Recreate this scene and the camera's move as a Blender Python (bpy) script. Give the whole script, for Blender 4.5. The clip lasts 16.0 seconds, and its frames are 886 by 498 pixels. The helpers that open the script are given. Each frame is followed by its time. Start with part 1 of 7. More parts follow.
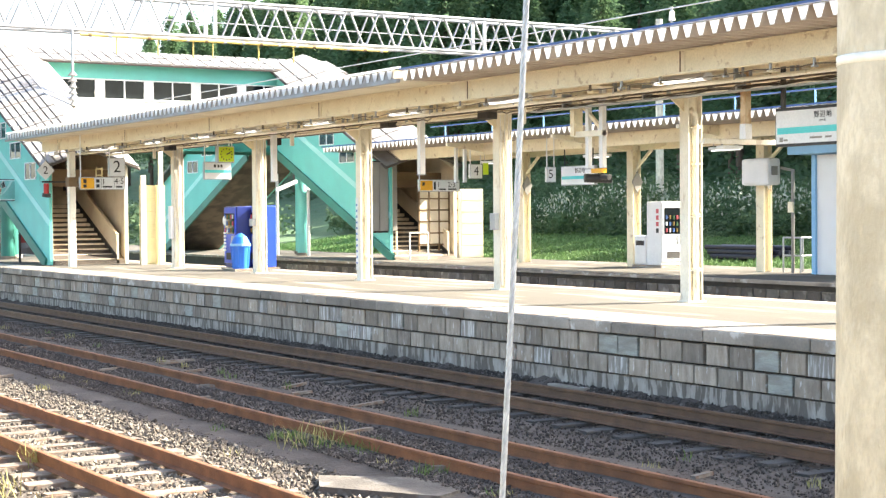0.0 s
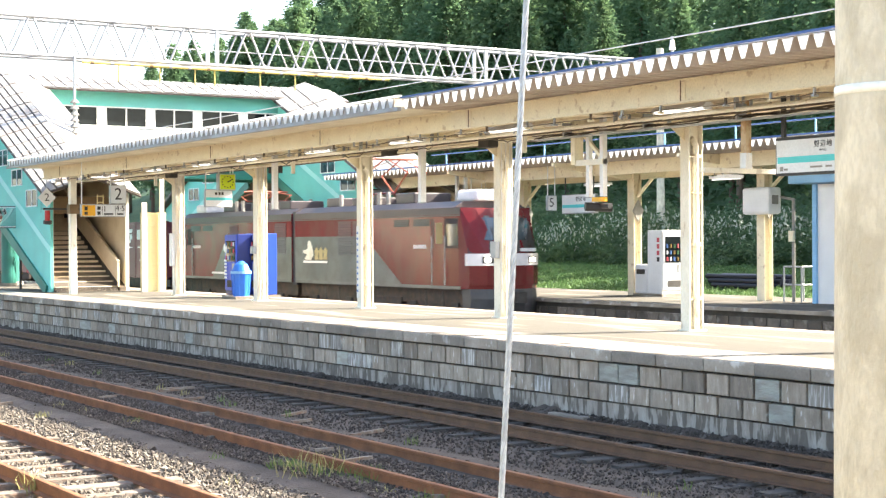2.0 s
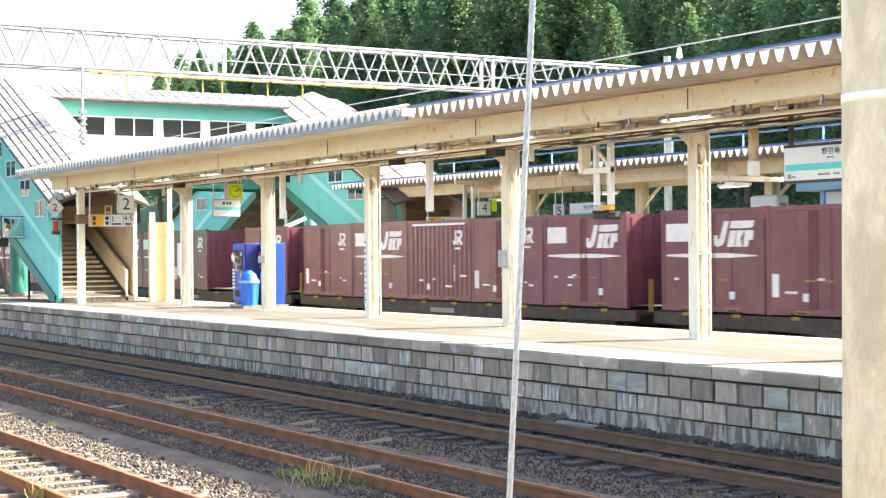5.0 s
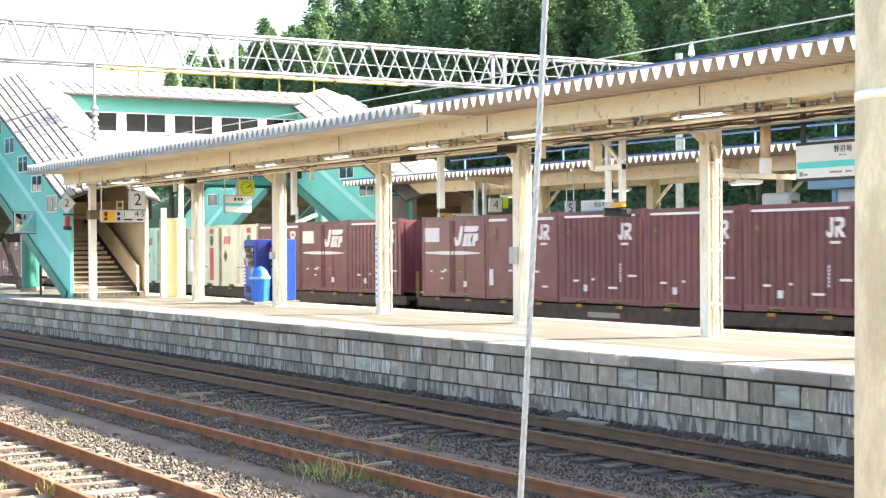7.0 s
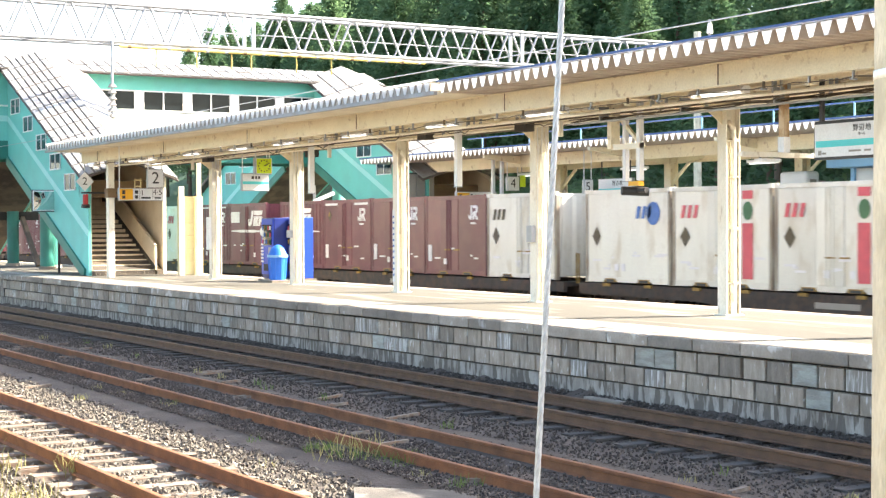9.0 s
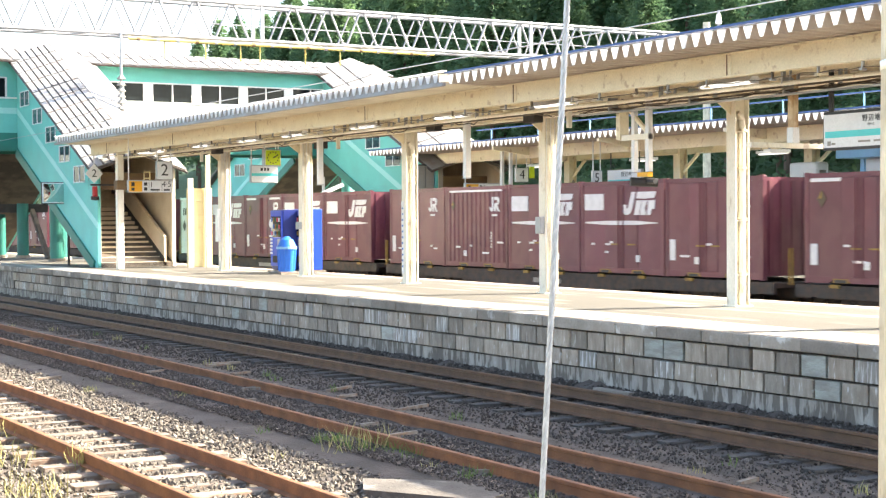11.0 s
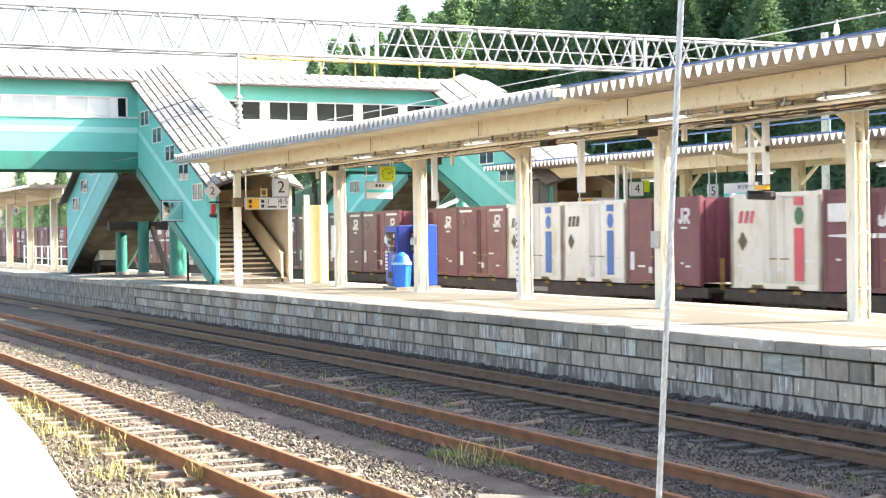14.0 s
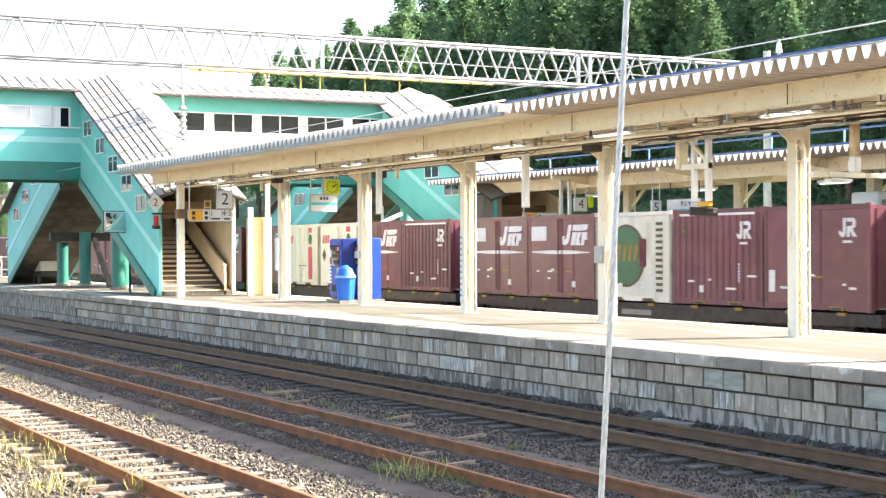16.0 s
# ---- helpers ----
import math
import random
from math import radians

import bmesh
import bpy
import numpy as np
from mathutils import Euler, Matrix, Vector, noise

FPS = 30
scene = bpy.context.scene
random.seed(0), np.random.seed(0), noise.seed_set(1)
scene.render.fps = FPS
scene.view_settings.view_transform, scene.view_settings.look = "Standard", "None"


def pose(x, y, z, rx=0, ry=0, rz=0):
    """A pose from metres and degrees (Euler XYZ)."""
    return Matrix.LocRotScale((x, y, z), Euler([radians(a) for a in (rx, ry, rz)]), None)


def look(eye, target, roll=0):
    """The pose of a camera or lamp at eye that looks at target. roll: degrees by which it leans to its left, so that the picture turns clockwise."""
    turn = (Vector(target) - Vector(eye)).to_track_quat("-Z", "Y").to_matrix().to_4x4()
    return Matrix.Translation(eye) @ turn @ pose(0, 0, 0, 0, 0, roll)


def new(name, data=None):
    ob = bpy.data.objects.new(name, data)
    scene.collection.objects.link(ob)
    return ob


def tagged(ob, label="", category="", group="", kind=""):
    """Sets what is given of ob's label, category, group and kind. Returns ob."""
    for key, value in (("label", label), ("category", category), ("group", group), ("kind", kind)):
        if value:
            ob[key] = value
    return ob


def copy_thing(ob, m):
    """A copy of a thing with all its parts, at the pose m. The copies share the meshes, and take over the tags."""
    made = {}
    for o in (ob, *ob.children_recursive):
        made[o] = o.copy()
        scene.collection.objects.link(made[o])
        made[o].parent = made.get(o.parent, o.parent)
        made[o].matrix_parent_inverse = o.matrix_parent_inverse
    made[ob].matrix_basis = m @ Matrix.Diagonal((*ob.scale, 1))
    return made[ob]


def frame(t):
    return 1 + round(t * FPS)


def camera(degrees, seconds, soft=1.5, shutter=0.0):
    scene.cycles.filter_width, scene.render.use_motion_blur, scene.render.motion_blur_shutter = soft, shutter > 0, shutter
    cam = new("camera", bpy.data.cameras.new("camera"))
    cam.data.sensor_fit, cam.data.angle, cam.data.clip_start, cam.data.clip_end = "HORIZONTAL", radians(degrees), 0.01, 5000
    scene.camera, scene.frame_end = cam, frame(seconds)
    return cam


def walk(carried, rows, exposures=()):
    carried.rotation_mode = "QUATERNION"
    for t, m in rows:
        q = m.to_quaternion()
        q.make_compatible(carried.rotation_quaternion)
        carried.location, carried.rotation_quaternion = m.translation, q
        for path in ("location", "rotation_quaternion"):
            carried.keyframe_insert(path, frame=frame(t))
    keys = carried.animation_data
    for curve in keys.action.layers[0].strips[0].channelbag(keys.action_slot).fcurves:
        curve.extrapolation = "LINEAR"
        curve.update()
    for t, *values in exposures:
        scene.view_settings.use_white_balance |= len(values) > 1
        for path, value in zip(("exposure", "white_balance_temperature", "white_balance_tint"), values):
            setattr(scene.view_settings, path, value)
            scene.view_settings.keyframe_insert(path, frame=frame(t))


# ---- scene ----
cam = camera(31.78, 16.0, soft=1.3, shutter=0.12)
EYE = (0.0, 0.0, 1.60)  # height over the platforms; rail heads lie at -0.92
# seconds, sway of the hand in metres, then yaw, pitch, roll in degrees: swung slowly to the left and back
PATH = [
    (0.0, -0.005, -0.008, -0.002, 58.251, -1.301, 0.473),
    (0.5, -0.015, -0.025, -0.002, 57.993, -0.572, -0.251),
    (1.0, -0.009, -0.015, -0.002, 58.230, -0.400, -0.498),
    (1.5, -0.003, -0.005, 0.001, 58.196, -0.396, -0.081),
    (2.0, -0.000, -0.001, 0.001, 58.290, -0.269, 0.316),
    (2.5, 0.002, 0.003, 0.001, 58.273, -0.127, 0.538),
    (3.0, 0.002, 0.003, 0.001, 58.337, -0.040, 0.600),
    (3.5, -0.000, -0.000, -0.000, 58.378, -0.019, 0.507),
    (4.0, 0.001, 0.001, 0.002, 58.478, 0.053, 0.384),
    (6.5, 0.001, 0.002, 0.001, 58.731, 0.033, 0.704),
    (7.0, -0.001, -0.001, 0.002, 58.980, -0.065, 0.332),
    (7.5, 0.000, 0.001, 0.002, 59.163, -0.252, 0.201),
    (8.0, 0.002, 0.003, 0.001, 59.298, -0.498, 0.431),
    (8.5, 0.002, 0.004, 0.001, 59.407, -0.696, 0.505),
    (9.0, -0.000, -0.001, 0.002, 59.616, -0.851, 0.261),
    (9.5, 0.000, 0.000, 0.000, 59.849, -1.035, 0.192),
    (12.0, 0.006, 0.011, 0.001, 60.275, -1.232, 0.712),
    (12.5, 0.006, 0.011, 0.001, 63.596, -0.831, 0.625),
    (13.0, 0.006, 0.011, 0.001, 63.639, -0.799, 0.783),
    (13.5, 0.006, 0.011, 0.001, 63.825, -0.677, 0.932),
    (14.0, 0.006, 0.011, 0.001, 64.171, -0.564, 0.739),
    (14.5, 0.006, 0.011, 0.001, 64.436, -0.460, 0.469),
    (15.0, 0.006, 0.011, 0.001, 64.074, -0.391, 0.319),
    (15.5, 0.006, 0.011, 0.001, 63.553, -0.205, 0.424),
    (16.0, 0.006, 0.011, 0.001, 62.118, -0.077, 0.259),
]

walk(cam, [(t, pose(EYE[0] + dx, EYE[1] + dy, EYE[2] + dz, 90 + pitch, roll, yaw)) for t, dx, dy, dz, yaw, pitch, roll in PATH],
     exposures=[(0.0, 2.6, 6900, 10), (16.0, 2.6, 6900, 10)])

# ---- world and sun: late-summer sun from behind the platforms, high thin haze ----
SUN = Vector((0.31, 1.0, 0.765)).normalized()  # towards the sun
world = bpy.data.worlds.new("world")
scene.world = world
world.use_nodes = True
wn, wl = world.node_tree.nodes, world.node_tree.links
sky = wn.new("ShaderNodeTexSky")
sky.sky_type = "NISHITA"
sky.sun_disc = False
sky.sun_elevation = math.asin(SUN.z)
sky.sun_rotation = math.atan2(SUN.x, SUN.y)
sky.air_density, sky.dust_density, sky.ozone_density = 1.0, 3.0, 1.0
wl.new(sky.outputs[0], wn["Background"].inputs[0])
wn["Background"].inputs[1].default_value = 0.13
sun = new("sun", bpy.data.lights.new("sun", "SUN"))
sun.data.energy, sun.data.angle, sun.data.color = 5.0, radians(0.6), (1.0, 0.95, 0.85)
sun.matrix_world = look(tuple(SUN * 200), (0, 0, 0))


# ---- materials ----
def mat(name, c1, c2=None, scale=3.0, rough=0.7, metal=0.0, bump=0.0, fine=40.0, stain=None, amount=0.5,
        stretch=(1, 1, 1), vary=0.0, glow=None, spec=0.5, low=0.45, high=0.6, clear=0.0):
    """A surface: two colours mixed by a coarse noise, a fine grain and relief, and stains of a third colour."""
    m = bpy.data.materials.new(name)
    m.use_nodes = True
    n, l = m.node_tree.nodes, m.node_tree.links
    b = n["Principled BSDF"]
    b.inputs["Roughness"].default_value, b.inputs["Metallic"].default_value = rough, metal
    b.inputs["Specular IOR Level"].default_value = spec
    c2 = c2 or tuple(v * 0.82 for v in c1)
    co = n.new("ShaderNodeTexCoord")
    mp = n.new("ShaderNodeMapping")
    mp.inputs["Scale"].default_value = stretch
    l.new(co.outputs["Object"], mp.inputs["Vector"])
    info = n.new("ShaderNodeObjectInfo")
    off = n.new("ShaderNodeVectorMath")
    off.operation = "MULTIPLY_ADD"
    comb = n.new("ShaderNodeCombineXYZ")
    for k in range(3):
        l.new(info.outputs["Random"], comb.inputs[k])
    l.new(comb.outputs[0], off.inputs[0])
    off.inputs[1].default_value = (37.0, 53.0, 29.0)
    l.new(mp.outputs[0], off.inputs[2])

    def noise_of(sc, detail=5.0):
        t = n.new("ShaderNodeTexNoise")
        t.inputs["Scale"].default_value, t.inputs["Detail"].default_value = sc, detail
        l.new(off.outputs[0], t.inputs["Vector"])
        return t.outputs["Fac"]

    def ramp_of(sock, lo, hi):
        r = n.new("ShaderNodeMapRange")
        r.inputs[1].default_value, r.inputs[2].default_value = lo, hi
        l.new(sock, r.inputs[0])
        return r.outputs[0]

    def mixed(fac, a, bb, val=None):
        x = n.new("ShaderNodeMix")
        x.data_type = "RGBA"
        if fac is None:
            x.inputs[0].default_value = val
        else:
            l.new(fac, x.inputs[0])
        for s, v in ((x.inputs[6], a), (x.inputs[7], bb)):
            if isinstance(v, tuple):
                s.default_value = (*v, 1)
            else:
                l.new(v, s)
        return x.outputs[2]

    col = mixed(ramp_of(noise_of(scale), 0.35, 0.65), c1, c2)
    g = n.new("ShaderNodeMath")
    g.operation = "MULTIPLY"
    l.new(ramp_of(noise_of(fine, 3.0), 0.4, 0.7), g.inputs[0])
    g.inputs[1].default_value = 0.35
    col = mixed(g.outputs[0], col, tuple(v * 0.72 for v in c2))
    if stain:
        s = n.new("ShaderNodeMath")
        s.operation = "MULTIPLY"
        l.new(ramp_of(noise_of(scale * 1.7, 8.0), low, high), s.inputs[0])
        s.inputs[1].default_value = amount
        col = mixed(s.outputs[0], col, stain)
    if vary:
        hv = n.new("ShaderNodeHueSaturation")
        r = n.new("ShaderNodeMapRange")
        r.inputs[3].default_value, r.inputs[4].default_value = 1 - vary, 1 + vary
        l.new(info.outputs["Random"], r.inputs[0])
        l.new(r.outputs[0], hv.inputs["Value"])
        l.new(col, hv.inputs["Color"])
        col = hv.outputs[0]
    l.new(col, b.inputs["Base Color"])
    if bump:
        bp = n.new("ShaderNodeBump")
        bp.inputs["Strength"].default_value, bp.inputs["Distance"].default_value = bump, 0.02
        l.new(noise_of(fine * 0.6, 6.0), bp.inputs["Height"])
        l.new(bp.outputs[0], b.inputs["Normal"])
    if clear:  # thin stuff that lets light through
        tr = n.new("ShaderNodeBsdfTranslucent")
        l.new(col, tr.inputs["Color"])
        mx = n.new("ShaderNodeMixShader")
        mx.inputs[0].default_value = clear
        l.new(b.outputs[0], mx.inputs[1])
        l.new(tr.outputs[0], mx.inputs[2])
        l.new(mx.outputs[0], n["Material Output"].inputs[0])
    if glow:
        b.inputs["Emission Color"].default_value = (*c1, 1)
        b.inputs["Emission Strength"].default_value = glow
    return m


RUST = (0.16, 0.07, 0.03)
M = dict(
    soil=mat("soil", (0.064, 0.050, 0.040), (0.098, 0.078, 0.062), 0.7, 0.95, bump=1.0, fine=34, stain=(0.042, 0.032, 0.024), amount=0.75),
    stone=mat("ballast stone", (0.17, 0.155, 0.135), (0.23, 0.21, 0.18), 1.5, 0.9, bump=0.4, fine=30, stain=(0.15, 0.10, 0.07), amount=0.6),
    rail=mat("rusty rail", (0.25, 0.105, 0.042), (0.16, 0.066, 0.028), 4, 0.75, 0.15, bump=0.3, fine=60),
    rail_dark=mat("dark rail", (0.165, 0.088, 0.048), (0.105, 0.058, 0.034), 4, 0.6, 0.3, bump=0.3, fine=60),
    sleeper=mat("grey sleeper", (0.235, 0.205, 0.17), (0.15, 0.125, 0.10), 6, 0.9, bump=0.6, fine=35, stain=RUST, amount=0.55, stretch=(3, 0.5, 1), vary=0.25),
    sleeper_old=mat("sunk sleeper", (0.135, 0.118, 0.10), (0.085, 0.072, 0.06), 6, 0.9, bump=0.6, fine=35, stain=(0.05, 0.04, 0.032), amount=0.8, stretch=(3, 0.5, 1), vary=0.35),
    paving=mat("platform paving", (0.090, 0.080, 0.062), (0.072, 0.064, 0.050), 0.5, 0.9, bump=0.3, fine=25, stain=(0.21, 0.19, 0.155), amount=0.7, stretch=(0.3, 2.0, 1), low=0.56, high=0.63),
    near_slab=mat("worn tan concrete", (0.25, 0.215, 0.155), (0.20, 0.17, 0.12), 0.7, 0.9, bump=0.3, fine=25, stain=(0.14, 0.12, 0.085), amount=0.5),
    coping=mat("coping stone", (0.325, 0.275, 0.22), (0.22, 0.185, 0.145), 2.0, 0.85, bump=0.8, fine=26, stain=(0.50, 0.47, 0.42), amount=0.7, low=0.58, high=0.66, vary=0.35),
    block=mat("wall block", (0.385, 0.325, 0.258), (0.25, 0.205, 0.158), 2.2, 0.9, bump=0.9, fine=28, stain=(0.64, 0.61, 0.56), amount=0.7, stretch=(5.5, 1, 0.35), vary=0.34, low=0.61, high=0.70),
    block_pale=mat("pale greenish block", (0.44, 0.445, 0.385), (0.34, 0.34, 0.295), 2.0, 0.9, bump=0.9, fine=28, stain=(0.24, 0.21, 0.175), amount=0.5, vary=0.15),
    block_lime=mat("lime-streaked block", (0.33, 0.30, 0.26), (0.24, 0.21, 0.175), 2.2, 0.9, bump=0.9, fine=28, stain=(0.64, 0.62, 0.57), amount=0.8, stretch=(7.0, 1, 0.18), vary=0.15, low=0.50, high=0.60),
    mortar=mat("dark joint", (0.075, 0.068, 0.06), (0.05, 0.045, 0.04), 4, 0.95, bump=0.4),
    footing=mat("wall footing", (0.40, 0.365, 0.315), (0.25, 0.22, 0.185), 1.6, 0.9, bump=0.9, fine=20, stain=(0.10, 0.083, 0.066), amount=0.85, stretch=(4.0, 1, 0.9), low=0.46, high=0.54),
    cream=mat("cream paint", (0.84, 0.755, 0.56), (0.78, 0.69, 0.50), 3.5, 0.55, bump=0.25, fine=30, stain=(0.34, 0.20, 0.10), amount=0.5, low=0.61, high=0.69),
    cream_pale=mat("pale cream paint", (0.84, 0.80, 0.68), (0.78, 0.72, 0.59), 3, 0.55, bump=0.2, stain=(0.40, 0.28, 0.16), amount=0.5, low=0.61, high=0.68, stretch=(1, 1, 0.5)),
    soffit=mat("soffit boards", (0.74, 0.68, 0.54), (0.66, 0.60, 0.47), 0.8, 0.8, stain=(0.46, 0.38, 0.26), amount=0.45),
    deck_under=mat("folded roof underside", (0.55, 0.48, 0.41), (0.47, 0.41, 0.35), 1.0, 0.6, stain=(0.33, 0.25, 0.19), amount=0.45),
    rusty_cream=mat("rusted cream paint", (0.50, 0.33, 0.17), (0.36, 0.20, 0.09), 5, 0.7, bump=0.3, stain=(0.70, 0.60, 0.42), amount=0.6, stretch=(1, 1, 0.5)),
    roof_cap=mat("white end caps", (0.90, 0.90, 0.90), (0.84, 0.84, 0.84), 3, 0.6, vary=0.04, clear=0.45),
    roof_blue=mat("blue roof edge", (0.035, 0.10, 0.28), (0.03, 0.08, 0.22), 3, 0.5),
    teal=mat("teal paint", (0.15, 0.55, 0.49), (0.135, 0.51, 0.45), 0.7, 0.55, bump=0.05, stain=(0.14, 0.42, 0.38), amount=0.4),
    teal_pale=mat("pale teal band", (0.36, 0.70, 0.66), (0.33, 0.64, 0.60), 1, 0.55),
    green=mat("dark green paint", (0.02, 0.20, 0.155), (0.018, 0.16, 0.125), 1, 0.5, stain=(0.04, 0.10, 0.08), amount=0.3),
    # white of the frames and sills, also of turquoise wall bleached by sun glare
    bridge_white=mat("white frames and sunlit wall", (0.80, 0.80, 0.78), (0.74, 0.74, 0.72), 1, 0.6),
    roof_white=mat("pale sheet roof", (0.30, 0.30, 0.295), (0.25, 0.25, 0.245), 1.2, 0.5, stain=(0.20, 0.15, 0.11), amount=0.5, vary=0.08),
    seam=mat("dark roof seam", (0.12, 0.10, 0.09), None, 3, 0.7),
    glass=mat("window glass", (0.014, 0.018, 0.02), (0.01, 0.013, 0.015), 2, 0.05, spec=0.22),
    steel=mat("galvanised steel", (0.42, 0.43, 0.44), (0.34, 0.35, 0.36), 4, 0.45, 0.6, bump=0.1),
    truss=mat("pale truss paint", (0.36, 0.365, 0.375), (0.28, 0.285, 0.295), 3, 0.5, 0.2),
    yellow=mat("yellow cover", (0.55, 0.42, 0.10), (0.45, 0.36, 0.12), 3, 0.6),
    concrete=mat("pole concrete", (0.72, 0.665, 0.53), (0.60, 0.55, 0.43), 5.0, 0.9, bump=0.7, fine=70, stain=(0.42, 0.375, 0.275), amount=0.6, stretch=(1, 1, 0.45)),
    wire=mat("strand wire", (0.55, 0.56, 0.56), (0.38, 0.39, 0.39), 20, 0.45, 0.5),
    # base tone darkened to hold the shade beneath the stairs
    underside=mat("shade-darkened stair underside", (0.095, 0.078, 0.062), (0.065, 0.053, 0.043), 0.8, 0.85, bump=0.3, stain=(0.22, 0.17, 0.12), amount=0.5),
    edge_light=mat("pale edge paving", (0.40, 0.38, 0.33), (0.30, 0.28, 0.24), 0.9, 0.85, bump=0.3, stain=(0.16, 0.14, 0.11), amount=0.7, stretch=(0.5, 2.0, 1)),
    white=mat("white plastic", (0.78, 0.78, 0.77), (0.72, 0.72, 0.71), 2, 0.5),
    black=mat("black frame", (0.03, 0.03, 0.032), None, 4, 0.5),
    cable=mat("sun-bleached cable", (0.16, 0.125, 0.09), (0.10, 0.08, 0.06), 6, 0.8),
    # window glass with the sun's glare put into its colour
    pane_sunlit=mat("sunlit white pane", (0.62, 0.66, 0.67), (0.55, 0.59, 0.60), 1.5, 0.25),
    dark=mat("dark iron", (0.06, 0.055, 0.05), (0.04, 0.036, 0.032), 4, 0.7, 0.2, bump=0.3),
    stairs=mat("stair concrete", (0.78, 0.68, 0.52), (0.70, 0.60, 0.45), 2, 0.85, bump=0.3, stain=(0.48, 0.39, 0.27), amount=0.4),
    tan=mat("tan inner wall", (0.74, 0.645, 0.49), (0.67, 0.575, 0.43), 0.8, 0.8, stain=(0.50, 0.39, 0.26), amount=0.4),
    wood=mat("brown boards", (0.20, 0.125, 0.06), (0.13, 0.08, 0.04), 3, 0.75, bump=0.3, stretch=(1, 0.3, 1)),
    panel_yellow=mat("yellow cream panel", (0.74, 0.63, 0.34), (0.69, 0.58, 0.30), 1.5, 0.55),
    # one vending blue in two tones, sunlit and shaded
    blue=mat("vending blue in sun", (0.02, 0.07, 0.55), (0.018, 0.06, 0.46), 2, 0.3),
    blue_shaded=mat("vending blue in shade", (0.012, 0.025, 0.16), (0.01, 0.02, 0.13), 2, 0.3),
    bin_blue=mat("bin blue", (0.02, 0.18, 0.70), (0.02, 0.15, 0.60), 2, 0.4),
    sign_white=mat("sign white", (0.76, 0.77, 0.77), (0.72, 0.73, 0.73), 2, 0.4),
    sign_teal=mat("sign turquoise", (0.08, 0.62, 0.62), (0.07, 0.56, 0.56), 2, 0.4),
    orange=mat("sign orange", (0.85, 0.42, 0.02), (0.80, 0.38, 0.02), 2, 0.4),
    lime=mat("clock face", (0.62, 0.78, 0.02), (0.58, 0.72, 0.02), 2, 0.4),
    red=mat("red lens", (0.50, 0.02, 0.02), None, 2, 0.3),
    tube=mat("lamp tube", (0.85, 0.85, 0.82), (0.8, 0.8, 0.78), 2, 0.4, glow=0.3),
    brown_box=mat("brown freight box", (0.140, 0.034, 0.050), (0.114, 0.028, 0.042), 0.9, 0.42, bump=0.06, stain=(0.18, 0.075, 0.072), amount=0.35, vary=0.16),
    white_box=mat("white freight box", (0.70, 0.68, 0.60), (0.63, 0.60, 0.52), 0.9, 0.5, bump=0.05, stain=(0.40, 0.32, 0.20), amount=0.5, low=0.54, high=0.68, stretch=(1.4, 1, 0.6), vary=0.10),
    post_grey=mat("dirty corner post", (0.36, 0.32, 0.25), (0.27, 0.235, 0.18), 2, 0.6, stain=(0.16, 0.10, 0.06), amount=0.6, stretch=(1, 1, 0.4)),
    mark=mat("white marking", (0.72, 0.70, 0.70), (0.62, 0.60, 0.60), 5, 0.6),
    mark_red=mat("red marking", (0.62, 0.10, 0.12), (0.52, 0.09, 0.11), 5, 0.6),
    mark_blue=mat("blue marking", (0.08, 0.18, 0.45), None, 5, 0.6),
    mark_green=mat("green marking", (0.055, 0.15, 0.065), None, 5, 0.6),
    mark_dark=mat("dark marking", (0.10, 0.075, 0.04), None, 5, 0.6),
    mark_yellow=mat("yellow marking", (0.32, 0.19, 0.03), (0.22, 0.13, 0.03), 5, 0.6),
    under=mat("wagon frame", (0.062, 0.052, 0.046), (0.040, 0.034, 0.030), 3, 0.8, 0.1, bump=0.3, stain=(0.10, 0.06, 0.04), amount=0.5, vary=0.1),
    loco_red=mat("engine red", (0.155, 0.014, 0.017), (0.115, 0.012, 0.015), 0.8, 0.24, spec=0.2, stain=(0.12, 0.04, 0.036), amount=0.45, stretch=(1, 1, 0.5)),
    loco_grey=mat("engine grey", (0.155, 0.165, 0.158), (0.125, 0.135, 0.13), 0.8, 0.26, spec=0.22, stain=(0.10, 0.09, 0.078), amount=0.4),
    loco_roof=mat("engine roof", (0.055, 0.042, 0.046), (0.04, 0.031, 0.034), 1, 0.5),
    panto=mat("orange-red pantograph", (0.42, 0.10, 0.05), (0.32, 0.08, 0.045), 3, 0.5),
    louvre_grey=mat("louvre grey", (0.060, 0.064, 0.072), (0.048, 0.050, 0.058), 2, 0.5),
    louvre_red=mat("louvre red", (0.075, 0.012, 0.02), (0.055, 0.010, 0.016), 2, 0.5),
    screen=mat("windscreen glass", (0.05, 0.075, 0.085), (0.04, 0.06, 0.07), 2, 0.04, spec=1.0),
    gold=mat("old gold emblem", (0.42, 0.32, 0.13), (0.30, 0.22, 0.09), 6, 0.5),
    lamp_glow=mat("headlight", (1.0, 0.92, 0.75), None, 2, 0.3, glow=6.0),
    grass=mat("grass ground", (0.062, 0.125, 0.05), (0.046, 0.095, 0.037), 0.6, 0.95, bump=0.9, fine=14, stain=(0.085, 0.125, 0.055), amount=0.5),
    lawn=mat("lawn blade", (0.085, 0.165, 0.055), (0.115, 0.185, 0.07), 3, 0.8, spec=0.2, clear=0.25),
    block_far=mat("dark old block", (0.15, 0.128, 0.105), (0.085, 0.073, 0.06), 2.0, 0.9, bump=0.8, stain=(0.26, 0.24, 0.21), amount=0.6, vary=0.45, low=0.55, high=0.65),
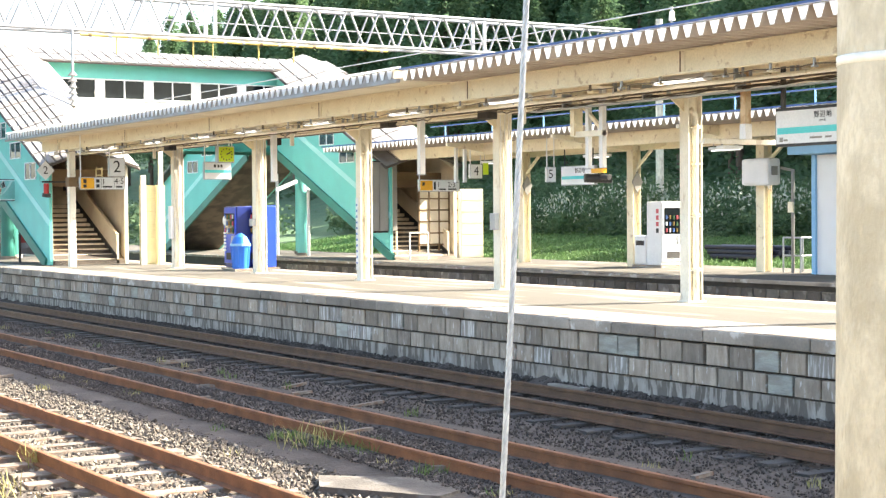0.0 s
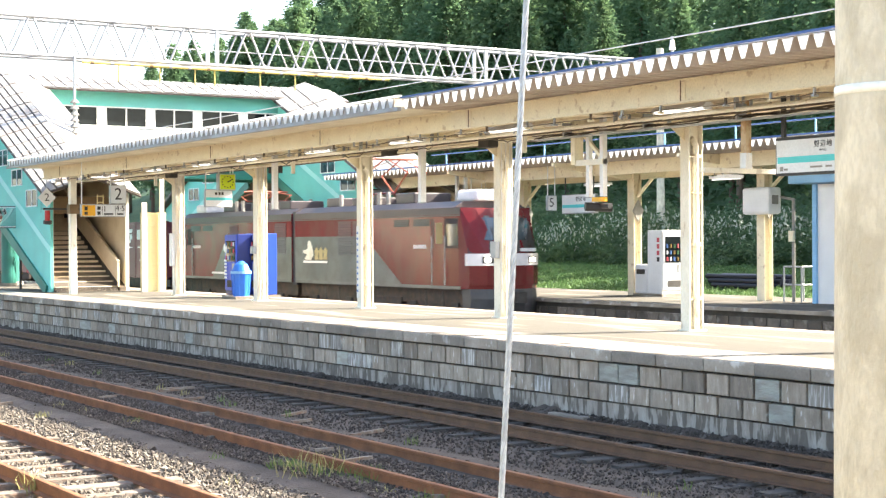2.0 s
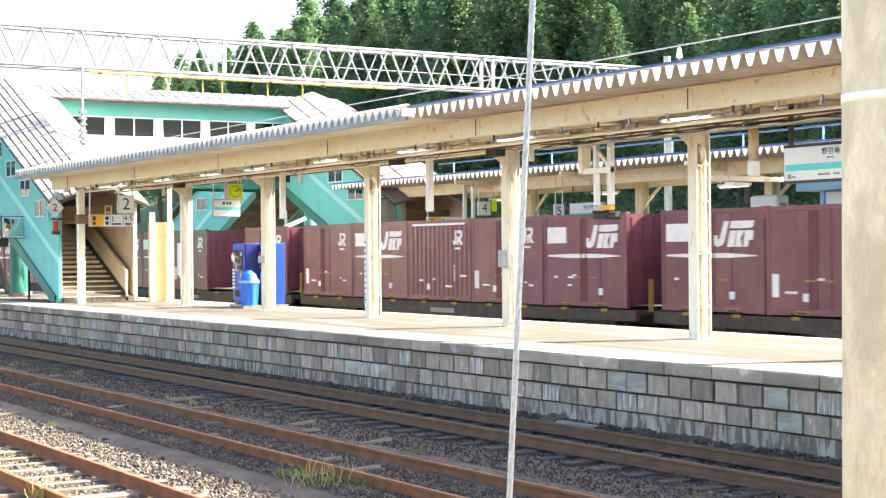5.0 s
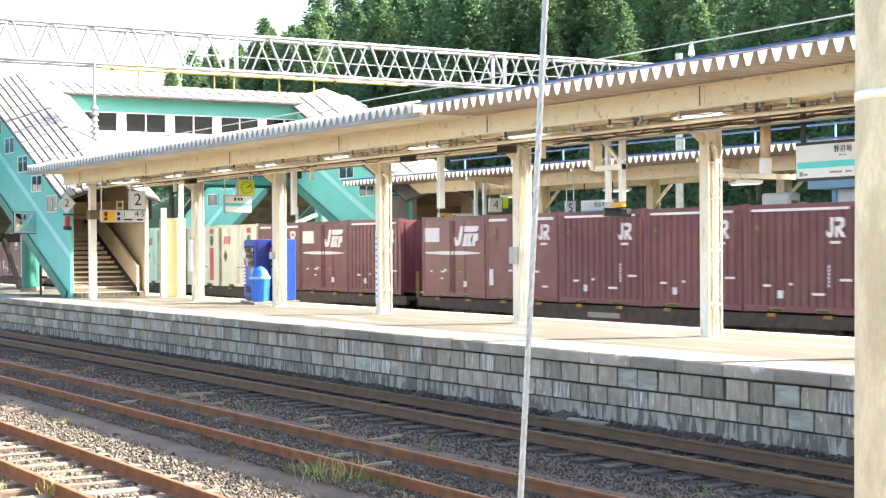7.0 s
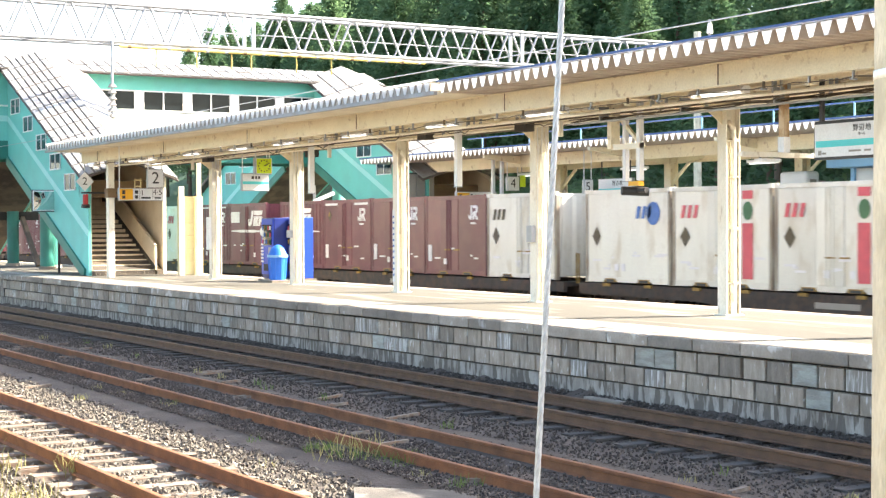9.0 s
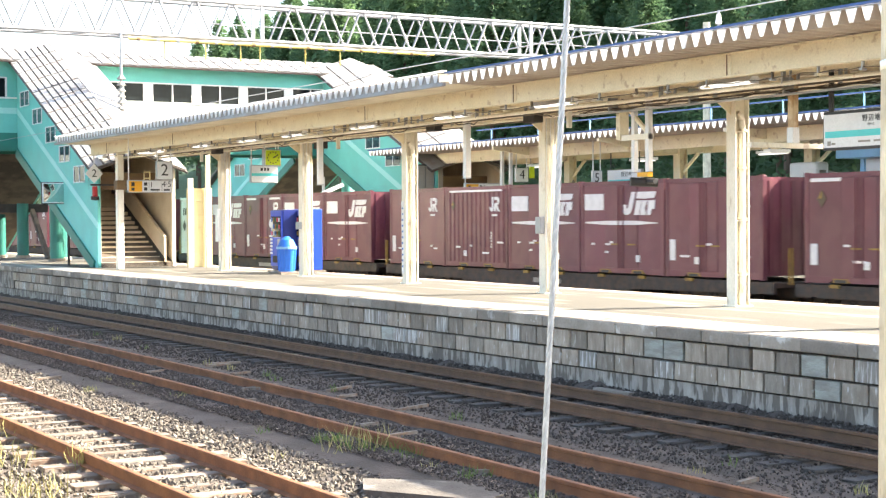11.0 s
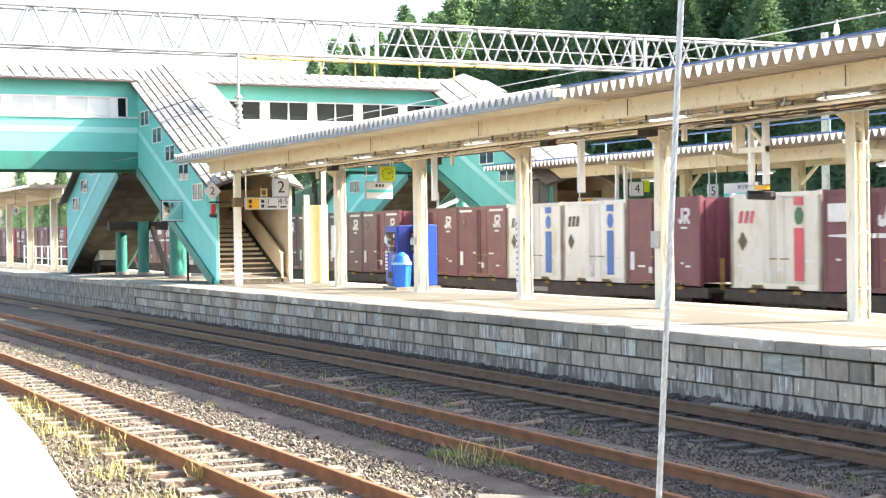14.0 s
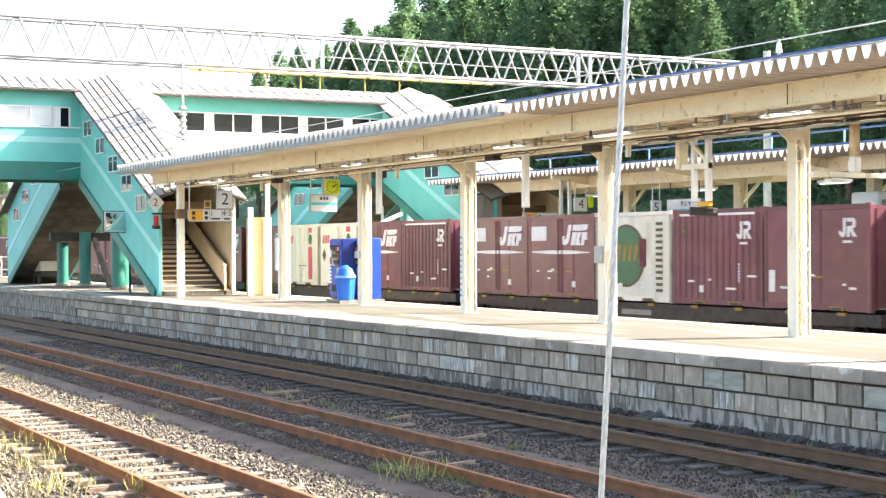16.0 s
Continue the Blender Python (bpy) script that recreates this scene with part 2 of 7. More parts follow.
    pipe=mat("dark pipe", (0.012, 0.013, 0.028), (0.009, 0.01, 0.02), 3, 0.5),
    blade=mat("grass blade", (0.10, 0.18, 0.045), (0.15, 0.20, 0.06), 3, 0.8, spec=0.2, clear=0.3),
    dry=mat("dry weed", (0.40, 0.35, 0.15), (0.31, 0.29, 0.11), 3, 0.8, spec=0.2),
    leaf=mat("cedar leaf", (0.075, 0.148, 0.078), (0.130, 0.208, 0.096), 0.35, 0.8, spec=0.15, vary=0.22, clear=0.42),
    bush=mat("bush leaf", (0.062, 0.112, 0.052), (0.092, 0.142, 0.068), 0.5, 0.75, spec=0.2, vary=0.25, clear=0.35),
    plume=mat("pampas plume", (0.30, 0.33, 0.24), None, 2, 0.8),
    bark=mat("cedar bark", (0.13, 0.085, 0.06), (0.09, 0.06, 0.04), 2, 0.9, bump=0.5, stretch=(1, 1, 0.2)),
    light_blue=mat("pale blue paint", (0.25, 0.50, 0.75), (0.23, 0.46, 0.70), 2, 0.5),
    grey_panel=mat("grey shutter", (0.30, 0.28, 0.25), (0.25, 0.23, 0.20), 1, 0.6),
)


# ---- building helpers ----
ORIGIN = {}


def thing(name, label, category, at=(0, 0, 0), group="", kind=""):
    ob = new(name)
    ob.location = at
    ob.empty_display_size = 0.2
    ORIGIN[ob.name] = Vector(at)
    return tagged(ob, label, category, group, kind)


def finish(bm, name, material):
    me = bpy.data.meshes.new(name)
    bmesh.ops.recalc_face_normals(bm, faces=bm.faces[:])
    bm.to_mesh(me)
    bm.free()
    me.materials.append(material)
    return me


def part(name, bm, material, parent, label=""):
    """One mesh under a thing or a part; the bmesh is in world metres where the thing has been placed."""
    o = ORIGIN[parent.name]
    if o.length:
        bmesh.ops.translate(bm, verts=bm.verts[:], vec=-o)
    ob = new(name, finish(bm, name, material))
    ob.parent = parent
    ORIGIN[ob.name] = o
    return tagged(ob, label) if label else ob


def solid(name, bm, material, label, category, kind="", group=""):
    ob = new(name, finish(bm, name, material))
    ORIGIN[ob.name] = Vector((0, 0, 0))
    return tagged(ob, label, category, group, kind)


def box(x0, x1, y0, y1, z0, z1, bm=None, bevel=0.0):
    bm = bm or bmesh.new()
    r = bmesh.ops.create_cube(bm, size=1.0, matrix=Matrix.LocRotScale(((x0 + x1) / 2, (y0 + y1) / 2, (z0 + z1) / 2), None, (abs(x1 - x0), abs(y1 - y0), abs(z1 - z0))))
    if bevel:
        es = {e for v in r["verts"] for e in v.link_edges}
        bmesh.ops.bevel(bm, geom=list(es), offset=bevel, segments=2, affect="EDGES", profile=0.5)
    return bm


def rod(a, b, r, bm=None, n=8, r2=None):
    """A round bar from a to b."""
    bm = bm or bmesh.new()
    a, b = Vector(a), Vector(b)
    m = Matrix.Translation((a + b) / 2) @ (b - a).to_track_quat("Z", "Y").to_matrix().to_4x4()
    bmesh.ops.create_cone(bm, cap_ends=True, segments=n, radius1=r, radius2=r if r2 is None else r2, depth=(b - a).length, matrix=m)
    return bm


def beam(a, b, w, h, bm=None):
    """A square bar from a to b, w wide and h high."""
    bm = bm or bmesh.new()
    a, b = Vector(a), Vector(b)
    d = (b - a).normalized()
    up = Vector((0, 0, 1)) if abs(d.z) < 0.95 else Vector((1, 0, 0))
    s = d.cross(up).normalized()
    u = s.cross(d)
    m = Matrix((s, d, u)).transposed().to_4x4()
    bmesh.ops.create_cube(bm, size=1.0, matrix=Matrix.Translation((a + b) / 2) @ m @ Matrix.Diagonal((w, (b - a).length, h, 1)))
    return bm


def prism(points, axis, lo, hi, bm=None):
    """A polygon of (u, v) drawn out along an axis: 'y' takes (x, z), 'x' takes (y, z), 'z' takes (x, y)."""
    bm = bm or bmesh.new()

    def at(u, v, w):
        return {"y": (u, w, v), "x": (w, u, v), "z": (u, v, w)}[axis]
    a = [bm.verts.new(at(u, v, lo)) for u, v in points]
    b = [bm.verts.new(at(u, v, hi)) for u, v in points]
    bm.faces.new(a)
    bm.faces.new(b[::-1])
    for i in range(len(a)):
        j = (i + 1) % len(a)
        bm.faces.new((a[i], b[i], b[j], a[j]))
    return bm


def letters(text, size, at, turn, material, parent, name="lettering", spread=1.0):
    """Flat lettering, centred at a place; turn is a pose()'s rotation."""
    c = bpy.data.curves.new("lettering", "FONT")
    c.body, c.size, c.align_x, c.align_y, c.extrude, c.space_character = text, size, "CENTER", "CENTER", 0.002, spread
    tmp = new("lettering_curve", c)
    me = bpy.data.meshes.new_from_object(tmp.evaluated_get(bpy.context.evaluated_depsgraph_get()))
    bpy.data.objects.remove(tmp)
    me.transform(Matrix.Translation(Vector(at) - ORIGIN[parent.name]) @ turn)
    me.materials.clear()
    me.materials.append(material)
    ob = new(name, me)
    ob.parent = parent
    ORIGIN[ob.name] = ORIGIN[parent.name]
    return ob


FACE_X = pose(0, 0, 0, 90, 0, 90)   # lettering read from +x
FACE_Y = pose(0, 0, 0, 90, 0, 0)    # lettering read from -y
rnd = random.Random(7)


# ---- ground ----
bm = bmesh.new()
bmesh.ops.create_grid(bm, x_segments=60, y_segments=60, size=1500, matrix=Matrix.Translation((0, 0, -1.14)))
solid("ground", bm, M["soil"], "dark brown cinder and gravel ground of the station yard", "ground", "structure")

def hill(y):
    return -0.28 + (y - 33.6) * 0.10 + max(0.0, y - 42.0) * 0.10 + max(0.0, y - 60.0) * 0.22


# the grassy bank behind the far platform, rising to the wooded hill
bm = bmesh.new()
for i in range(64):
    for j in range(18):
        x, y = -260 + i * 5.0, 33.6 + j * 4.0
        bm.verts.new((x, y, hill(y) + 0.22 * noise.noise(Vector((x * 0.2, y * 0.2, 3)))))
bm.verts.ensure_lookup_table()
for i in range(63):
    for j in range(17):
        a = i * 18 + j
        bm.faces.new((bm.verts[a], bm.verts[a + 18], bm.verts[a + 19], bm.verts[a + 1]))
for f in bm.faces:
    f.smooth = True
solid("grass_bank", bm, M["grass"], "mown green grass bank rising to the woods", "ground", "structure")



# ---- tracks: 1.067 m gauge ----
RAIL_PROFILE = [(-0.064, -0.153), (0.064, -0.153), (0.064, -0.143), (0.010, -0.125), (0.010, -0.045), (0.033, -0.035), (0.033, -0.004), (0.024, 0.0), (-0.024, 0.0), (-0.033, -0.004), (-0.033, -0.035), (-0.010, -0.045), (-0.010, -0.125), (-0.064, -0.143)]


def track(y, x0, x1, label, material):
    t = thing("railway_track", label, "railway track", (x0, y, -1.14), "railway tracks", "structure")
    for s in (-0.5335, 0.5335):
        off = s + (0.033 if s > 0 else -0.033)
        part("rail", prism([(y + off + u, -0.92 + v) for u, v in RAIL_PROFILE], "x", x0, x1), material, t)
    return t


TRACKS = [track(5.645, -120, 12, "rust-brown sunlit siding on weathered sleepers", M["rail"]),
          track(9.02, -140, 12, "rusty siding half sunk in cinders and weeds", M["rail"]),
          track(12.606, -160, 12, "dark rails in use beside the platform wall", M["rail_dark"]),
          track(21.5, -160, 12, "dark rails behind the island platform", M["rail_dark"]),
          track(26.2, -160, 12, "dark rails under the passing freight train", M["rail_dark"])]

# ---- platforms ----
island = thing("platform_island", "pale paved island platform with a grey block edge wall", "platform", (-40, 17, -1.14), kind="structure")
part("core", box(-150, 4, 14.16, 19.88, -1.14, -0.10), M["mortar"], island)
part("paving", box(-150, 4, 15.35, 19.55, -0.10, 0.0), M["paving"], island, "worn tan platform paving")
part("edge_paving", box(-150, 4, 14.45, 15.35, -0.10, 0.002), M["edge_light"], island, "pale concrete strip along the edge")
part("rear_wall", box(-150, 4, 19.88, 19.95, -1.14, -0.16), M["footing"], island)
part("footing", box(-150, 4, 14.08, 14.16, -1.14, -0.775), M["footing"], island, "stained rendered wall footing")
part("rough_wall", box(-150, -54.0, 14.07, 14.16, -0.755, -0.12), M["footing"], island, "old rough dark wall")
far_platform = thing("platform_far", "second platform with a low dark wall", "platform", (-40, 30, -1.14), kind="structure")
part("core", box(-150, 4, 27.4, 33.4, -1.14, -0.24), M["mortar"], far_platform)
part("paving", box(-150, 4, 27.45, 33.45, -0.24, -0.13), M["paving"], far_platform, "worn platform paving")
part("edge", box(-150, 4, 27.25, 27.45, -0.22, -0.128), M["coping"], far_platform, "pale platform edge")
near = thing("platform_near", "bright concrete platform corner beside the siding", "platform", (-12, 1, -1.14), kind="structure")
part("slab", prism([(-60, 3.6), (-17.2, 2.95), (-13.0, 2.55), (-9.6, 2.14), (-2, 1.1), (8, 0.9), (8, -6), (-60, -6)], "z", -1.14, -0.004), M["near_slab"], near)

# ---- island canopy ----
POSTS = [-9.2, -15.14, -21.09, -27.05, -33.05, -39.0, -44.9]
PITCH = 0.281


def folded_roof(parent, x0, x1, y0, y1, z, depth=0.17, thick=0.012, name="roof_sheet"):
    """Folded-plate roof: deep flat-bottomed valleys running across the platform."""
    pts = []
    x = x0
    while x < x1 - 0.01:
        p = PITCH
        pts += [(x, z + depth), (x + p * 0.22, z + depth), (x + p * 0.50, z), (x + p * 0.72, z)]
        x += p
    pts.append((x, z + depth))
    bm = bmesh.new()
    lo = [[bm.verts.new((u, yy, v)) for u, v in pts] for yy in (y0, y1)]
    hi = [[bm.verts.new((u, yy, v + thick)) for u, v in pts] for yy in (y0, y1)]
    for i in range(len(pts) - 1):
        bm.faces.new((lo[0][i], lo[0][i + 1], lo[1][i + 1], lo[1][i]))
        bm.faces.new((hi[0][i], hi[1][i], hi[1][i + 1], hi[0][i + 1]))
        bm.faces.new((lo[0][i], hi[0][i], hi[0][i + 1], lo[0][i + 1]))
    return part(name, bm, M["deck_under"], parent, "brown-grey folded steel roof sheet")


def end_caps(parent, x0, x1, y, z, depth=0.17):
    """White closure plates in each valley along the eave."""
    p = PITCH
    me = finish(prism([(p * 0.235, depth + 0.005), (p * 0.48, -0.012), (p * 0.74, -0.012), (p * 0.985, depth + 0.005)], "y", -0.006, 0.0), "end_cap", M["roof_cap"])
    x = x0
    o = ORIGIN[parent.name]
    while x < x1 - 0.01:
        ob = new("end_cap", me)
        ob.parent = parent
        ob.location = Vector((x, y, z)) - o
        x += p


canopy = thing("island_canopy", "cream steel platform canopy with a folded sheet roof", "canopy", (-30, 18.2, 0), kind="structure")
Z0 = 4.06
folded_roof(canopy, -24.9, -3.0, 14.5, 19.32, Z0)
end_caps(canopy, -24.9, -3.0, 14.5, Z0)
part("roof_edge", box(-24.9, -3.0, 14.46, 14.56, Z0 + 0.195, Z0 + 0.228), M["roof_blue"], canopy, "blue roof edge strip")
folded_roof(canopy, -50.2, -25.2, 14.5, 19.32, Z0 + 0.06, 0.15)
end_caps(canopy, -50.2, -25.2, 14.5, Z0 + 0.06, 0.15)
part("roof_edge", box(-50.2, -24.95, 14.46, 14.54, Z0 + 0.235, Z0 + 0.265), M["roof_cap"], canopy, "pale roof edge strip")
part("closure_strip", box(-50.2, -25.2, 14.515, 14.53, Z0 + 0.05, Z0 + 0.205), M["grey_panel"], canopy, "grey strip closing the roof folds")
part("gutter", box(-50.2, -24.95, 14.44, 14.515, Z0 - 0.03, Z0 + 0.045), M["roof_white"], canopy, "pale grey eave gutter")
part("soffit", box(-50.2, -24.95, 14.52, 19.28, Z0 + 0.0, Z0 + 0.05), M["soffit"], canopy, "pale boarded soffit")
part("girder", box(-50.0, -3.0, 15.60, 15.64, 3.72, 4.04), M["cream"], canopy, "cream painted steel girder with rust spots")
for z in (3.70, 4.04):
    part("girder_flange", box(-50.0, -3.0, 15.53, 15.71, z, z + 0.018), M["cream"], canopy)
for k in range(8):
    x = -6.3 - k * 6.0
    part("splice_plate", box(x - 0.10, x + 0.10, 15.585, 15.60, 3.74, 4.02), M["cream"], canopy)
    part("splice_joint", box(x - 0.008, x + 0.008, 15.575, 15.585, 3.72, 4.04), M["rail_dark"], canopy)
part("girder", box(-50.0, -3.0, 16.60, 16.66, 3.76, 3.98), M["cream"], canopy, "second cream girder")
part("girder", box(-50.0, -3.0, 18.96, 19.02, 3.72, 4.06), M["cream"], canopy)
part("tie_beam", box(-50.0, -3.0, 18.12, 18.28, 3.74, 3.96), M["cream"], canopy)


def post_bm(x, y, z0, z1, w=0.30, d=None):
    """An H column: a flange towards each track and the web between them."""
    d = d or w
    bm = box(x - w / 2, x + w / 2, y - d / 2, y - d / 2 + 0.022, z0, z1, bevel=0.004)
    box(x - w / 2, x + w / 2, y + d / 2 - 0.022, y + d / 2, z0, z1, bm, bevel=0.004)
    box(x - 0.012, x + 0.012, y - d / 2 + 0.022, y + d / 2 - 0.022, z0, z1, bm)
    return bm


for x in POSTS:
    p = part("post", post_bm(x, 18.2, 0.0, 3.74, 0.24, 0.32), M["cream_pale"], canopy, "cream steel column with worn paint")
    for z in (0.55, 1.50, 3.06):
        part("stiffener", box(x + 0.012, x + 0.115, 18.065, 18.335, z, z + 0.02), M["cream_pale"], p)
    part("base_plate", box(x - 0.17, x + 0.17, 18.0, 18.4, 0.0, 0.025), M["cream_pale"], p)
    pipe = part("rain_pipe", rod((x + 0.075, 18.235, 0.03), (x + 0.075, 18.235, 3.30), 0.055, n=14), M["cream_pale"], p, "cream rain pipe in the column")
    for z in (0.56, 1.51, 2.4, 3.06):
        part("pipe_clip", box(x + 0.012, x + 0.14, 18.17, 18.30, z + 0.022, z + 0.05), M["cream"], pipe)
    part("pipe_elbow", rod((x + 0.075, 18.235, 3.28), (x + 0.075, 18.12, 3.40), 0.055, n=12), M["cream_pale"], pipe)
    part("crossbeam", box(x - 0.06, x + 0.06, 15.66, 19.2, 3.74, 3.98), M["cream"], canopy, "cream crossbeam")
    part("crossbeam_flange", box(x - 0.11, x + 0.11, 15.72, 19.2, 3.722, 3.738), M["cream"], canopy)
    part("gusset", prism([(17.5, 3.74), (18.05, 3.74), (18.05, 3.35)], "x", x - 0.01, x + 0.01), M["cream"], canopy)
    part("head_plate", box(x - 0.2, x + 0.2, 17.98, 18.42, 3.69, 3.72), M["cream"], canopy)

# ---- far canopy ----
canopy2 = thing("far_canopy", "cream canopy of the second platform with white eave caps", "canopy", (-35, 31.2, -0.13), kind="structure")
Z1 = 4.02
folded_roof(canopy2, -54.0, -3.0, 27.9, 33.4, Z1, 0.16)
end_caps(canopy2, -54.0, -3.0, 27.9, Z1, 0.16)
part("roof_edge", box(-54.0, -3.0, 27.86, 27.94, Z1 + 0.18, Z1 + 0.225), M["roof_blue"], canopy2, "blue roof edge strip")
part("girder", box(-54.0, -3.0, 29.46, 29.54, 3.62, 4.02), M["cream"], canopy2, "cream steel girder")
part("girder", box(-54.0, -3.0, 32.46, 32.54, 3.62, 4.02), M["cream"], canopy2)
for x in (-9.0, -15.0, -21.0, -27.0, -33.0, -38.9, -45.0):
    p = part("post", post_bm(x, 31.2, -0.13, 3.7, 0.32), M["cream"], canopy2, "cream steel column")
    part("crossbeam", prism([(28.0, 4.0), (33.3, 4.0), (33.3, 3.9), (31.6, 3.55), (30.8, 3.55), (28.0, 3.9)], "x", x - 0.06, x + 0.06), M["cream"], canopy2)
    part("brace", beam((x + 0.16, 31.2, 3.0), (x + 0.9, 31.2, 3.55), 0.08, 0.08), M["cream"], canopy2)
    part("notice", prism([(30.98, 2.55), (31.2, 2.90), (31.42, 2.55), (31.2, 2.20)], "x", x + 0.17, x + 0.19), M["grey_panel"], p)

# ---- footbridge and its stairs ----
BX = -60.6
bridge = thing("footbridge", "turquoise covered footbridge across the tracks", "footbridge", (BX - 1.5, 16, -1.14))
for x0, x1 in ((BX - 0.12, BX), (BX - 3.0, BX - 2.88)):
    part("girder", box(x0 - 0.02, x1 + 0.02, -8.0, 32.2, 4.28, 4.98), M["green"], bridge, "dark green bridge girder")
    part("lower_wall", box(x0, x1, -8.0, 32.2, 4.98, 6.30), M["teal"], bridge, "turquoise sheet wall")
    part("upper_wall", box(x0, x1, -8.0, 32.2, 7.14, 7.72), M["teal"], bridge)
part("floor", box(BX - 2.88, BX - 0.12, -8.0, 32.2, 4.6, 4.75), M["tan"], bridge)
part("pale_band", box(BX, BX + 0.012, -8.0, 16.0, 5.72, 5.95), M["teal_pale"], bridge, "pale band on the wall")
# turquoise wall in full sun, its glare painted as a white sheet
part("white_panel", box(BX, BX + 0.012, 18.8, 29.0, 5.10, 6.32), M["bridge_white"], bridge, "wall below the windows, painted sunlit white")
part("sill", box(BX - 0.02, BX + 0.05, -8.0, 29.0, 6.30, 6.36), M["bridge_white"], bridge)


def window(parent, y0, y1, z0, z1, x, half=True):
    # panes on this stretch get painted sun glare instead of dark glass
    pale = y1 < 15.0
    w = part("window", box(x - 0.05, x - 0.03, y0, y1, z0, z1), M["pane_sunlit" if pale else "glass"], parent, "window pane painted white for sun glare" if pale else "dark window pane")
    for a, b in ((y0 - 0.04, y0 + 0.03), (y1 - 0.03, y1 + 0.04)) + (((((y0 + y1) / 2) - 0.025, ((y0 + y1) / 2) + 0.025),) if half else ()):
        part("window_frame", box(x - 0.06, x + 0.02, a, b, z0, z1), M["bridge_white"], w)
    part("window_frame", box(x - 0.06, x + 0.02, y0, y1, z1 - 0.03, z1 + 0.02), M["bridge_white"], w)


y = -7.5
while y < 28.5:
    if not 15.2 < y < 19.0:
        window(bridge, y, y + 1.72, 6.38, 7.12, BX)
        # piers are white for the sun on them
        part("window_pier", box(BX - 0.1, BX + 0.006, y + 1.76, y + 2.03, 6.36, 7.14), M["bridge_white"], bridge)
    y += 2.07
window(bridge, 14.98, 15.58, 6.38, 7.12, BX, False)
for y0, y1 in ((15.62, 16.0), (18.7, 19.4)):
    part("wall_pier", box(BX - 0.12, BX - 0.002, y0, y1, 6.30, 7.14), M["teal"], bridge)


def sheet_roof(parent, corners, across, along, label, gap=0.03):
    """A roof slope of separate pale sheets over a dark base; corners: two along the eave, then the two above them."""
    a, b, c, d = [Vector(v) for v in corners]
    nrm = (b - a).cross(d - a).normalized()
    if nrm.z < 0:
        nrm = -nrm
    bm = bmesh.new()
    bm.faces.new([bm.verts.new(v) for v in (a, b, c, d)])
    r = bmesh.ops.extrude_face_region(bm, geom=bm.faces[:])
    bmesh.ops.translate(bm, verts=[v for v in r["geom"] if isinstance(v, bmesh.types.BMVert)], vec=-nrm * 0.06)
    base = part("roof_base", bm, M["seam"], parent)
    o = ORIGIN[parent.name]
    for i in range(across):
        for j in range(along):
            def at(u, v):
                return a.lerp(b, u).lerp(d.lerp(c, u), v)
            du, dv = gap / (b - a).length, gap / (d - a).length
            u0, u1, v0, v1 = i / across + du, (i + 1) / across - du, j / along + dv, (j + 1) / along - dv * 0.2
            lift = 0.018
            bm = bmesh.new()
            lo = [bm.verts.new(at(u, v) + nrm * (0.003 + (lift if v == v0 else 0))) for u, v in ((u0, v0), (u1, v0), (u1, v1), (u0, v1))]
            hi = [bm.verts.new(v.co + nrm * 0.03) for v in lo]
            bm.faces.new(hi)
            for k in range(4):
                bm.faces.new((lo[k], lo[(k + 1) % 4], hi[(k + 1) % 4], hi[k]))
            part("roof_sheet", bm, M["roof_white"], base)
    return base


sheet_roof(bridge, ((BX + 0.45, 32.4, 7.74), (BX + 0.45, -8.0, 7.74), (BX - 1.5, -8.0, 8.42), (BX - 1.5, 32.4, 8.42)), 80, 2, "", 0.045)
part("roof_back", prism([(BX + 0.4, 7.70), (BX - 1.5, 8.36), (BX - 3.4, 7.70), (BX - 3.4, 7.78), (BX - 1.5, 8.41), (BX + 0.4, 7.76)], "y", -8.0, 32.4), M["roof_white"], bridge)
part("end_wall", prism([(BX - 2.88, 4.98), (BX - 0.12, 4.98), (BX - 0.12, 7.70), (BX - 1.5, 8.30), (BX - 2.88, 7.70)], "y", 32.1, 32.2), M["teal"], bridge)

SL = 0.445


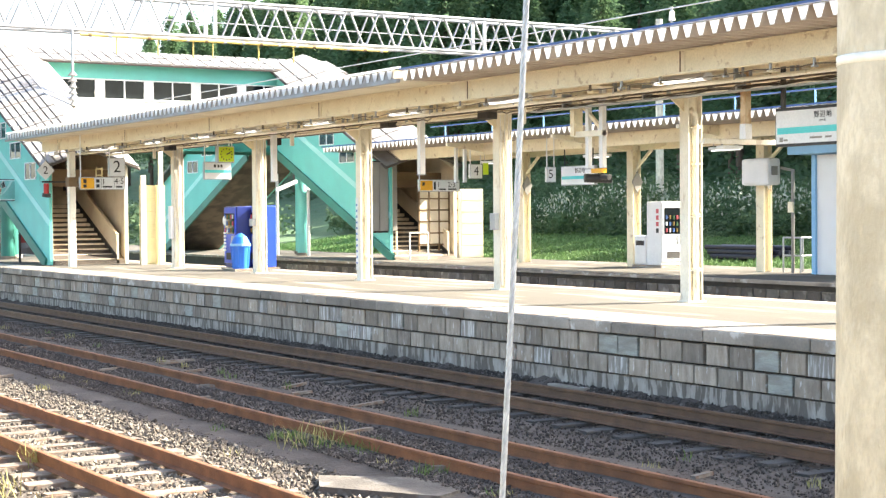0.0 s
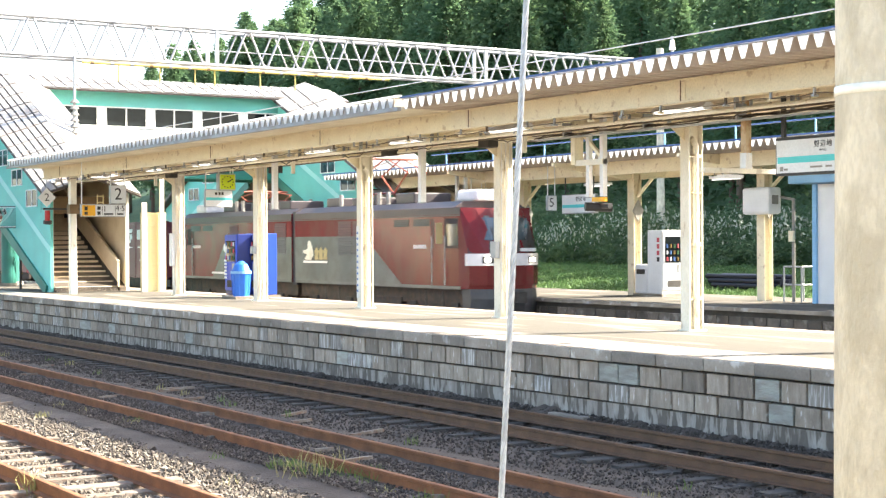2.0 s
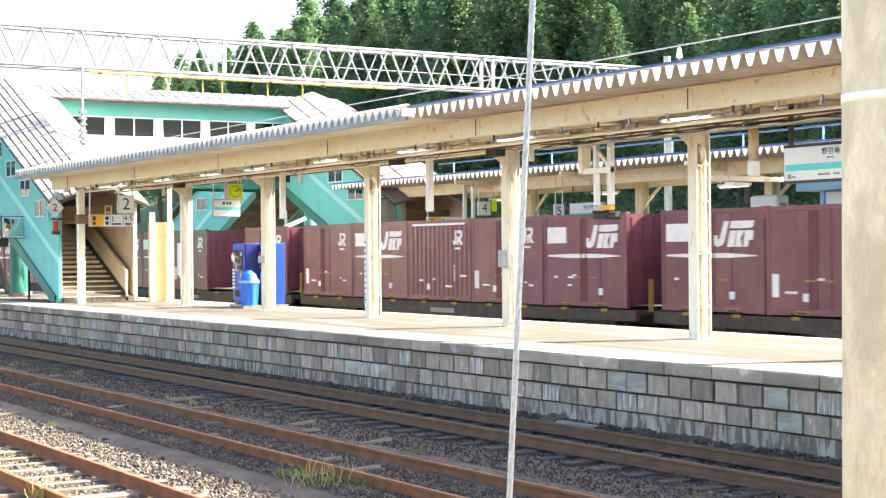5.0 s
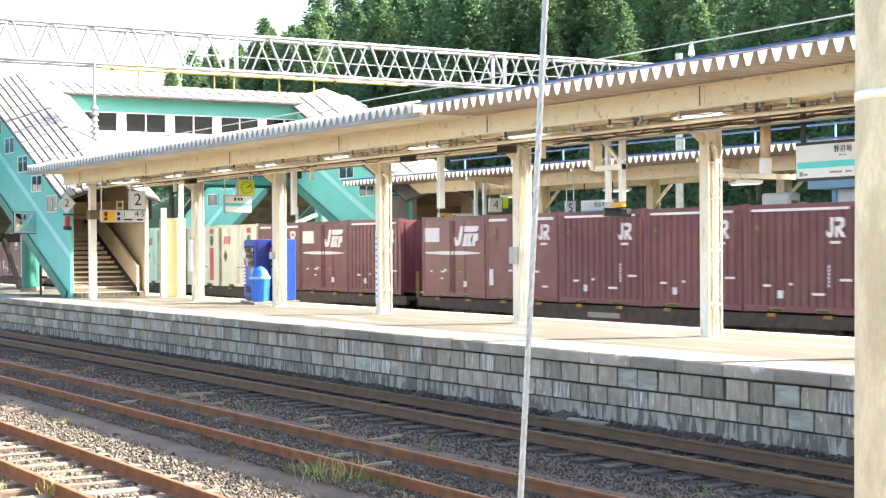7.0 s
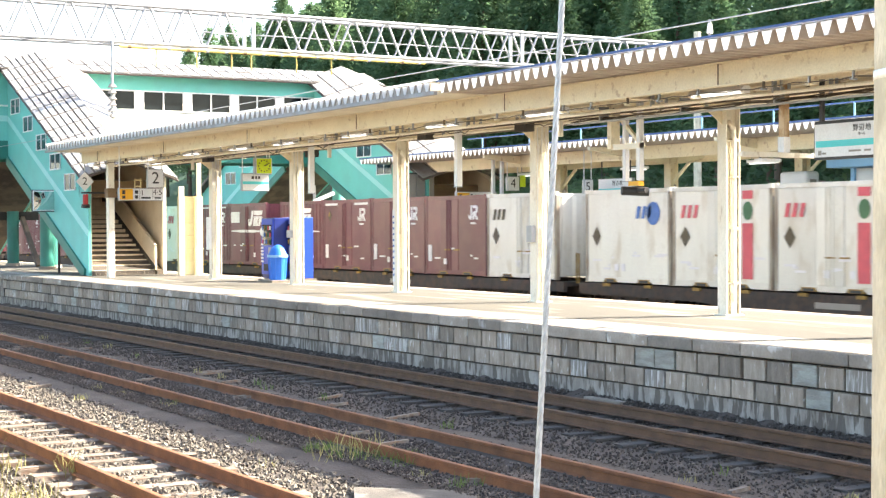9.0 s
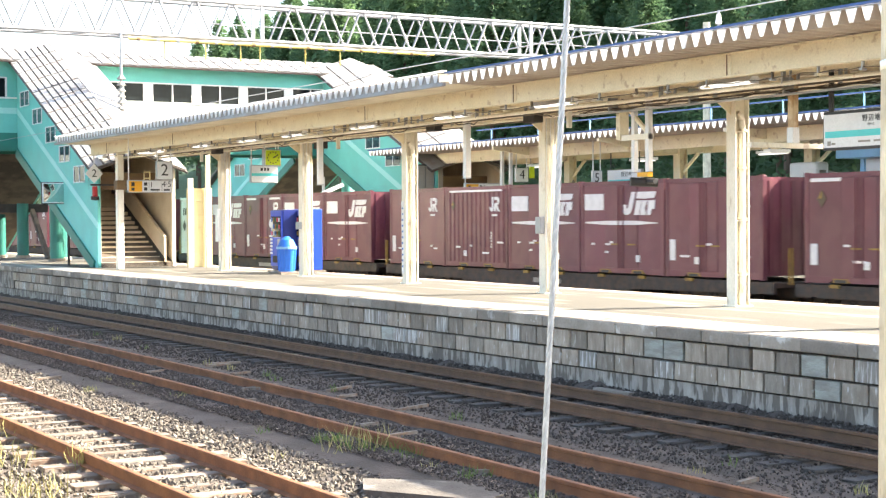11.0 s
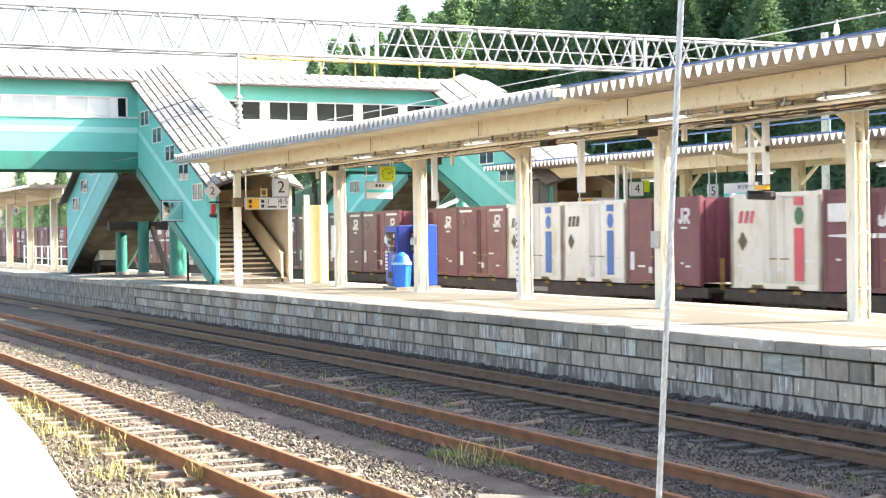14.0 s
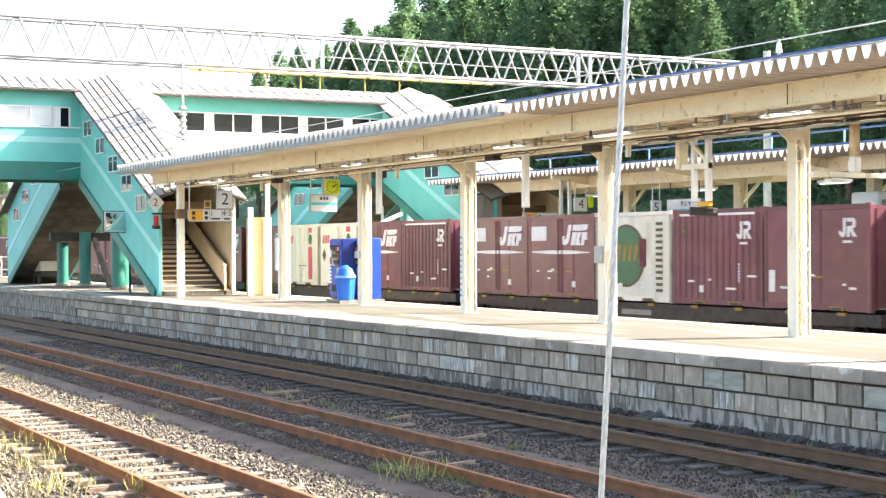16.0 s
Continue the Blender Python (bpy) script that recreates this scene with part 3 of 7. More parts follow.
def covered_stair(name, y0, y1, sx, foot, base, label, steps=True):
    """A covered flight from the bridge down to a platform; sx = 1 runs towards +x."""
    top = BX if sx > 0 else BX - 3.0
    run = abs(foot - top)
    st = thing(name, label, "staircase", (foot, (y0 + y1) / 2, base))

    def zs(x):  # height of the wall's lower edge
        return max(base, 4.30 - SL * abs(x - top))
    end = foot
    low_x = top + sx * (4.30 - base) / SL
    for yy0, yy1, face, tag in ((y0, y0 + 0.1, y0, "turquoise"), (y1 - 0.1, y1, y1, "turquoise")):
        pts = [(top, 4.30), (top, 7.72), (end, 7.72 - SL * abs(end - top)), (end, base)]
        if abs(low_x - top) < abs(end - top):
            pts.append((low_x, base))
        w = part("side_wall", prism(pts, "y", yy0, yy1), M["cream_pale"] if steps and yy0 > y0 else M["teal"], st, "sheet side wall")
        if yy0 == y0:
            part("stringer", beam((top, y0 - 0.03, 4.22), (low_x, y0 - 0.03, base + 0.05), 0.08, 0.34), M["green"], st, "dark green stringer")
            part("pale_band", beam((top, y0 - 0.006, 5.84), (end, y0 - 0.006, 5.84 - SL * abs(end - top)), 0.012, 0.22), M["teal_pale"], st)
            for k in range(5):
                xa = top + sx * (1.15 + 1.72 * k)
                zc = 7.72 - SL * abs(xa - top) - 0.98
                wdw = part("window", box(xa - 0.62, xa + 0.62, y0 - 0.01, y0 + 0.0, zc - 0.27, zc + 0.27), M["screen"], st, "small window with a pale sill")
                for q in (-0.64, -0.02, 0.60):
                    part("window_frame", box(xa + q, xa + q + 0.04, y0 - 0.03, y0 - 0.011, zc - 0.30, zc + 0.30), M["bridge_white"], wdw)
                for q in (-0.30, 0.26):
                    part("window_frame", box(xa - 0.64, xa + 0.64, y0 - 0.03, y0 - 0.011, zc + q, zc + q + 0.04), M["bridge_white"], wdw)
    e0, e1 = top - sx * 0.4, end + sx * 0.3
    z_at = lambda x: 7.78 - SL * (abs(x - top) if (x - top) * sx > 0 else -abs(x - top))
    ym = (y0 + y1) / 2
    sheet_roof(st, ((e1, y0 - 0.35, z_at(e1)), (e0, y0 - 0.35, z_at(e0)), (e0, ym, z_at(e0) + 0.62), (e1, ym, z_at(e1) + 0.62)), 11 if steps and y0 < 20 else 5, 7 if steps and y0 < 20 else 3, "", 0.045)
    sheet_roof(st, ((e1, y1 + 0.35, z_at(e1)), (e0, y1 + 0.35, z_at(e0)), (e0, ym, z_at(e0) + 0.62), (e1, ym, z_at(e1) + 0.62)), 2, 2, "", 0.045)
    # the flight itself
    n = 27
    rise, going = (4.6 - base) / n, run / n
    # the slab's dark colour includes the shade under it
    part("soffit", prism([(top, 4.30), (top, 4.45), (foot, base + 0.15), (foot, base), (low_x, base)], "y", y0 + 0.1, y1 - 0.1), M["underside"], st, "brown-grey underside of the flight, darkened for shade")
    if steps:
        for k in range(n):
            xa = foot - sx * going * k
            part("step", box(min(xa, xa - sx * going), max(xa, xa - sx * going), y0 + 0.12, y1 - 0.42, base + rise * (k + 1) - 0.19, base + rise * (k + 1)), M["stairs"], st)
        part("balustrade", prism([(foot, base), (foot, base + 0.95), (top, 4.6 + 0.95), (top, 4.6)], "y", y1 - 0.42, y1 - 0.34), M["tan"], st, "tan sloping balustrade")
        part("handrail", beam((foot, y1 - 0.38, base + 0.98), (top, y1 - 0.38, 5.58), 0.09, 0.06), M["stairs"], st)
        part("skirting", beam((foot, y1 - 0.43, base + 0.12), (top, y1 - 0.43, 4.72), 0.02, 0.34), M["dark"], st)
        part("inner_wall", prism([(foot, base), (foot, 7.6 - SL * run), (top, 7.6), (top, 4.4)], "y", y1 - 0.13, y1 - 0.11), M["tan"], st)
        part("inner_wall", prism([(foot, base), (foot, 7.6 - SL * run), (top, 7.6), (top, 4.4)], "y", y0 + 0.11, y0 + 0.12), M["tan"], st)
        part("rear_wall", box(top - 0.02, top + 0.02, y0 + 0.12, y1 - 0.13, 4.7, 7.0), M["wood"], st)
        part("lintel", box(foot - 1.0, foot - 0.9, y0, y1, 2.62, 3.2), M["wood"], st, "brown boarded lintel")
    return st


covered_stair("island_east_staircase", 16.0, 18.72, 1, -50.6, 0.0, "turquoise covered staircase down to the island platform")
covered_stair("island_west_staircase", 16.0, 18.72, -1, -73.6, 0.0, "turquoise covered staircase running the other way", False)
covered_stair("far_east_staircase", 29.15, 32.1, 1, -50.9, -0.13, "turquoise covered staircase down to the second platform")
covered_stair("far_west_staircase", 29.15, 32.1, -1, -73.6, -0.13, "turquoise covered staircase on the second platform", False)

for x, y, r, base in ((-65.6, 17.5, 0.24, 0), (-61.4, 17.9, 0.34, 0), (-59.2, 17.1, 0.27, 0), (-67.4, 17.0, 0.24, 0), (-59.5, 29.8, 0.25, -0.13), (-61.9, 30.9, 0.25, -0.13)):
    p = thing("bridge_column", "round turquoise steel bridge column on the platform", "column", (x, y, base), "bridge columns")
    part("shaft", rod((x, y, base), (x, y, 4.3 if abs(x + 62) < 2 else 3.2 - abs(x + 62) * 0.25), r, n=20), M["green"] if y < 20 else M["teal"], p)
    part("collar", rod((x, y, base), (x, y, base + 0.12), r + 0.06, n=20), M["coping"], p)

t = thing("stair_support", "dark steel cross beam on columns under the flight", "beam", (-66.0, 17.4, 0.0))
part("cross_beam", box(-66.15, -65.8, 16.1, 18.65, 1.92, 2.28), M["dark"], t)
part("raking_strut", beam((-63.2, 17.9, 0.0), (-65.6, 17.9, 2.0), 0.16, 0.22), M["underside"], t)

# ---- catenary gantry: square lattice beam over all tracks ----
GX = -55.0
gantry = thing("catenary_gantry", "pale painted lattice beam carrying the overhead line", "gantry", (GX, 3.0, -1.14))
zb, zt = 8.37, 9.74
SPLICES = (11.65, 23.9, 36.15)
for dx in (0.0, -0.9):
    for z in (zb, zt):
        part("chord", rod((GX + dx, 1.0, z), (GX + dx, 46.0, z), 0.068, n=10), M["truss"], gantry)
    nodes = [22.66 - 1.48 * k for k in range(15)] + [25.2 + 1.48 * k for k in range(14)]
    for y in nodes:  # each top node carries two diagonals that part slightly
        for q in (-1, 1):
            part("lattice", rod((GX + dx, y + q * 0.07, zt), (GX + dx, y + q * 0.68, zb), 0.046 if dx == 0.0 else 0.036, n=8), M["truss"], gantry)
        if dx == 0.0:
            part("gusset", box(GX - 0.008, GX + 0.008, y - 0.14, y + 0.14, zt - 0.12, zt - 0.02), M["truss"], gantry)
            part("gusset", box(GX - 0.008, GX + 0.008, y + 0.60, y + 0.88, zb + 0.02, zb + 0.12), M["truss"], gantry)
for y in nodes:
    part("cross_tie", rod((GX, y, zt), (GX - 0.9, y + 0.74, zt), 0.026, n=6), M["truss"], gantry)
    part("cross_tie", rod((GX, y + 0.74, zb), (GX - 0.9, y, zb), 0.026, n=6), M["truss"], gantry)
for y in SPLICES:
    for dx in (0.0, -0.9):
        part("splice", box(GX + dx - 0.05, GX + dx + 0.05, y - 0.07, y + 0.07, zb - 0.06, zt + 0.08), M["steel"], gantry)
part("feeder_rail", rod((GX - 0.45, 19.6, 8.98), (GX - 0.45, 46.0, 8.98), 0.022, n=6), M["truss"], gantry)
part("leg", rod((GX - 0.45, 46.0, -1.14), (GX - 0.45, 46.0, 10.4), 0.2, n=16, r2=0.16), M["concrete"], gantry)
part("leg", rod((GX - 0.45, 1.0, -1.14), (GX - 0.45, 1.0, 10.4), 0.2, n=16, r2=0.16), M["concrete"], gantry)
part("yellow_cover", rod((GX + 0.05, 18.6, 8.20), (GX + 0.05, 31.4, 8.20), 0.055, n=10), M["yellow"], gantry, "yellow line cover under the beam")
for k in range(17):
    part("cover_clip", rod((GX + 0.05, 18.9 + k * 0.76, 8.20), (GX + 0.05, 19.02 + k * 0.76, 8.20), 0.07, n=10), M["truss"] if k % 3 else M["wood"], gantry)
for y in (20.0, 21.6, 23.0, 23.8, 25.7, 27.2):
    part("hanger", rod((GX, y, 7.55), (GX, y, 8.18), 0.03), M["yellow"], gantry)
part("insulator_rod", rod((GX + 0.05, 18.3, 5.2), (GX + 0.05, 18.3, 8.4), 0.05), M["steel"], gantry)
for k in range(6):
    part("insulator", rod((GX + 0.05, 18.3, 5.6 + k * 0.22), (GX + 0.05, 18.3, 5.72 + k * 0.22), 0.17, n=14, r2=0.08), M["grey_panel"], gantry)

# overhead wires along the line
for y, z0, z1, r in ((21.5, 4.9, 4.9, 0.008), (26.2, 4.9, 4.9, 0.008), (15.0, 4.6, 4.6, 0.010)):
    w = thing("overhead_wire", "thin overhead wire along the track", "wire", (-50, y, z0), "overhead wires")
    part("strand", rod((-110, y, z0), (10, y, z1), r, n=6), M["steel"], w)

# ---- concrete pole and guy wire beside the camera's platform ----
px, py = -3.20, 3.56
pole = thing("line_pole", "weathered concrete line pole with a steel band", "pole", (px, py, -1.14))
part("shaft", rod((px, py, -1.14), (px, py, 9.0), 0.205, n=48, r2=0.135), M["concrete"], pole)
part("band", rod((px, py, 2.025), (px, py, 2.052), 0.1855, n=48, r2=0.1855), M["cream_pale"], pole, "thin pale band")
for f in [q for o in pole.children for q in o.data.polygons]:
    f.use_smooth = True
guy = thing("guy_wire", "twisted galvanised steel guy wire", "wire", (-3.79, 2.40, -1.14))
a, b = Vector((-3.692, 2.472, 0.886)), Vector((-3.648, 2.538, 2.307))
d = (b - a).normalized()
lo, hi = a - d * ((a.z + 1.14) / d.z), b + d * 3.0
u = d.orthogonal().normalized()
v = d.cross(u)
for s in range(5):
    bm = bmesh.new()
    rings = []
    n = 420
    for k in range(n + 1):
        c = lo.lerp(hi, k / n)
        ang = k * 0.62 + s * 2 * math.pi / 5
        c = c + (u * math.cos(ang) + v * math.sin(ang)) * 0.0052
        rings.append([bm.verts.new(c + (u * math.cos(q) + v * math.sin(q)) * 0.0042) for q in (0, 1.57, 3.14, 4.71)])
    for k in range(n):
        for q in range(4):
            bm.faces.new((rings[k][q], rings[k][(q + 1) % 4], rings[k + 1][(q + 1) % 4], rings[k + 1][q])).smooth = True
    part("strand", bm, M["wire"], guy)

# ---- the freight train: electric engine and container wagons on the far track ----
TY = 26.2            # centre of its track
FACE = 24.95         # the side towards the camera
HALF = TY - FACE
RH = -0.92           # rail head
FLOOR = 0.97         # wagon floor over the rail head
WAGON = 20.1


def train_x(t):
    return -90.06 + 23.56 * t + 0.032 * t * t


MOVERS = []  # (thing, metres behind the train's zero mark)


def sidebox(x0, x1, z0, z1, lift=0.006, bm=None):
    """A thin plate on the side towards the platform, in a container's own space."""
    return box(x0, x1, -lift, 0.0, z0, z1, bm)


def shape(points, lift=0.007):
    return prism(points, "y", -lift, 0.0)


CL, CH = 3.70, 2.5   # container length and height


def corrugated(l, h, ribs, depth=0.035, y=0.0):
    """A ribbed side between the corner posts."""
    pts = []
    x0, x1 = -l + 0.14, -0.14
    p = (x1 - x0) / ribs
    for k in range(ribs):
        x = x0 + k * p
        pts += [(x, y), (x + p * 0.5, y), (x + p * 0.6, y + depth), (x + p * 0.9, y + depth)]
    pts += [(x1, y), (x1, y + 0.2), (x0, y + 0.2)]
    return prism(pts, "z", 0.16, h - 0.12)


def box_shell(t, material, ribs=0, frame_of=None):
    """Body, corner posts, rails, roof, floor, fork pockets and end walls; origin at the front lower corner of its near side."""
    w = 2 * HALF
    part("body", box(-CL + 0.04, -0.04, 0.05, w - 0.05, 0.10, CH - 0.04), material, t)
    if ribs:
        part("ribbed_side", corrugated(CL, CH, ribs), material, t)
    for x in (-CL, -0.12):
        part("corner_post", box(x, x + 0.12, -0.004, 0.12, 0.0, CH, bevel=0.01), frame_of or material, t)
        part("corner_casting", box(x - 0.002, x + 0.122, -0.012, 0.06, CH - 0.10, CH + 0.015), material, t)
    part("top_rail", box(-CL + 0.12, -0.12, -0.002, 0.08, CH - 0.11, CH - 0.005), material, t)
    sill = [(-CL + 0.12, 0.02), (-CL + 0.75, 0.02), (-CL + 0.9, 0.10), (-CL + 1.35, 0.10), (-CL + 1.45, 0.03), (-1.45, 0.03), (-1.35, 0.10), (-0.9, 0.10), (-0.75, 0.02), (-0.12, 0.02), (-0.12, 0.17), (-CL + 0.12, 0.17)]
    part("bottom_rail", prism(sill, "y", 0.0, 0.08), material, t)
    for x in (-CL + 0.95, -1.3):
        pocket = part("fork_pocket", box(x - 0.06, x + 0.42, -0.006, 0.06, 0.03, 0.125), M["mark_yellow"], t, "yellow fork pocket")
        part("pocket_mouth", box(x, x + 0.36, -0.010, -0.004, 0.035, 0.10), M["black"], pocket)
    for k in range(6):
        part("end_rib", box(-0.04, -0.015, 0.2 + k * 0.36, 0.34 + k * 0.36, 0.15, CH - 0.12), material, t)


def doors(t, material, x0, x1, split=None):
    """Flat double doors with locking bars."""
    xs = [x0, (x0 + x1) / 2 if split is None else split, x1]
    for a, b in zip(xs[:-1], xs[1:]):
        dd = part("door", box(a + 0.012, b - 0.012, 0.0, 0.05, 0.17, CH - 0.12, bevel=0.008), material, t)
        part("lock_rod", rod((a + 0.11 if a == xs[1] else b - 0.11, -0.014, 0.15), (a + 0.11 if a == xs[1] else b - 0.11, -0.014, CH - 0.14), 0.016, n=6), material, dd)
        part("handle", box(a + 0.30, a + 0.62, -0.02, 0.0, 0.78, 0.82), M["mark_yellow"], dd)


def flat_side(t, material):
    part("side_panel", box(-CL + 0.12, -0.12, 0.012, 0.06, 0.16, CH - 0.12), material, t)


# the freight company's slanted three-part mark as plain shapes in a box one unit wide and 0.43 high
MARK = ([(0.0, 0.125), (0.05, 0.02), (0.14, 0.0), (0.25, 0.035), (0.30, 0.10), (0.41, 0.43), (0.285, 0.43), (0.19, 0.16), (0.16, 0.125), (0.11, 0.125), (0.125, 0.195), (0.02, 0.195)],
        [(0.43, 0.31), (0.465, 0.43), (1.02, 0.43), (1.0, 0.35), (0.96, 0.315), (0.70, 0.30)],
        [(0.36, 0.0), (0.52, 0.0), (0.60, 0.27), (0.44, 0.27)],
        [(0.545, 0.0), (0.73, 0.0), (0.69, 0.14), (0.785, 0.27), (0.62, 0.27), (0.585, 0.15)],
        [(0.75, 0.0), (0.86, 0.0), (0.89, 0.11), (0.98, 0.11), (1.0, 0.27), (0.80, 0.27)])


def emblem_block(t, x, z, s=1.0):
    """The railway's slanted white emblem as plain blocks."""
    for pts in MARK:
        part("emblem", shape([(x + u * s, z + v * s) for u, v in pts]), M["mark"], t, "white slanted emblem")


def emblem_small(t, x, z):
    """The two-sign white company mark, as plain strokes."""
    part("emblem", shape([(x, z + 0.02), (x + 0.08, z - 0.04), (x + 0.16, z - 0.04), (x + 0.22, z + 0.04), (x + 0.22, z + 0.40), (x + 0.13, z + 0.40), (x + 0.13, z + 0.08), (x + 0.08, z + 0.06), (x, z + 0.12)]), M["mark"], t, "white company mark")
    part("emblem", shape([(x + 0.26, z - 0.04), (x + 0.35, z - 0.04), (x + 0.35, z + 0.12), (x + 0.46, z - 0.04), (x + 0.58, z - 0.04), (x + 0.45, z + 0.14), (x + 0.54, z + 0.20), (x + 0.55, z + 0.34), (x + 0.48, z + 0.40), (x + 0.26, z + 0.40), (x + 0.26, z + 0.31), (x + 0.44, z + 0.31), (x + 0.44, z + 0.22), (x + 0.26, z + 0.20)]), M["mark"], t)
    part("small_print", sidebox(x + 0.12, x + 0.42, z - 0.18, z - 0.12), M["mark"], t)


def stripes(t):
    part("stripe", shape([(-CL + 0.22, 1.36), (-CL + 1.2, 1.32), (-1.2, 1.32), (-0.25, 1.36), (-0.25, 1.38), (-1.2, 1.43), (-CL + 1.2, 1.43), (-CL + 0.22, 1.40)]), M["mark"], t, "tapering white stripe")


def small_marks(t, seed):
    r = random.Random(seed)
    for k in range(4):
        x, z = r.uniform(-CL + 0.25, -0.5), r.uniform(0.35, 0.85)
        part("small_print", sidebox(x, x + r.uniform(0.08, 0.42), z, z + 0.055), M["mark"], t)
    x = r.uniform(-CL + 0.3, -0.6)
    part("card_holder", sidebox(x, x + 0.17, 0.34, 0.52, 0.012), M["mark"], t, "pale card in its holder")


def diamond(t, x, z, s, m="mark_yellow"):
    part("hazard_diamond", shape([(x - s, z), (x, z - s * 1.35), (x + s, z), (x, z + s * 1.35)]), M["mark_dark"], t)
    part("hazard_diamond", shape([(x - s * 0.75, z), (x, z + 0.0), (x, z + s * 1.2)], 0.010), M[m], t)


def freight_box(kind):
    brown = "brown steel freight container with white markings"
    if kind == "L":
        t = thing("freight_container", "brown steel container with white slanted emblem and stripe", "container")
        box_shell(t, M["brown_box"])
        doors(t, M["brown_box"], -2.58, -1.12)
        part("side_panel", box(-CL + 0.12, -2.58, 0.012, 0.06, 0.16, CH - 0.12), M["brown_box"], t)
        part("side_panel", box(-1.12, -0.12, 0.012, 0.06, 0.16, CH - 0.12), M["brown_box"], t)
        part("notice", sidebox(-CL + 0.2, -CL + 1.08, 1.72, 2.16, 0.012), M["mark"], t, "pale notice panel")
        emblem_block(t, -CL + 1.92, 1.58, 1.42)
        stripes(t)
    elif kind == "M":
        t = thing("freight_container", "brown ribbed container with white slanted emblem", "container")
        box_shell(t, M["brown_box"], 12)
        emblem_block(t, -CL + 1.28, 1.62, 1.42)
        stripes(t)
    elif kind == "J":
        t = thing("freight_container", "brown smooth-sided container with white company mark", "container")
        box_shell(t, M["brown_box"])
        doors(t, M["brown_box"], -2.75, -1.65)
        part("side_panel", box(-CL + 0.12, -2.75, 0.012, 0.06, 0.16, CH - 0.12), M["brown_box"], t)
        part("side_panel", box(-1.65, -0.12, 0.012, 0.06, 0.16, CH - 0.12), M["brown_box"], t)
        emblem_small(t, -1.02, 1.78)
        part("card_holder", sidebox(-CL + 0.2, -CL + 0.42, 0.42, 0.95, 0.012), M["mark"], t, "pale green card")
    elif kind == "D":
        t = thing("freight_container", "brown container with white top strip and yellow diamond", "container")
        box_shell(t, M["brown_box"])
        doors(t, M["brown_box"], -2.55, -1.45)
        part("side_panel", box(-CL + 0.12, -2.55, 0.012, 0.06, 0.16, CH - 0.12), M["brown_box"], t)
        part("side_panel", box(-1.45, -0.12, 0.012, 0.06, 0.16, CH - 0.12), M["brown_box"], t)
        emblem_small(t, -0.95, 1.78)
        diamond(t, -CL + 0.55, 1.92, 0.15)
        for a, b in ((-CL + 0.2, -CL + 1.15), (-1.2, -0.2)):
            part("top_strip", sidebox(a, b, 2.30, 2.38, 0.012), M["mark"], t, "white top strip")
        part("card_holder", sidebox(-CL + 0.2, -CL + 0.42, 0.42, 0.9, 0.012), M["mark"], t)
    elif kind == "R":
        t = thing("freight_container", "brown ribbed container with white company mark", "container")
        box_shell(t, M["brown_box"], 13)
        emblem_small(t, -1.0, 1.76)
        diamond(t, -CL + 0.5, 1.92, 0.12)
        for k in range(6):
            part("small_print", sidebox(-0.95, -0.90, 0.62 + k * 0.085, 0.68 + k * 0.085), M["mark"], t)
        part("top_strip", sidebox(-CL + 0.3, -0.3, 2.33, 2.39, 0.012), M["mark"], t)
    elif kind in "WBG":
        t = thing("freight_container", {"W": "white container with a red vertical band and dark diamond", "B": "cream-white container with a blue vertical band and dark diamond", "G": "smooth white container with a blue globe disc"}[kind], "container")
        box_shell(t, M["white_box"], 0, M["post_grey"])
        if kind != "G":
            doors(t, M["white_box"], -2.35, -1.45)
            part("side_panel", box(-CL + 0.12, -2.35, 0.012, 0.06, 0.16, CH - 0.12), M["white_box"], t)
            part("side_panel", box(-1.45, -0.12, 0.012, 0.06, 0.16, CH - 0.12), M["white_box"], t)
            col = M["mark_red"] if kind == "W" else M["mark_blue"]
            part("band", sidebox(-1.05, -0.68, 0.25, 1.58, 0.012), col, t, "vertical colour band")
            part("band", sidebox(-1.05, -0.68, 2.16, 2.36, 0.012), col, t)
            part("band_badge", shape([(-0.86 + 0.17 * math.cos(a / 8 * math.pi), 1.88 + 0.22 * math.sin(a / 8 * math.pi)) for a in range(16)], 0.012), M["mark_green"] if kind == "W" else M["mark_blue"], t)
            lx, col2 = -CL + 0.35, (M["mark_red"] if kind == "W" else M["mark_dark"])
        else:
            flat_side(t, M["white_box"])
            part("globe", shape([(-0.72 + 0.28 * math.cos(a / 10 * math.pi), 1.85 + 0.30 * math.sin(a / 10 * math.pi)) for a in range(20)], 0.012), M["mark_blue"], t, "blue-green globe disc")
            lx, col2 = -1.45, M["mark_blue"]
        for q in range(3):
            part("mark_bar", shape([(lx + q * 0.24, 1.72), (lx + q * 0.24 + 0.13, 1.72), (lx + q * 0.24 + 0.21, 2.04), (lx + q * 0.24 + 0.08, 2.04)], 0.012), col2, t)
        diamond(t, -CL + 0.52, 1.25, 0.19, "mark_dark")
        small_marks(t, 5)
    else:
        t = thing("freight_container", "white refrigerator container with a green and brown emblem", "container")
        box_shell(t, M["white_box"], 0, M["post_grey"])
        flat_side(t, M["white_box"])
        ring = [(-2.15 + 0.92 * math.cos(a / 16 * math.pi), 1.28 + 0.88 * math.sin(a / 16 * math.pi)) for a in range(32)]
        part("emblem", shape(ring, 0.008), M["mark_dark"], t, "round brown emblem")
        ring = [(-2.15 + 0.84 * math.cos(a / 16 * math.pi), 1.28 + 0.80 * math.sin(a / 16 * math.pi)) for a in range(32)]
        part("emblem", shape(ring, 0.012), M["mark_green"], t, "green disc")
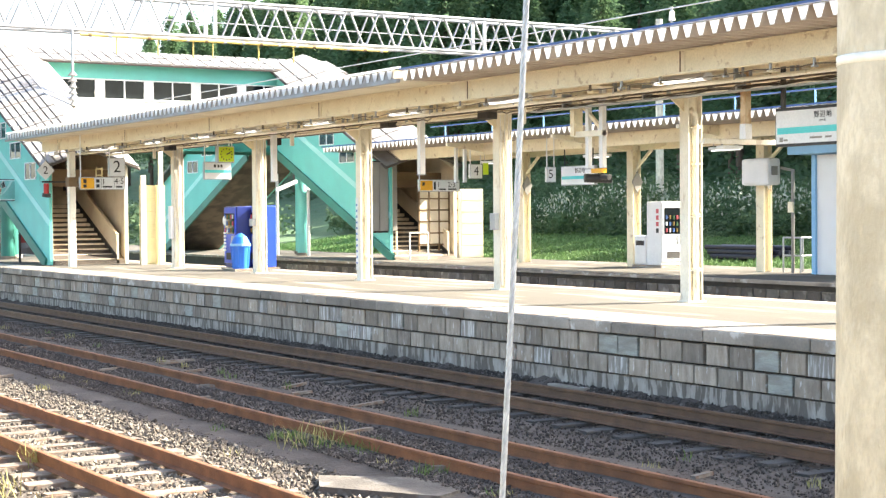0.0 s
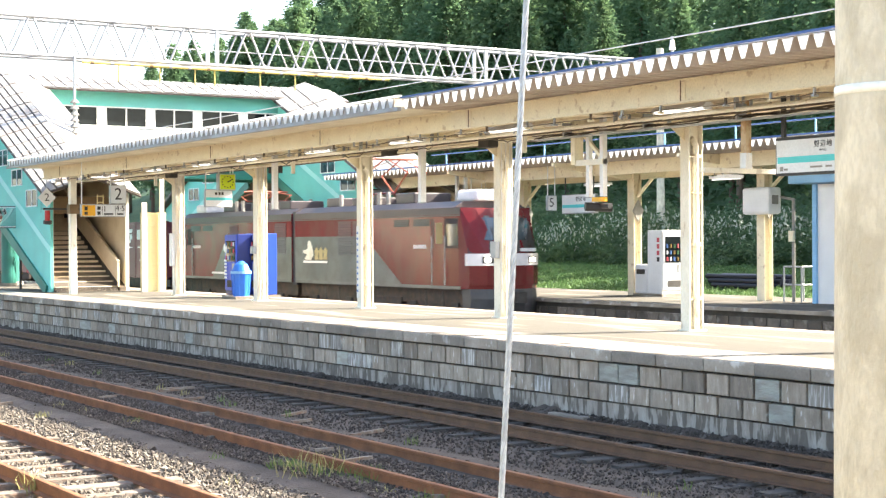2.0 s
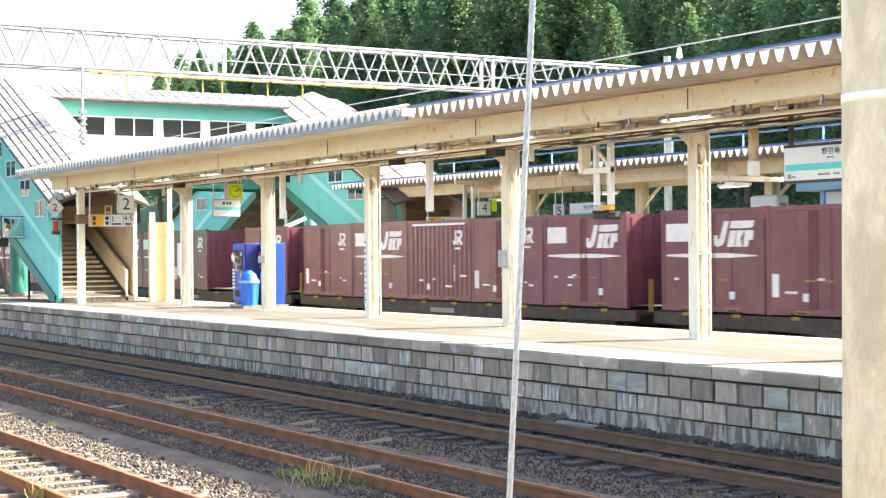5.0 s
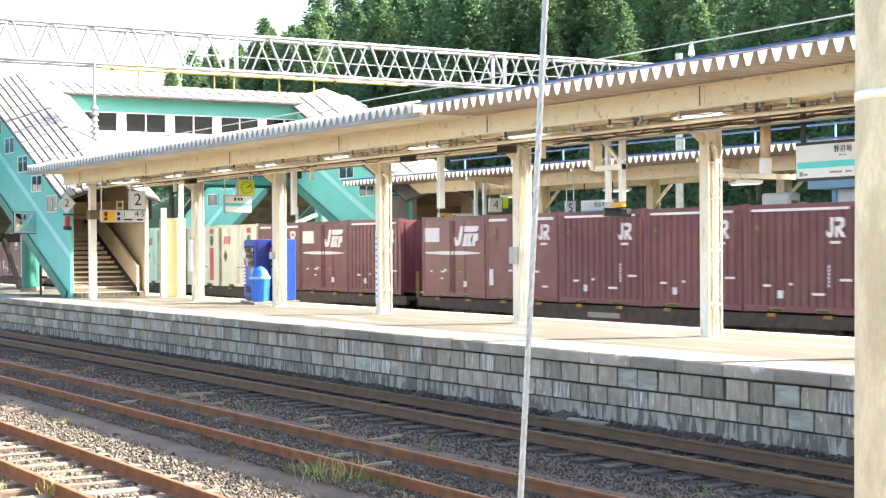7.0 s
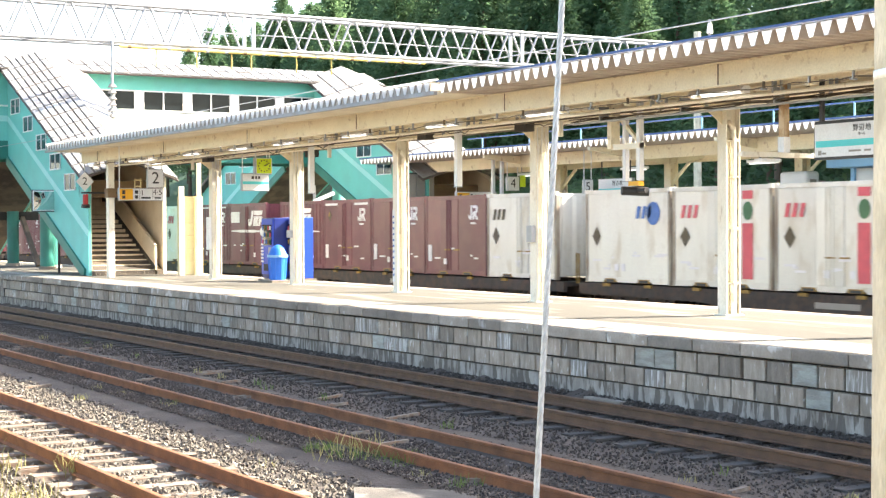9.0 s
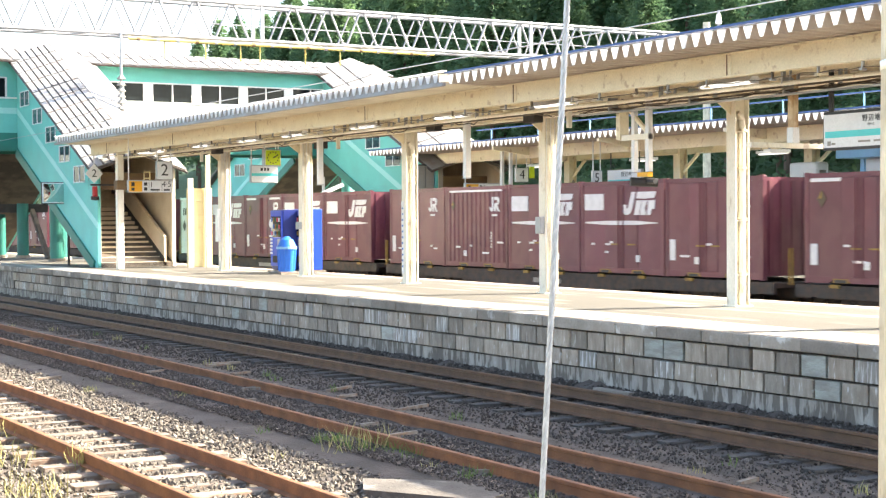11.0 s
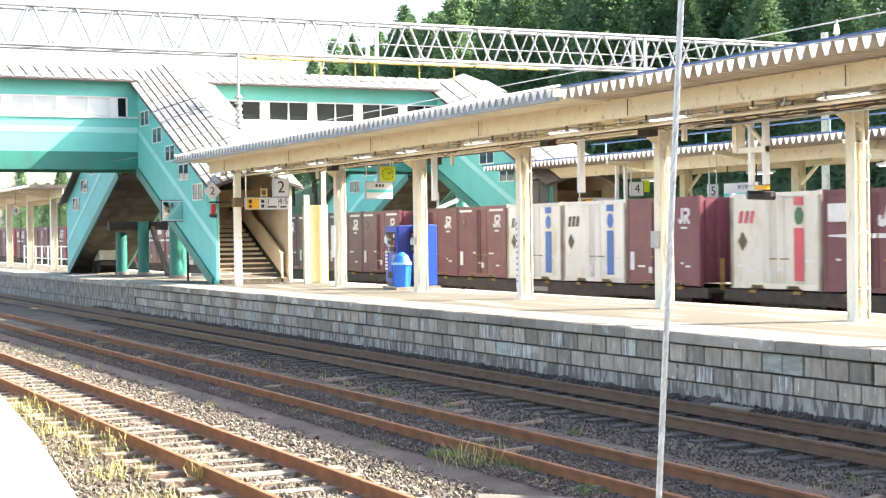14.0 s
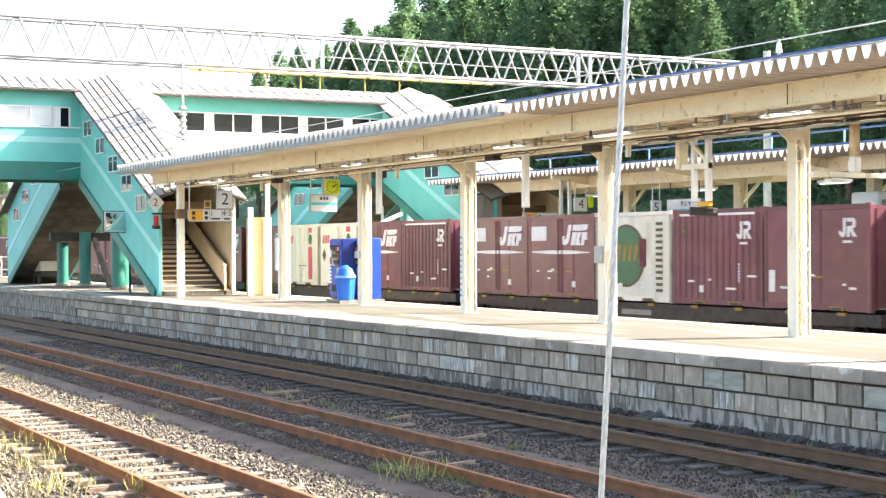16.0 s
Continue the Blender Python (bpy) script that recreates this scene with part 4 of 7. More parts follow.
        part("emblem", sidebox(-3.0, -1.2, 0.98, 1.75, 0.016), M["mark_green"], t)
        part("emblem", sidebox(-1.5, -1.2, 0.98, 1.75, 0.019), M["loco_red"], t)
        for q in range(5):
            part("emblem_bar", shape([(-2.85 + q * 0.27, 1.15), (-2.72 + q * 0.27, 1.12), (-2.62 + q * 0.27, 1.58), (-2.76 + q * 0.27, 1.6)], 0.022), M["mark_yellow"], t)
        for q in range(12):
            part("vent_slat", sidebox(-0.72, -0.42, 0.3 + q * 0.165, 0.38 + q * 0.165, 0.014), M["mark_dark"], t)
    small_marks(t, ord(kind))
    return t


def wheelset(t, x, y0=-0.56):
    for s in (-1, 1):
        wheel = part("wheel", rod((x, TY + s * 0.50, RH + 0.43), (x, TY + s * 0.63, RH + 0.43), 0.43, n=24), M["under"], t)
        part("tyre", rod((x, TY + s * 0.63, RH + 0.43), (x, TY + s * 0.645, RH + 0.43), 0.36, n=24), M["dark"], wheel)


def flat_wagon():
    """A container wagon; origin at the front end of its load, on the rail head."""
    t = thing("freight_wagon", "dark grey container wagon with bogies and yellow fittings", "freight wagon", (0, TY, RH))
    L0 = -18.75
    part("side_sill", prism([(0.3, RH + 0.94), (0.3, RH + 0.66), (-5.0, RH + 0.60), (-6.6, RH + 0.42), (-12.2, RH + 0.42), (-13.8, RH + 0.60), (L0 - 0.3, RH + 0.66), (L0 - 0.3, RH + 0.94)], "y", FACE + 0.03, FACE + 0.15), M["under"], t)
    part("side_sill", prism([(0.3, RH + 0.94), (0.3, RH + 0.66), (-6.6, RH + 0.42), (-12.2, RH + 0.42), (L0 - 0.3, RH + 0.66), (L0 - 0.3, RH + 0.94)], "y", TY + HALF - 0.15, TY + HALF - 0.03), M["under"], t)
    part("deck", box(L0 - 0.3, 0.3, FACE + 0.15, TY + HALF - 0.15, RH + 0.80, RH + 0.93), M["under"], t)
    part("centre_sill", box(L0 - 0.6, 0.6, TY - 0.3, TY + 0.3, RH + 0.55, RH + 0.85), M["under"], t)
    for x in (0.62, L0 - 0.62):
        part("coupler", box(x - 0.12, x + 0.12, TY - 0.15, TY + 0.15, RH + 0.72, RH + 1.0), M["dark"], t)
        rail = part("end_rail", rod((x, FACE + 0.25, RH + 0.9), (x, FACE + 0.25, RH + 1.75), 0.025), M["mark_yellow"], t, "yellow end handrail")
    for c in (-2.2, L0 + 2.2):
        bogie = part("bogie_frame", prism([(c - 1.35, RH + 0.62), (c - 1.2, RH + 0.30), (c - 0.6, RH + 0.30), (c - 0.35, RH + 0.22), (c + 0.35, RH + 0.22), (c + 0.6, RH + 0.30), (c + 1.2, RH + 0.30), (c + 1.35, RH + 0.62)], "y", FACE + 0.32, FACE + 0.44), M["under"], t)
        for q in (-0.95, 0.95):
            wheelset(t, c + q)
            part("axle_box", rod((c + q, FACE + 0.24, RH + 0.43), (c + q, FACE + 0.46, RH + 0.43), 0.15, n=12), M["dark"], bogie)
        for q in (-0.12, 0.12):
            part("spring", rod((c + q, FACE + 0.34, RH + 0.28), (c + q, FACE + 0.34, RH + 0.6), 0.08, n=10), M["dark"], bogie)
    part("brake_box", box(-9.6, -8.2, FACE + 0.1, FACE + 0.6, RH + 0.20, RH + 0.52), M["under"], t)
    part("brake_cylinder", rod((-11.6, FACE + 0.5, RH + 0.35), (-10.6, FACE + 0.5, RH + 0.35), 0.16, n=14), M["dark"], t)
    for k in range(10):
        x = -0.95 - (k // 2) * 3.75 - (k % 2) * 1.8
        part("clamp", box(x - 0.14, x + 0.14, FACE - 0.02, FACE + 0.05, RH + 0.88, RH + 0.96), M["mark_yellow"], t, "yellow container clamp")
    part("plate", box(-9.9, -8.5, FACE + 0.022, FACE + 0.03, RH + 0.62, RH + 0.76), M["grey_panel"], t)
    return t


CONSIST = ["LLJLL", "JJJJL", "LJRLJ", "J_JLL", "RRRDL", "RLDWW", "WWWWG", "BJJDM", "LRWJD", "JLLRJ", "LLDLB", "LRLJJ", "DDRLW", "JBBDJ", "DDDRM", "JRELL", "RLWWJ", "LDJRL", "JJLDR", "LLRJD"]
proto = {}
first_wagon = None
for k, load in enumerate(CONSIST, 1):
    if first_wagon is None:
        wagon = first_wagon = flat_wagon()
    else:
        wagon = copy_thing(first_wagon, first_wagon.matrix_basis.copy())
    tagged(wagon, group="freight wagons")
    MOVERS.append((wagon, -WAGON * k, TY, RH))
    for s, kind in enumerate(load):
        if kind == "_":
            continue
        if kind in proto:
            c = copy_thing(proto[kind], Matrix.Identity(4))
        else:
            c = proto[kind] = freight_box(kind)
        tagged(c, group="freight containers")
        MOVERS.append((c, -WAGON * k - 3.75 * s, FACE, RH + FLOOR))


# ---- the two-section electric engine ----
def engine():
    t = thing("electric_locomotive", "red and grey two-section electric locomotive with raised pantographs", "locomotive", (0, TY, RH))
    NOSE = 24.5 - WAGON  # its front, from the train's zero mark
    F, B = FACE - 0.05, TY + HALF + 0.05

    def section(x1, x0, sgn, grilles, diag):
        """x1 front end, x0 rear end; the cab lies at the sgn end."""
        cab = x1 if sgn > 0 else x0
        inn = x0 if sgn > 0 else x1
        z0, z1 = RH + 1.10, RH + 3.55
        half = (B - F) / 2
        back = cab - sgn * 1.0
        body = part("body", box(min(inn, back), max(inn, back), F, B, z0, z1), M["loco_red"], t, "red locomotive body")
        nose = prism([(back, z0), (back, z1), (cab - sgn * 0.72, z1 - 0.02), (cab - sgn * 0.06, z0 + 1.05), (cab, z0 + 0.65), (cab - sgn * 0.04, z0)], "y", F, B)
        for q in nose.verts:  # the nose narrows in plan
            d = abs(q.co.x - cab)
            if d < 0.9:
                q.co.y = TY + (q.co.y - TY) * (0.95 if d < 0.3 else 0.97)

        def curved(bm, cuts=5):
            """Bows a part of the front in plan: the middle stands forward, the corners lie back."""
            es = [e for e in bm.edges if abs(e.verts[0].co.y - e.verts[1].co.y) > 0.6]
            if es and cuts:
                bmesh.ops.subdivide_edges(bm, edges=es, cuts=cuts, use_grid_fill=True)
            mid_y = sum(v.co.y for v in bm.verts) / len(bm.verts)
            for v in bm.verts:
                w = min(1.0, max(0.0, (1.0 - abs(v.co.x - cab)) / 0.6))
                u_ = ((v.co.y if cuts else mid_y) - TY) / half
                v.co.x += sgn * w * (0.12 - 0.72 * u_ * u_)
            return bm
        part("cab_nose", curved(nose), M["loco_red"], body, "red sloping cab front")

        def slope(ya, yb, za, zb, lift, material, name, label="", under=None):
            """A plate lying on the sloping front; ya, yb from -1 to 1 across it."""
            bm = bmesh.new()
            vs = []
            for yy, z in ((ya, za), (yb, za), (yb, zb), (ya, zb)):
                w = (z - z0 - 1.05) / 1.38
                vs.append(bm.verts.new((cab - sgn * (0.06 + w * 0.66) + sgn * lift, TY + yy * half * (0.95 + 0.02 * w), z)))
            bm.faces.new(vs)
            r = bmesh.ops.extrude_face_region(bm, geom=bm.faces[:])
            bmesh.ops.translate(bm, verts=[v for v in r["geom"] if isinstance(v, bmesh.types.BMVert)], vec=(sgn * 0.012, 0, 0))
            return part(name, curved(bm, 3 if abs(yb - ya) > 0.3 else 0), material, under or body, label)
        part("roof", prism([(F + 0.0, z1), (F + 0.35, z1 + 0.20), (B - 0.35, z1 + 0.20), (B, z1)], "x", min(inn, cab - sgn * 1.25), max(inn, cab - sgn * 1.25)), M["loco_roof"], t, "grey roof")
        part("grey_side", prism([(inn, z0 + 0.02), (inn, z0 + 1.62), (inn + sgn * diag[0], z0 + 1.62), (inn + sgn * diag[1], z0 + 0.02)], "y", F - 0.006, F), M["loco_grey"], body, "light grey side panel")
        part("sill_line", box(min(inn, cab - sgn * 0.9), max(inn, cab - sgn * 0.9), F - 0.008, F, z0 - 0.02, z0 + 0.08), M["loco_grey"], body)
        if sgn < 0:
            part("white_line", box(inn - 7.2, inn - 1.6, F - 0.012, F - 0.006, z0 + 0.20, z0 + 0.28), M["mark"], body, "thin white line")
        for a, w in grilles:
            x = inn + sgn * a
            lo_x, hi_x = min(x, x + sgn * w), max(x, x + sgn * w)
            for za, zb_, m_, tag in ((0.98, 1.62, "louvre_grey", "dark grey louvre panel"), (1.622, 2.13, "louvre_red", "dark red louvre panel")):
                lou = part("louvre", box(lo_x, hi_x, F - 0.012, F - 0.002, z0 + za, z0 + zb_), M[m_], body, tag)
                n_slats = int((zb_ - za) / 0.085)
                for q in range(n_slats):
                    z = z0 + za + 0.03 + q * 0.085
                    part("slat", prism([(F - 0.012, z), (F - 0.026, z - 0.012), (F - 0.026, z - 0.004), (F - 0.012, z + 0.03)], "x", lo_x + 0.02, hi_x - 0.02), M[m_], lou)
        for a, w in ((7.15, 0.92), (8.36, 0.98)):  # small grilles under the eave near the cab
            x = inn + sgn * a
            lo_x, hi_x = min(x, x + sgn * w), max(x, x + sgn * w)
            gr = part("grille", box(lo_x, hi_x, F - 0.012, F - 0.002, z0 + 1.90, z0 + 2.12), M["black"], body, "small dark grille")
            for q in range(3):
                part("slat", box(lo_x + 0.05, hi_x - 0.05, F - 0.02, F - 0.012, z0 + 1.93 + q * 0.06, z0 + 1.955 + q * 0.06), M["louvre_grey"], gr)
        x = inn + sgn * 8.35
        for q in range(6):
            part("number_bars", box(min(x, x + sgn * 0.78) + q * 0.135, min(x, x + sgn * 0.78) + q * 0.135 + 0.09, F - 0.008, F - 0.001, z0 + 1.21, z0 + 1.33), M["mark"], body)
        part("door_seam", box(cab - sgn * 2.56 - 0.02, cab - sgn * 2.56 + 0.02, F - 0.006, F - 0.001, z0 + 0.1, z0 + 2.2), M["dark"], body)
        part("gutter", box(min(inn, cab - sgn * 0.9), max(inn, cab - sgn * 0.9), F - 0.03, F, z1 - 0.26, z1 - 0.22), M["loco_roof"], body, "rain gutter")
        part("eave_band", box(min(inn, cab - sgn * 0.9), max(inn, cab - sgn * 0.9), F - 0.004, F - 0.0005, z1 - 0.21, z1 - 0.002), M["loco_roof"], body, "dark band under the roof")
        xw = cab - sgn * 1.36
        part("cab_window", box(xw - 0.32, xw + 0.32, F - 0.012, F - 0.002, z0 + 1.30, z0 + 1.95), M["screen"], body, "cab side window")
        xd = cab - sgn * 2.1
        dr = part("cab_door", box(xd - 0.30, xd + 0.30, F - 0.010, F - 0.002, z0 + 0.1, z0 + 2.15), M["loco_red"], body)
        part("door_window", box(xd - 0.2, xd + 0.2, F - 0.016, F - 0.010, z0 + 1.35, z0 + 2.0), M["glass"], dr)
        for q in (-0.38, 0.38):
            part("handrail", rod((xd + q, F - 0.05, z0 + 0.1), (xd + q, F - 0.05, z0 + 1.6), 0.015), M["steel"], dr)
        # cab front
        panel = slope(-0.99, 0.99, z0 + 1.08, z0 + 2.20, 0.004, M["black"], "front_panel", "black panel round the windscreens")
        for ya, yb in ((-0.92, -0.06), (0.06, 0.92)):
            slope(ya, yb, z0 + 1.46, z0 + 2.14, 0.017, M["screen"], "windscreen", "sloping windscreen", panel)
            slope((ya + yb) / 2 + 0.06, (ya + yb) / 2 + 0.09, z0 + 1.40, z0 + 1.85, 0.035, M["dark"], "wiper", "", panel)
        lo, hi = min(cab - sgn * 0.1, cab + sgn * 0.03), max(cab - sgn * 0.1, cab + sgn * 0.03)
        band = part("front_band", curved(box(lo, hi, TY - 0.985 * half, TY + 0.985 * half, z0 + 0.70, z0 + 1.06)), M["mark"], body, "white band across the front")
        part("front_plate", curved(box(lo, hi, TY - 0.955 * half, TY + 0.955 * half, z0 + 0.12, z0 + 0.68)), M["loco_red"], body, "dark red front plate")
        part("number_bars", curved(box(min(cab, cab + sgn * 0.02), max(cab, cab + sgn * 0.02), TY + 0.25, TY + 0.8, z0 + 1.12, z0 + 1.22), 0), M["mark"], panel)
        for yy in (TY - 0.58 * half, TY + 0.58 * half):
            part("lamp_housing", curved(box(min(cab, cab + sgn * 0.04), max(cab, cab + sgn * 0.04), yy - 0.20, yy + 0.20, z0 + 0.77, z0 + 0.97), 2), M["black"], band)
            part("headlight", curved(box(min(cab, cab + sgn * 0.07), max(cab, cab + sgn * 0.07), yy - 0.15, yy + 0.03, z0 + 0.81, z0 + 0.93), 0), M["lamp_glow"] if sgn > 0 else M["red"], band, "square headlight")
        top = cab - sgn * 0.70
        part("top_lamp", box(min(top, top + sgn * 0.1), max(top, top + sgn * 0.1), TY - 0.22, TY + 0.22, z1 - 0.16, z1 + 0.02, bevel=0.02), M["lamp_glow"] if sgn > 0 else M["white"], body, "twin roof headlight")
        part("window_band", box(min(cab - sgn * 2.5, cab - sgn * 1.02), max(cab - sgn * 2.5, cab - sgn * 1.02), F - 0.0015, F + 0.01, z0 + 1.22, z0 + 2.12), M["under"], body, "dark grey band round the cab windows")
        part("skirt", curved(prism([(cab - sgn * 0.95, z0), (cab - sgn * 0.05, z0), (cab, z0 - 0.3), (cab - sgn * 0.1, RH + 0.22), (cab - sgn * 0.5, RH + 0.22), (cab - sgn * 0.75, z0 - 0.3)], "y", TY - 0.92 * half, TY + 0.92 * half)), M["louvre_grey"], t, "dark grey front skirt")
        part("coupler", box(min(cab, cab + sgn * 0.5), max(cab, cab + sgn * 0.5), TY - 0.15, TY + 0.15, RH + 0.7, RH + 1.02), M["dark"], t)
        mid = (inn + cab) / 2
        part("underframe", box(min(inn, cab - sgn * 0.8), max(inn, cab - sgn * 0.8), F + 0.25, B - 0.25, RH + 0.62, z0), M["under"], t)
        for off in (-3.6, 3.2):
            c = mid + off
            bogie = part("bogie_frame", box(c - 1.75, c + 1.75, FACE + 0.22, FACE + 0.36, RH + 0.42, RH + 0.82), M["under"], t)
            for q in (-1.25, 1.25):
                wheelset(t, c + q)
                part("axle_box", box(c + q - 0.2, c + q + 0.2, FACE + 0.14, FACE + 0.24, RH + 0.28, RH + 0.66), M["dark"], bogie)
            for q in (-0.5, 0.5):
                part("spring", rod((c + q, FACE + 0.28, RH + 0.5), (c + q, FACE + 0.28, RH + 1.0), 0.11, n=10), M["dark"], bogie)
        part("tank", box(mid - 1.5, mid + 1.2, FACE + 0.15, TY + 1.0, RH + 0.22, RH + 0.75), M["under"], t)
        # roof gear
        for a, w, h in ((1.3, 1.0, 0.22), (3.2, 1.6, 0.18), (6.2, 1.2, 0.26)):
            x = inn + sgn * a
            part("roof_box", box(min(x, x + sgn * w), max(x, x + sgn * w), TY - 0.7, TY + 0.7, z1 + 0.20, z1 + 0.30 + h, bevel=0.04), M["loco_roof"], t)
        for a in (2.6, 5.3, 5.9):
            for yy in (TY - 0.8, TY + 0.8):
                part("insulator", rod((inn + sgn * a, yy, z1 + 0.2), (inn + sgn * a, yy, z1 + 0.62), 0.07, n=10), M["grey_panel"], t)
        part("cooler", box(min(cab - sgn * 2.2, cab - sgn * 1.1), max(cab - sgn * 2.2, cab - sgn * 1.1), TY - 0.6, TY + 0.6, z1 + 0.20, z1 + 0.56, bevel=0.08), M["mark"], t, "white roof cooler")
        # pantograph
        x = inn + sgn * 4.9
        knee, head = (1.25, 1.75) if sgn > 0 else (0.80, 0.95)
        panto = part("pantograph", rod((x - 0.9, TY - 0.5, z1 + 0.6), (x + 0.9, TY - 0.5, z1 + 0.6), 0.03), M["loco_red"], t, "orange-red raised pantograph")
        part("pantograph_frame", rod((x - 0.9, TY + 0.5, z1 + 0.6), (x + 0.9, TY + 0.5, z1 + 0.6), 0.03), M["loco_red"], panto)
        for yy in (-0.45, 0.45):
            for s in (-1, 1):
                part("arm", rod((x + s * 0.8, TY + yy, z1 + 0.62), (x + s * 1.5, TY + yy * 0.8, z1 + knee), 0.03), M["panto"], panto)
                part("arm", rod((x + s * 1.5, TY + yy * 0.8, z1 + knee), (x + s * 0.12, TY + yy * 0.7, z1 + head), 0.024), M["panto"], panto)
        for s in (-0.18, 0.18):
            part("collector", rod((x + s, TY - 0.85, z1 + head + 0.01), (x + s, TY + 0.85, z1 + head + 0.01), 0.03), M["panto"], panto)
        return body, z0, inn

    f = NOSE
    body, z0, inn = section(f, f - 12.0, 1, ((3.32, 0.95), (4.34, 0.92)), (5.12, 7.7))
    body2, z0, inn2 = section(f - 12.3, f - 23.9, -1, ((0.44, 0.95), (4.66, 0.80)), (5.78, 7.18))
    # near full width and almost black, in place of the gap's shade
    part("gangway", box(f - 12.3, f - 12.0, F + 0.05, B - 0.05, RH + 1.0, RH + 3.62), M["pipe"], t, "dark gangway widened to stand for the shaded gap")
    # white slanted emblem on the grey of the rear section
    o = F - 0.014
    for pts in MARK:
        part("emblem", prism([(-12.28 + 2.78 * u, z0 + 0.50 + 2.78 * v) for u, v in pts], "y", o, o + 0.008), M["mark"], body2, "white slanted emblem")
    # gold and pale emblem over a white bar on the grey of the front section
    part("badge_bar", box(-6.95, -5.1, o, o + 0.008, z0 + 0.70, z0 + 0.78), M["mark"], body, "white bar")
    part("badge", prism([(-6.85, z0 + 0.82), (-6.35, z0 + 0.80), (-6.15, z0 + 0.98), (-6.25, z0 + 1.25), (-6.4, z0 + 1.48), (-6.55, z0 + 1.47), (-6.6, z0 + 1.2), (-6.98, z0 + 1.12), (-6.95, z0 + 1.05), (-6.65, z0 + 1.0)], "y", o, o + 0.008), M["white_box"], body, "pale beige emblem")
    for q in range(3):
        x = -6.05 + q * 0.33
        part("badge", prism([(x, z0 + 0.82), (x + 0.28, z0 + 0.82), (x + 0.26, z0 + 1.02), (x + 0.3, z0 + 1.12), (x + 0.14, z0 + 1.26), (x - 0.02, z0 + 1.10), (x + 0.03, z0 + 1.0)], "y", o, o + 0.008), M["gold"], body, "old gold emblem")
    return t


MOVERS.append((engine(), 0.0, TY, RH))


def motions():
    """The train runs through from -x to +x at about 24 m/s."""
    times = [k * 0.8 for k in range(21)]
    for ob, back, y, z in MOVERS:
        walk(ob, [(t, pose(train_x(t) + back, y, z)) for t in times])

# ---- the woods ----
def cedar(seed, height):
    """Trunk and a crown of many small drooping sprays, uneven and open."""
    r = random.Random(seed)
    t = thing("cedar_tree", "tall dark green cedar on the wooded hill", "tree")
    part("trunk", rod((0, 0, -0.6), (0, 0, height * 0.93), 0.26, n=9, r2=0.04), M["bark"], t)
    verts, faces = [], []
    z = height * 0.22
    while z < height:
        f = (z / height - 0.22) / 0.78
        reach = (1 - f) ** 0.72 * height * 0.215 + 0.4
        arms = 6 if f > 0.85 else 9
        a0 = r.uniform(0, 6.28)
        for k in range(arms):
            ang = a0 + k * 6.283 / arms + r.uniform(-0.35, 0.35)
            if r.random() < 0.10:
                continue
            ln = reach * r.uniform(0.6, 1.15)
            nn = 30
            for q in range(nn):
                w = (q + r.random()) / nn
                c = Vector((math.cos(ang) * ln * w, math.sin(ang) * ln * w, z + 0.25 * ln * w - 0.5 * ln * w * w)) + Vector((r.gauss(0, 0.16), r.gauss(0, 0.16), r.gauss(0, 0.2)))
                s = r.uniform(0.13, 0.27)
                d1 = Vector((math.cos(ang + r.uniform(-1, 1)), math.sin(ang + r.uniform(-1, 1)), r.uniform(-0.7, 0.5))).normalized() * s
                d2 = Vector((r.gauss(0, 1), r.gauss(0, 1), r.gauss(0, 1))).cross(d1).normalized() * s * 0.45
                i = len(verts)
                verts += [c - d1 * 0.5, c + d2, c + d1, c - d2]
                faces.append((i, i + 1, i + 2, i + 3))
        z += r.uniform(0.26, 0.42)
    me = bpy.data.meshes.new("crown")
    me.from_pydata(verts, [], faces)
    me.materials.append(M["leaf"])
    ob = new("crown", me)
    ob.parent = t
    return t


cedars = [cedar(11, 15.0), cedar(12, 17.0), cedar(13, 19.0), cedar(14, 16.0)]
spots = []
r = random.Random(5)
# front ranks along the foot of the hill, then ranks climbing behind
for y, x0, x1, step in ((55, -66, -16, 3.0), (60, -90, -18, 3.2), (67, -104, -20, 3.6), (75, -118, -28, 4.2), (86, -132, -36, 4.6)):
    x = x0
    while x < x1:
        spots.append((x + r.uniform(-1, 1), y + r.uniform(-2, 2)))
        x += step * r.uniform(0.8, 1.25)
# the open line of tall trees further along
spots += [(-119, 64), (-120, 57), (-115, 57), (-110, 62), (-105, 66), (-142, 62), (-158, 66), (-167, 62), (-121, 66), (-128, 70), (-114, 68), (-106, 58), (-101, 66), (-97, 58), (-92, 62), (-90, 56), (-86, 60), (-133, 64), (-138, 72), (-110, 72), (-124, 60), (-117, 62), (-112, 60), (-108, 64), (-103, 60), (-99, 63), (-95, 60), (-150, 64), (-155, 60), (-146, 60), (-163, 58), (-171, 66), (-185, 62), (-200, 60)]
spots += [(-158, 37), (-164, 40), (-169, 36), (-174, 39), (-180, 37), (-186, 40), (-191, 36), (-197, 39), (-204, 37), (-212, 41), (-161, 44), (-177, 45), (-189, 45)]
